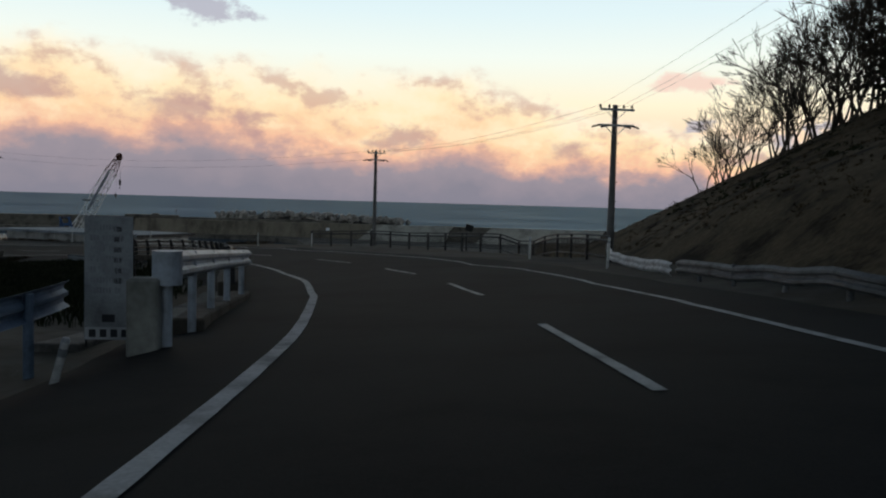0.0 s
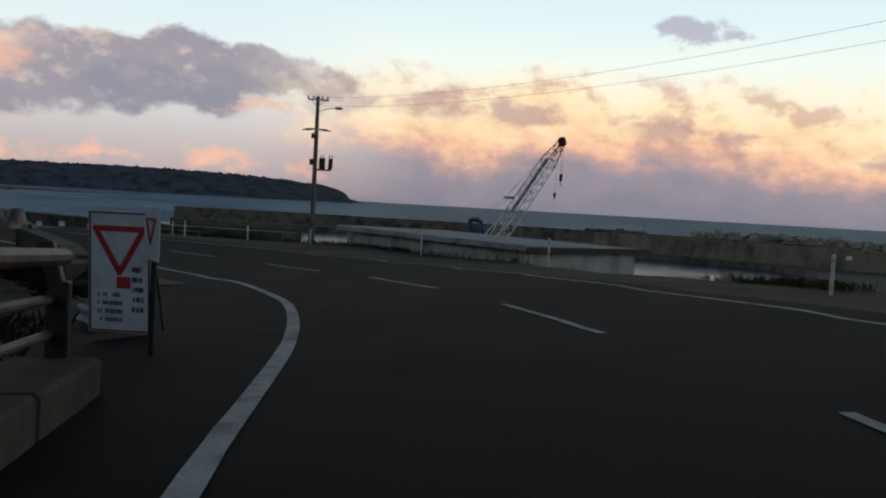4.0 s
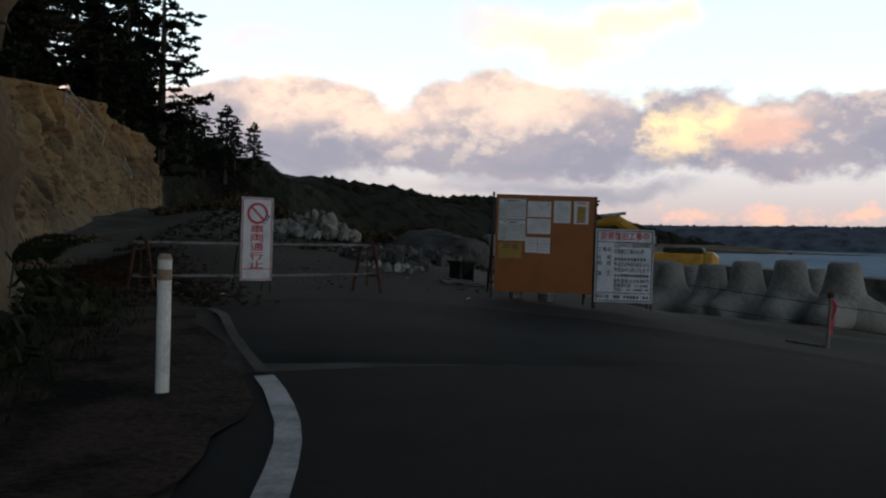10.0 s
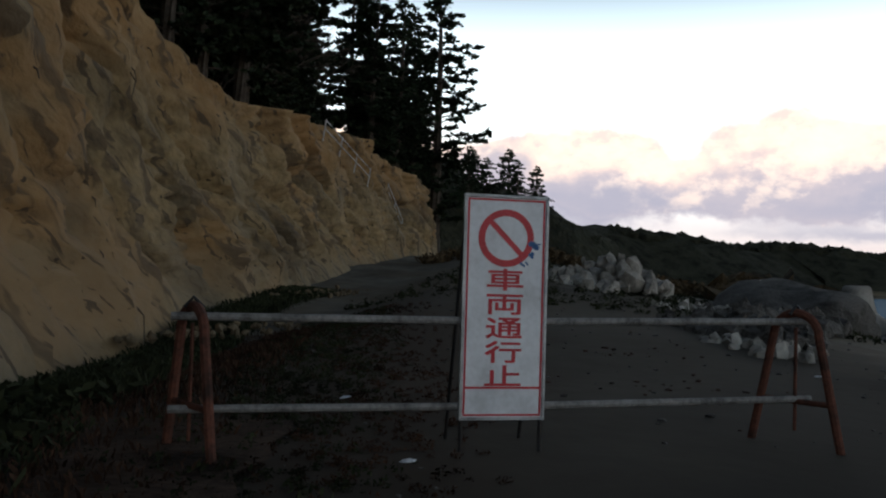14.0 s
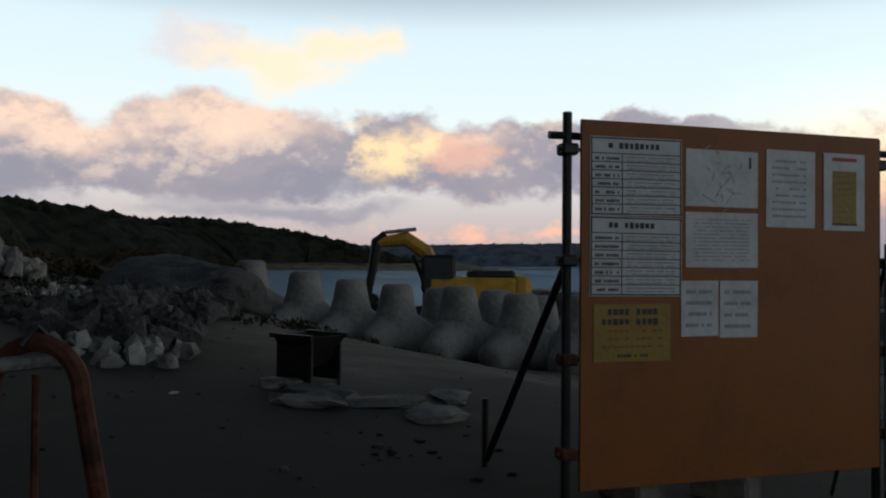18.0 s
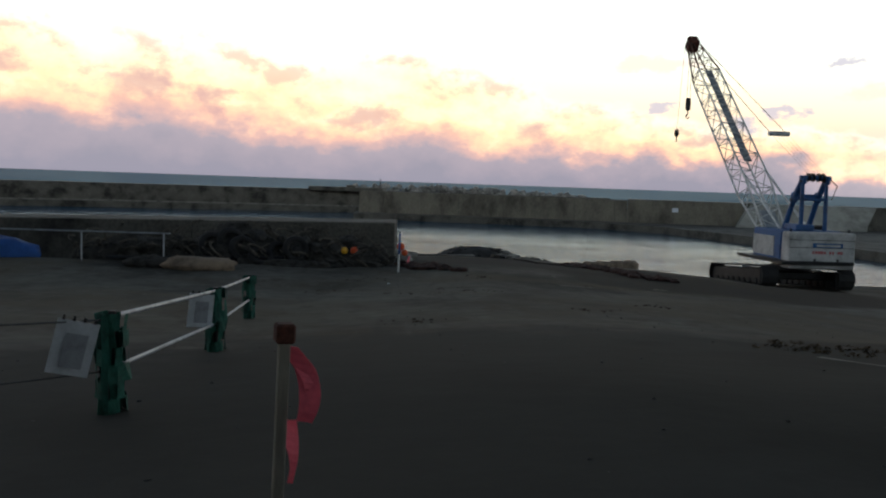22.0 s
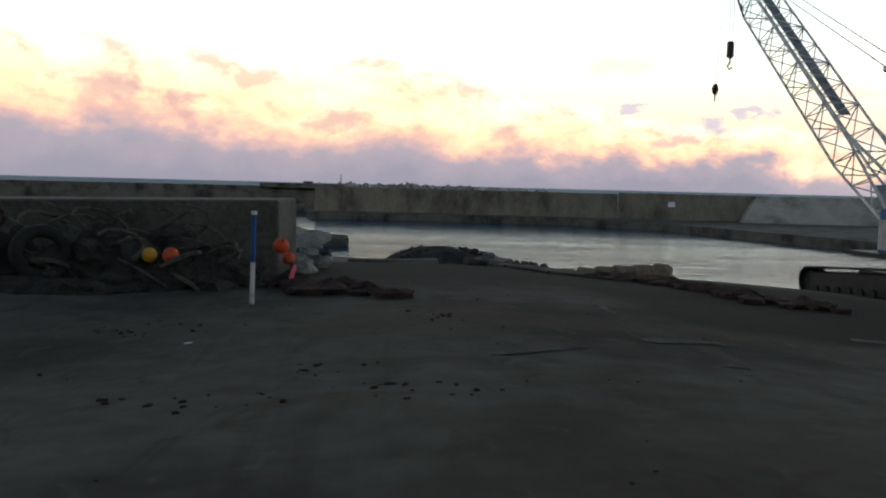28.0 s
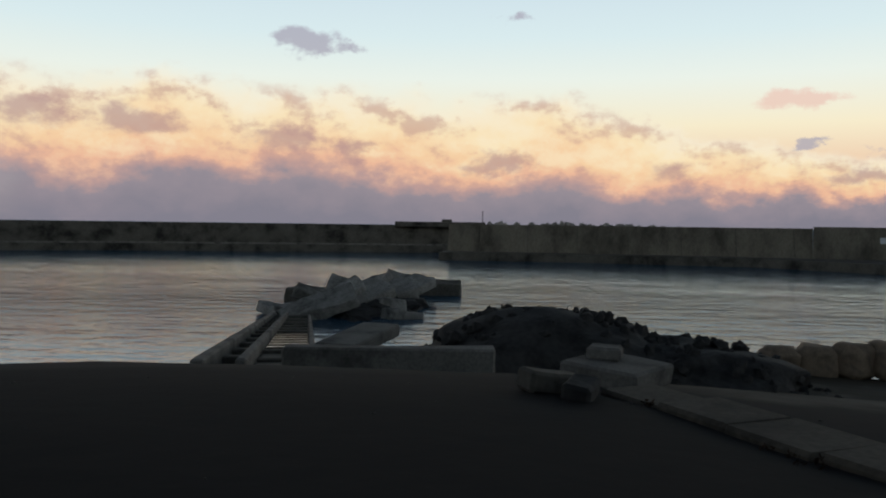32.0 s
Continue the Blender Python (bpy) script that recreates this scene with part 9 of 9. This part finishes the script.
def scatter(name, count, place, size, material, label, category, seed, blade=False):
    """Low growth as one mesh: blades, or leafy clumps."""
    rnd = random.Random(seed)
    vs, fs = [], []
    pts = [p for p in (place(rnd) for _ in range(count)) if p is not None]
    if not pts:
        return
    a = np.array([(p[0], p[1]) for p in pts])
    zs = land(a[:, 0], a[:, 1])
    for p, z in zip(pts, zs):
        zz_ = float(z) if len(p) < 3 else p[2]
        s = rnd.uniform(*size)
        if blade:
            for _ in range(4):
                t = rnd.uniform(0, 6.283)
                dx, dy = math.cos(t), math.sin(t)
                lean = rnd.uniform(0.1, 0.7) * s
                w = s * rnd.uniform(0.018, 0.05) + 0.0012
                i = len(vs)
                ox, oy = p[0] + rnd.gauss(0, 0.05), p[1] + rnd.gauss(0, 0.05)
                vs += [(ox - dy * w, oy + dx * w, zz_ - 0.03), (ox + dy * w, oy - dx * w, zz_ - 0.03), (ox + dx * lean * 0.4 + dy * w * 0.7, oy + dy * lean * 0.4 - dx * w * 0.7, zz_ + s * 0.65), (ox + dx * lean, oy + dy * lean, zz_ + s * 0.9)]
                fs += [(i, i + 1, i + 2), (i, i + 2, i + 3)]
        else:
            for _ in range(22):
                d = Vector((rnd.gauss(0, 1), rnd.gauss(0, 1), abs(rnd.gauss(0.2, 0.8)))).normalized() * s * rnd.uniform(0.3, 1.0)
                c = Vector((p[0], p[1], zz_)) + d
                e = Vector((rnd.gauss(0, 1), rnd.gauss(0, 1), rnd.gauss(0, 1))).normalized() * s * 0.28
                f = Vector((rnd.gauss(0, 1), rnd.gauss(0, 1), rnd.gauss(0, 1))).normalized() * s * 0.17
                i = len(vs)
                vs += [tuple(c - e), tuple(c + f), tuple(c + e), tuple(c - f * 0.7)]
                fs.append((i, i + 1, i + 2, i + 3))
    ob = new(name, quads(name, vs, fs, material))
    return tagged(ob, label, category, "", "stuff")


def near_line(pts, lo, hi):
    line = spline(pts, 0.5)

    def place(r):
        i = r.randrange(len(line) - 1)
        p, d = line[i], line[i + 1] - line[i]
        n = Vector((-d.y, d.x, 0)).normalized()
        q = p + d * r.random() + n * r.triangular(lo, hi)
        return (q.x, q.y)
    return place


VERGE = [(-28.0, 56.2), (-33, 58.8), (-38, 61.0), (-44, 63.2)]
VERGE2 = [(-54.0, 64.9), (-58.0, 65.9), (-62.0, 66.4), (-66.0, 66.3), (-69.5, 65.6)]
scatter("verge_weeds", 2600, near_line(VERGE, -0.1, 1.6), (0.06, 0.2), RED_SCRUB, "dry reddish weeds along the low wall", "weeds", 1, True)
scatter("wall_shrubs", 420, near_line(VERGE, 0.2, 2.2), (0.12, 0.34), SHRUB, "dark shrubs grown over the low wall", "shrubs", 21)
scatter("red_weeds", 2000, near_line([(-69.0, 64.6), (-72.5, 63.2), (-77.0, 62.0), (-82.0, 60.6)], -1.6, 0.8), (0.03, 0.12), RED_SCRUB, "red-brown dead weeds beside the closed road", "weeds", 22, True)
scatter("bank_grass", 8000, near_line([(-66.0, 65.9), (-69, 65.1), (-71.5, 64.1)], 0.0, 2.2), (0.03, 0.12), SHRUB, "dark grass on the bank by the barricade", "grass", 23, True)
scatter("barricade_weeds", 1500, near_line([(-68.5, 66.2), (-72, 65.2), (-77.0, 63.8), (-84.0, 61.6)], -1.0, 1.5), (0.02, 0.09), SHRUB, "low dark weeds over the soil by the barricade", "weeds", 26)
scatter("bank_bushes", 170, near_line([(-67.6, 65.7), (-70.0, 64.7), (-73.0, 63.3), (-76.0, 62.0)], -0.2, 1.3), (0.12, 0.30), SHRUB, "dark green bushes on the bank by the barricade", "shrubs", 35)
scatter("kerb_weeds", 70, near_line([(-65.2, 111.2), (-64.2, 109.5), (-63.2, 107.95), (-61.4, 106.8)], -0.5, 0.5), (0.03, 0.08), RED_SCRUB, "dead brown tufts along the worn kerb", "weeds", 36)
scatter("dead_weeds", 900, near_line([(-68.5, 66.5), (-72, 65.6), (-77.0, 64.3), (-84.0, 62.2)], -1.2, 1.0), (0.02, 0.07), RED_SCRUB, "dead brown weeds over the soil by the barricade", "weeds", 27)
scatter("leaf_litter", 1600, near_line([(-58, 65.9), (-60.2, 66.5), (-63.6, 66.7)], -0.7, 1.0), (0.012, 0.04), RED_SCRUB, "dead reddish leaves and low weeds on the verge", "weeds", 25, True)
scatter("yard_weeds", 420, near_line([(-64.6, 85.2), (-63.2, 84.4), (-61.6, 84.6), (-59.6, 84.4), (-57.0, 85.0)], -1.5, 1.3), (0.02, 0.07), SCRUB, "low dry tufts along the broken edge of the asphalt", "weeds", 6)
scatter("verge_weeds", 11000, near_line(VERGE2, 0.1, 3.2), (0.03, 0.13), SHRUB, "dark brown weeds on the bank below the cliff", "weeds", 2, True)
scatter("bank_shrubs", 330, near_line(VERGE2, 0.5, 3.6), (0.2, 0.5), SHRUB, "dark shrubs on the bank below the cliff", "shrubs", 3)
scatter("bank_shrubs", 420, near_line([(-46, 52), (-52, 56.5), (-57, 60.5), (-62, 64.0)], -3.0, 2.0), (0.3, 0.8), SHRUB, "dark shrubs on the bank before the cliff", "shrubs", 4)
scatter("cliff_foot_weeds", 6000, near_line([(-72, 63.0), (-77, 61.0), (-84, 58.8), (-92, 57.8)], -0.9, 1.0), (0.08, 0.25), SHRUB, "dark green weeds at the foot of the cliff", "weeds", 5, True)
scatter("shoulder_weeds", 2600, near_line([(-14.0, 66.0), (-22.0, 74.2), (-30.0, 79.0), (-38.0, 81.5), (-44.0, 82.0), (-49.0, 79.4), (-58.0, 78.0)], -1.0, 1.2), (0.08, 0.3), SCRUB, "dry weeds along the seaward shoulder", "weeds", 7, True)
scatter("inner_grass", 13000, near_line([(-8.5, 14), (-9.5, 24), (-12.5, 34), (-18.5, 43), (-25.5, 51)], -2.4, 9.0), (0.1, 0.35), SHRUB, "rough grass on the land inside the bend", "grass", 8, True)
scatter("slope_scrub", 2600, lambda r: (8.5 + 24 * r.random() ** 1.2, r.uniform(2, 62)), (0.06, 0.18), SCRUB, "brown scrub on the cut slope", "shrubs", 9)
scatter("slope_shrubs", 700, lambda r: (13.0 + 22 * r.random(), r.uniform(4, 56)), (0.12, 0.32), SHRUB, "dark shrubs on the cut slope", "shrubs", 10)


def brow_place(r):
    x = r.uniform(-122, -66)
    b = float(np.interp(x, [-124, -103, -85, -73, -66], [49, 52.2, 54.6, 57.8, 61]))
    y = b - r.uniform(1.0, 10)
    return (x, y, max(height(x, y), 1.5 + float(np.interp(x, CLIFF_X, CLIFF_H))))


scatter("brow_shrubs", 3200, brow_place, (0.4, 1.1), SHRUB, "dense dark shrubs along the top of the cliff", "shrubs", 11)
scatter("tall_shrubs", 300, lambda r: (lambda p: (p[0], p[1] - 2.5, p[2]))(brow_place(r)), (0.7, 1.3), SHRUB, "tall dark shrubs under the trees above the cliff", "shrubs", 34)
scatter("rubble_scrub", 1000, lambda r: (r.uniform(-106, -85), r.uniform(61, 77)), (0.06, 0.24), SHRUB, "dark weeds among the rubble beyond the barricade", "weeds", 31)
scatter("dune_scrub", 1500, lambda r: (r.uniform(-165, -105), r.uniform(58, 73)), (0.25, 0.8), SCRUB, "tan dry scrub on the ground beyond the closed road", "shrubs", 12)


def woods(name, pts, width, count, size, label, seed):
    """Far trees as one mesh of leafy clumps along a crest."""
    rnd = random.Random(seed)
    line = spline(pts, 2.0)
    bm = bmesh.new()
    base = bmesh.ops.create_icosphere(bm, subdivisions=1, radius=1.0)
    tmpl = [v.co.copy() for v in bm.verts]
    faces = [[v.index for v in f.verts] for f in bm.faces]
    bm.free()
    vs, fs = [], []
    for _ in range(count):
        i = rnd.randrange(len(line) - 1)
        p, d = line[i], line[i + 1] - line[i]
        n = Vector((d.y, -d.x, 0)).normalized()
        o = rnd.uniform(-0.95, 0.15)
        h = float(np.interp(abs(o), [0, 0.2, 0.4, 0.6, 0.8, 1.0], [1, 0.94, 0.78, 0.55, 0.3, 0.0]))
        q = Vector((p.x, p.y, -2 + (p.z + 2) * h)) - n * o * width + Vector((rnd.gauss(0, 1), rnd.gauss(0, 1), 0))
        s = rnd.uniform(*size)
        k0 = len(vs)
        for v in tmpl:
            k = 1 + rnd.uniform(-0.35, 0.35)
            vs.append((q.x + v.x * s * k, q.y + v.y * s * k, q.z + v.z * s * 0.8 * k))
        fs += [[k0 + j for j in f] for f in faces]
    tagged(new(name, quads(name, vs, fs, HAZED_WOODS if "headland" in name else WOODS)), label, "woods", "", "stuff")


woods("hill_woods", [(x, y, z - 4) for x, y, z in HILL[2:9]], 95, 2800, (3.0, 9.0), "dense dark trees on the hill behind the beach", 1)
woods("slope_woods", [(-190, 67, 2), (-188, 64, 7.0), (-180, 56, 9.6), (-172, 48, 12.6), (-160, 36, 16.5)], 14, 1100, (0.7, 1.9), "dense dark brush on the slope beyond the cliff", 2)
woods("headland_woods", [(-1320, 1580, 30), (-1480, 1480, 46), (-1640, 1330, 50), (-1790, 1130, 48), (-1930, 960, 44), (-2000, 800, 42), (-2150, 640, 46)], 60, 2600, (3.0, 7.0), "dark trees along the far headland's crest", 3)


# ---- stone heaps beyond the barricade ----
def stone_heap(x, y, rx, ry, h, n, size, material, label, seed, turn=0):
    rnd = random.Random(seed)
    bm = bmesh.new()
    for k in range(n):
        a, q = rnd.uniform(0, 6.283), math.sqrt(rnd.random())
        px, py = rx * q * math.cos(a), ry * q * math.sin(a)
        c, s_ = math.cos(turn), math.sin(turn)
        px, py = px * c - py * s_, px * s_ + py * c
        s = size * rnd.uniform(0.5, 1.5)
        lump(bm, (s * 1.2, s, s * 0.85), pose(px, py, h * (1 - q ** 1.5) * rnd.uniform(0.3, 1.0) * (0.7 + 0.3 * math.sin(3 * a + seed)), rnd.uniform(0, 360), rnd.uniform(0, 360), 0), 0.95, 1, k * 1.3)
    ob = new("stone_heap", mesh_of("stone_heap", bm, material))
    ob.matrix_basis = Matrix.Translation((x, y, height(x, y)))
    tagged(ob, label, "stone heap", "stone heaps", "stuff")


stone_heap(-95.2, 66.9, 2.9, 1.9, 1.25, 230, 0.22, RUBBLE, "heap of pale broken stone beside the closed road", 1, 0.5)
stone_heap(-89.5, 69.6, 3.0, 1.6, 0.2, 70, 0.12, RUBBLE, "scattered pale broken stone", 2, 0.7)
bm = bmesh.new()
lump(bm, (3.3, 2.5, 1.35), Matrix.Identity(4), 0.2, 4, 4)
mound = new("gravel_mound", mesh_of("gravel_mound", bm, GRAVEL, True))
mound.matrix_basis = pose(-95.6, 72.9, height(-95.6, 72.9) - 0.15, 0, 0, 20)
tagged(mound, "smooth heap of grey gravel beyond the barricade", "gravel heap", "stone heaps", "stuff")
stone_heap(-82.6, 69.7, 2.8, 1.2, 0.45, 190, 0.15, GRAVEL, "dark broken stone strewn beside the closed road", 8, 0.15)
stone_heap(-79.6, 69.6, 1.5, 0.8, 0.15, 70, 0.09, RUBBLE, "scattered pale stones beside the hopper", 9, 0.3)
stone_heap(-88.0, 71.0, 3.5, 1.5, 0.5, 170, 0.2, GRAVEL, "dark broken stone below the gravel heap", 10, 0.25)
stone_heap(-93.0, 71.6, 3.4, 1.4, 0.25, 90, 0.11, GRAVEL, "loose gravel and stones at the foot of the heap", 3, 0.2)
stone_heap(-106.0, 73.5, 6.0, 2.5, 1.6, 150, 0.5, SCRUB, "brown earth bank beyond the barricade", 4, 0.2)
stone_heap(-83.0, 60.4, 4.5, 0.7, 0.25, 130, 0.07, CLIFF, "fallen sandstone at the foot of the cliff", 5, -0.25)
stone_heap(-91.0, 58.6, 3.5, 0.7, 0.25, 120, 0.07, CLIFF, "fallen sandstone at the foot of the cliff", 6, -0.15)


for pts, half in (([(-65.4, 97.85), (-64.9, 98.05), (-64.35, 98.1)], 0.11), ([(-65.0, 101.2), (-65.05, 100.7), (-65.0, 100.25)], 0.06), ([(-64.95, 96.6), (-64.7, 96.4)], 0.10), ([(-62.1, 99.2), (-61.6, 99.0)], 0.13)):
    ribbon("worn_streak", spline(pts, 0.12), half, 0.010, DUST, "patch of pale dust on the yard", "ground patch", ragged=0.6)
ribbon("worn_streak", spline([(-67.3, 96.7), (-66.6, 97.05), (-66.0, 97.4)], 0.3), 0.07, 0.012, DUST, "pale worn streak on the yard", "road marking", ragged=0.5)


def litter():
    """Loose stones and scraps on the yard."""
    rnd = random.Random(44)
    bm = bmesh.new()
    for k in range(1150):
        x, y = (rnd.uniform(-82, -60), rnd.uniform(62, 112)) if rnd.random() < 0.75 else (rnd.uniform(-90, -70), rnd.uniform(60, 80))
        s = rnd.uniform(0.006, 0.02) if k < 900 else rnd.uniform(0.015, 0.04)
        if k >= 900:
            x, y = rnd.uniform(-92, -72), rnd.uniform(60.5, 72)
        lump(bm, (s * 1.3, s, s * 0.6), pose(x, y, float(height(x, y)) + s * 0.2, 0, 0, rnd.uniform(0, 180)), 0.5, 1, k)
    tagged(new("loose_stones", mesh_of("loose_stones", bm, GRAVEL)), "loose stones strewn over the yard", "stones", "", "stuff")


litter()


def clods():
    """Clumps of dark soil and dead weed lying on the yard in loose patches."""
    rnd = random.Random(63)
    bm = bmesh.new()
    patches = [(-68.2, 95.0, 0.7), (-71.4, 98.8, 0.9), (-69.0, 96.1, 0.5), (-70.0, 94.9, 0.8), (-67.5, 99.4, 0.5), (-72.5, 96.5, 0.8), (-64.2, 92.5, 0.6), (-68.7, 102.0, 0.35), (-75.0, 68.2, 1.4), (-73.6, 66.2, 0.9), (-78.0, 67.6, 1.2), (-74.2, 71.0, 0.8), (-69.8, 88.0, 0.8), (-66.0, 90.0, 0.5)]
    for cx, cy, r in patches:
        for _ in range(int(15 * r) + 4):
            x, y = cx + rnd.gauss(0, r * 0.55), cy + rnd.gauss(0, r * 0.4)
            q = rnd.uniform(0.010, 0.034)
            lump(bm, (q * 1.5, q, q * 0.55), pose(x, y, height(x, y) + q * 0.15, 0, 0, rnd.uniform(0, 180)), 0.7, 1, rnd.uniform(0, 90))
    tagged(new("soil_clods", mesh_of("soil_clods", bm, LEAF_SOIL)), "dark clods of soil and dead weed on the yard", "clods", "", "stuff")
    for x, y, a in ((-71.9, 70.6, 20), (-75.4, 66.0, 70), (-73.0, 65.3, 130), (-70.6, 97.9, 15), (-76.8, 69.9, 60), (-70.9, 66.4, 100)):
        bm = bmesh.new()
        lump(bm, (0.05, 0.03, 0.010), Matrix.Identity(4), 0.6, 2, x)
        ob = new("paper_scrap", mesh_of("paper_scrap", bm, WHITE_SIGN))
        ob.matrix_basis = pose(x, y, height(x, y) + 0.012, 4, -6, a)
        tagged(ob, "small crumpled pale scrap lying on the ground", "litter", "scraps on the ground")


clods()


# ---- broken handrails on the cliff ----
def handrail(p, q, n, label):
    t = thing("handrail", label, "handrail", "broken handrails")
    p, q = Vector(p), Vector(q)
    for k in range(n):
        c = p.lerp(q, k / (n - 1))
        part("post", tubebm(c, c + Vector((0, 0.15, 0.95)), 0.03, n=6), GALV, t)
    for h in (0.9, 0.5):
        part("rail", tubebm(p + Vector((0, 0.14, h)), q + Vector((0, 0.14, h)), 0.022, n=6), GALV, t)


handrail((-100.3, 54.6, 8.3), (-106.0, 54.9, 6.9), 4, "grey pipe handrail hanging on the eroded cliff")
handrail((-112.4, 54.0, 6.9), (-113.6, 54.6, 4.9), 3, "broken grey pipe handrail low on the cliff")
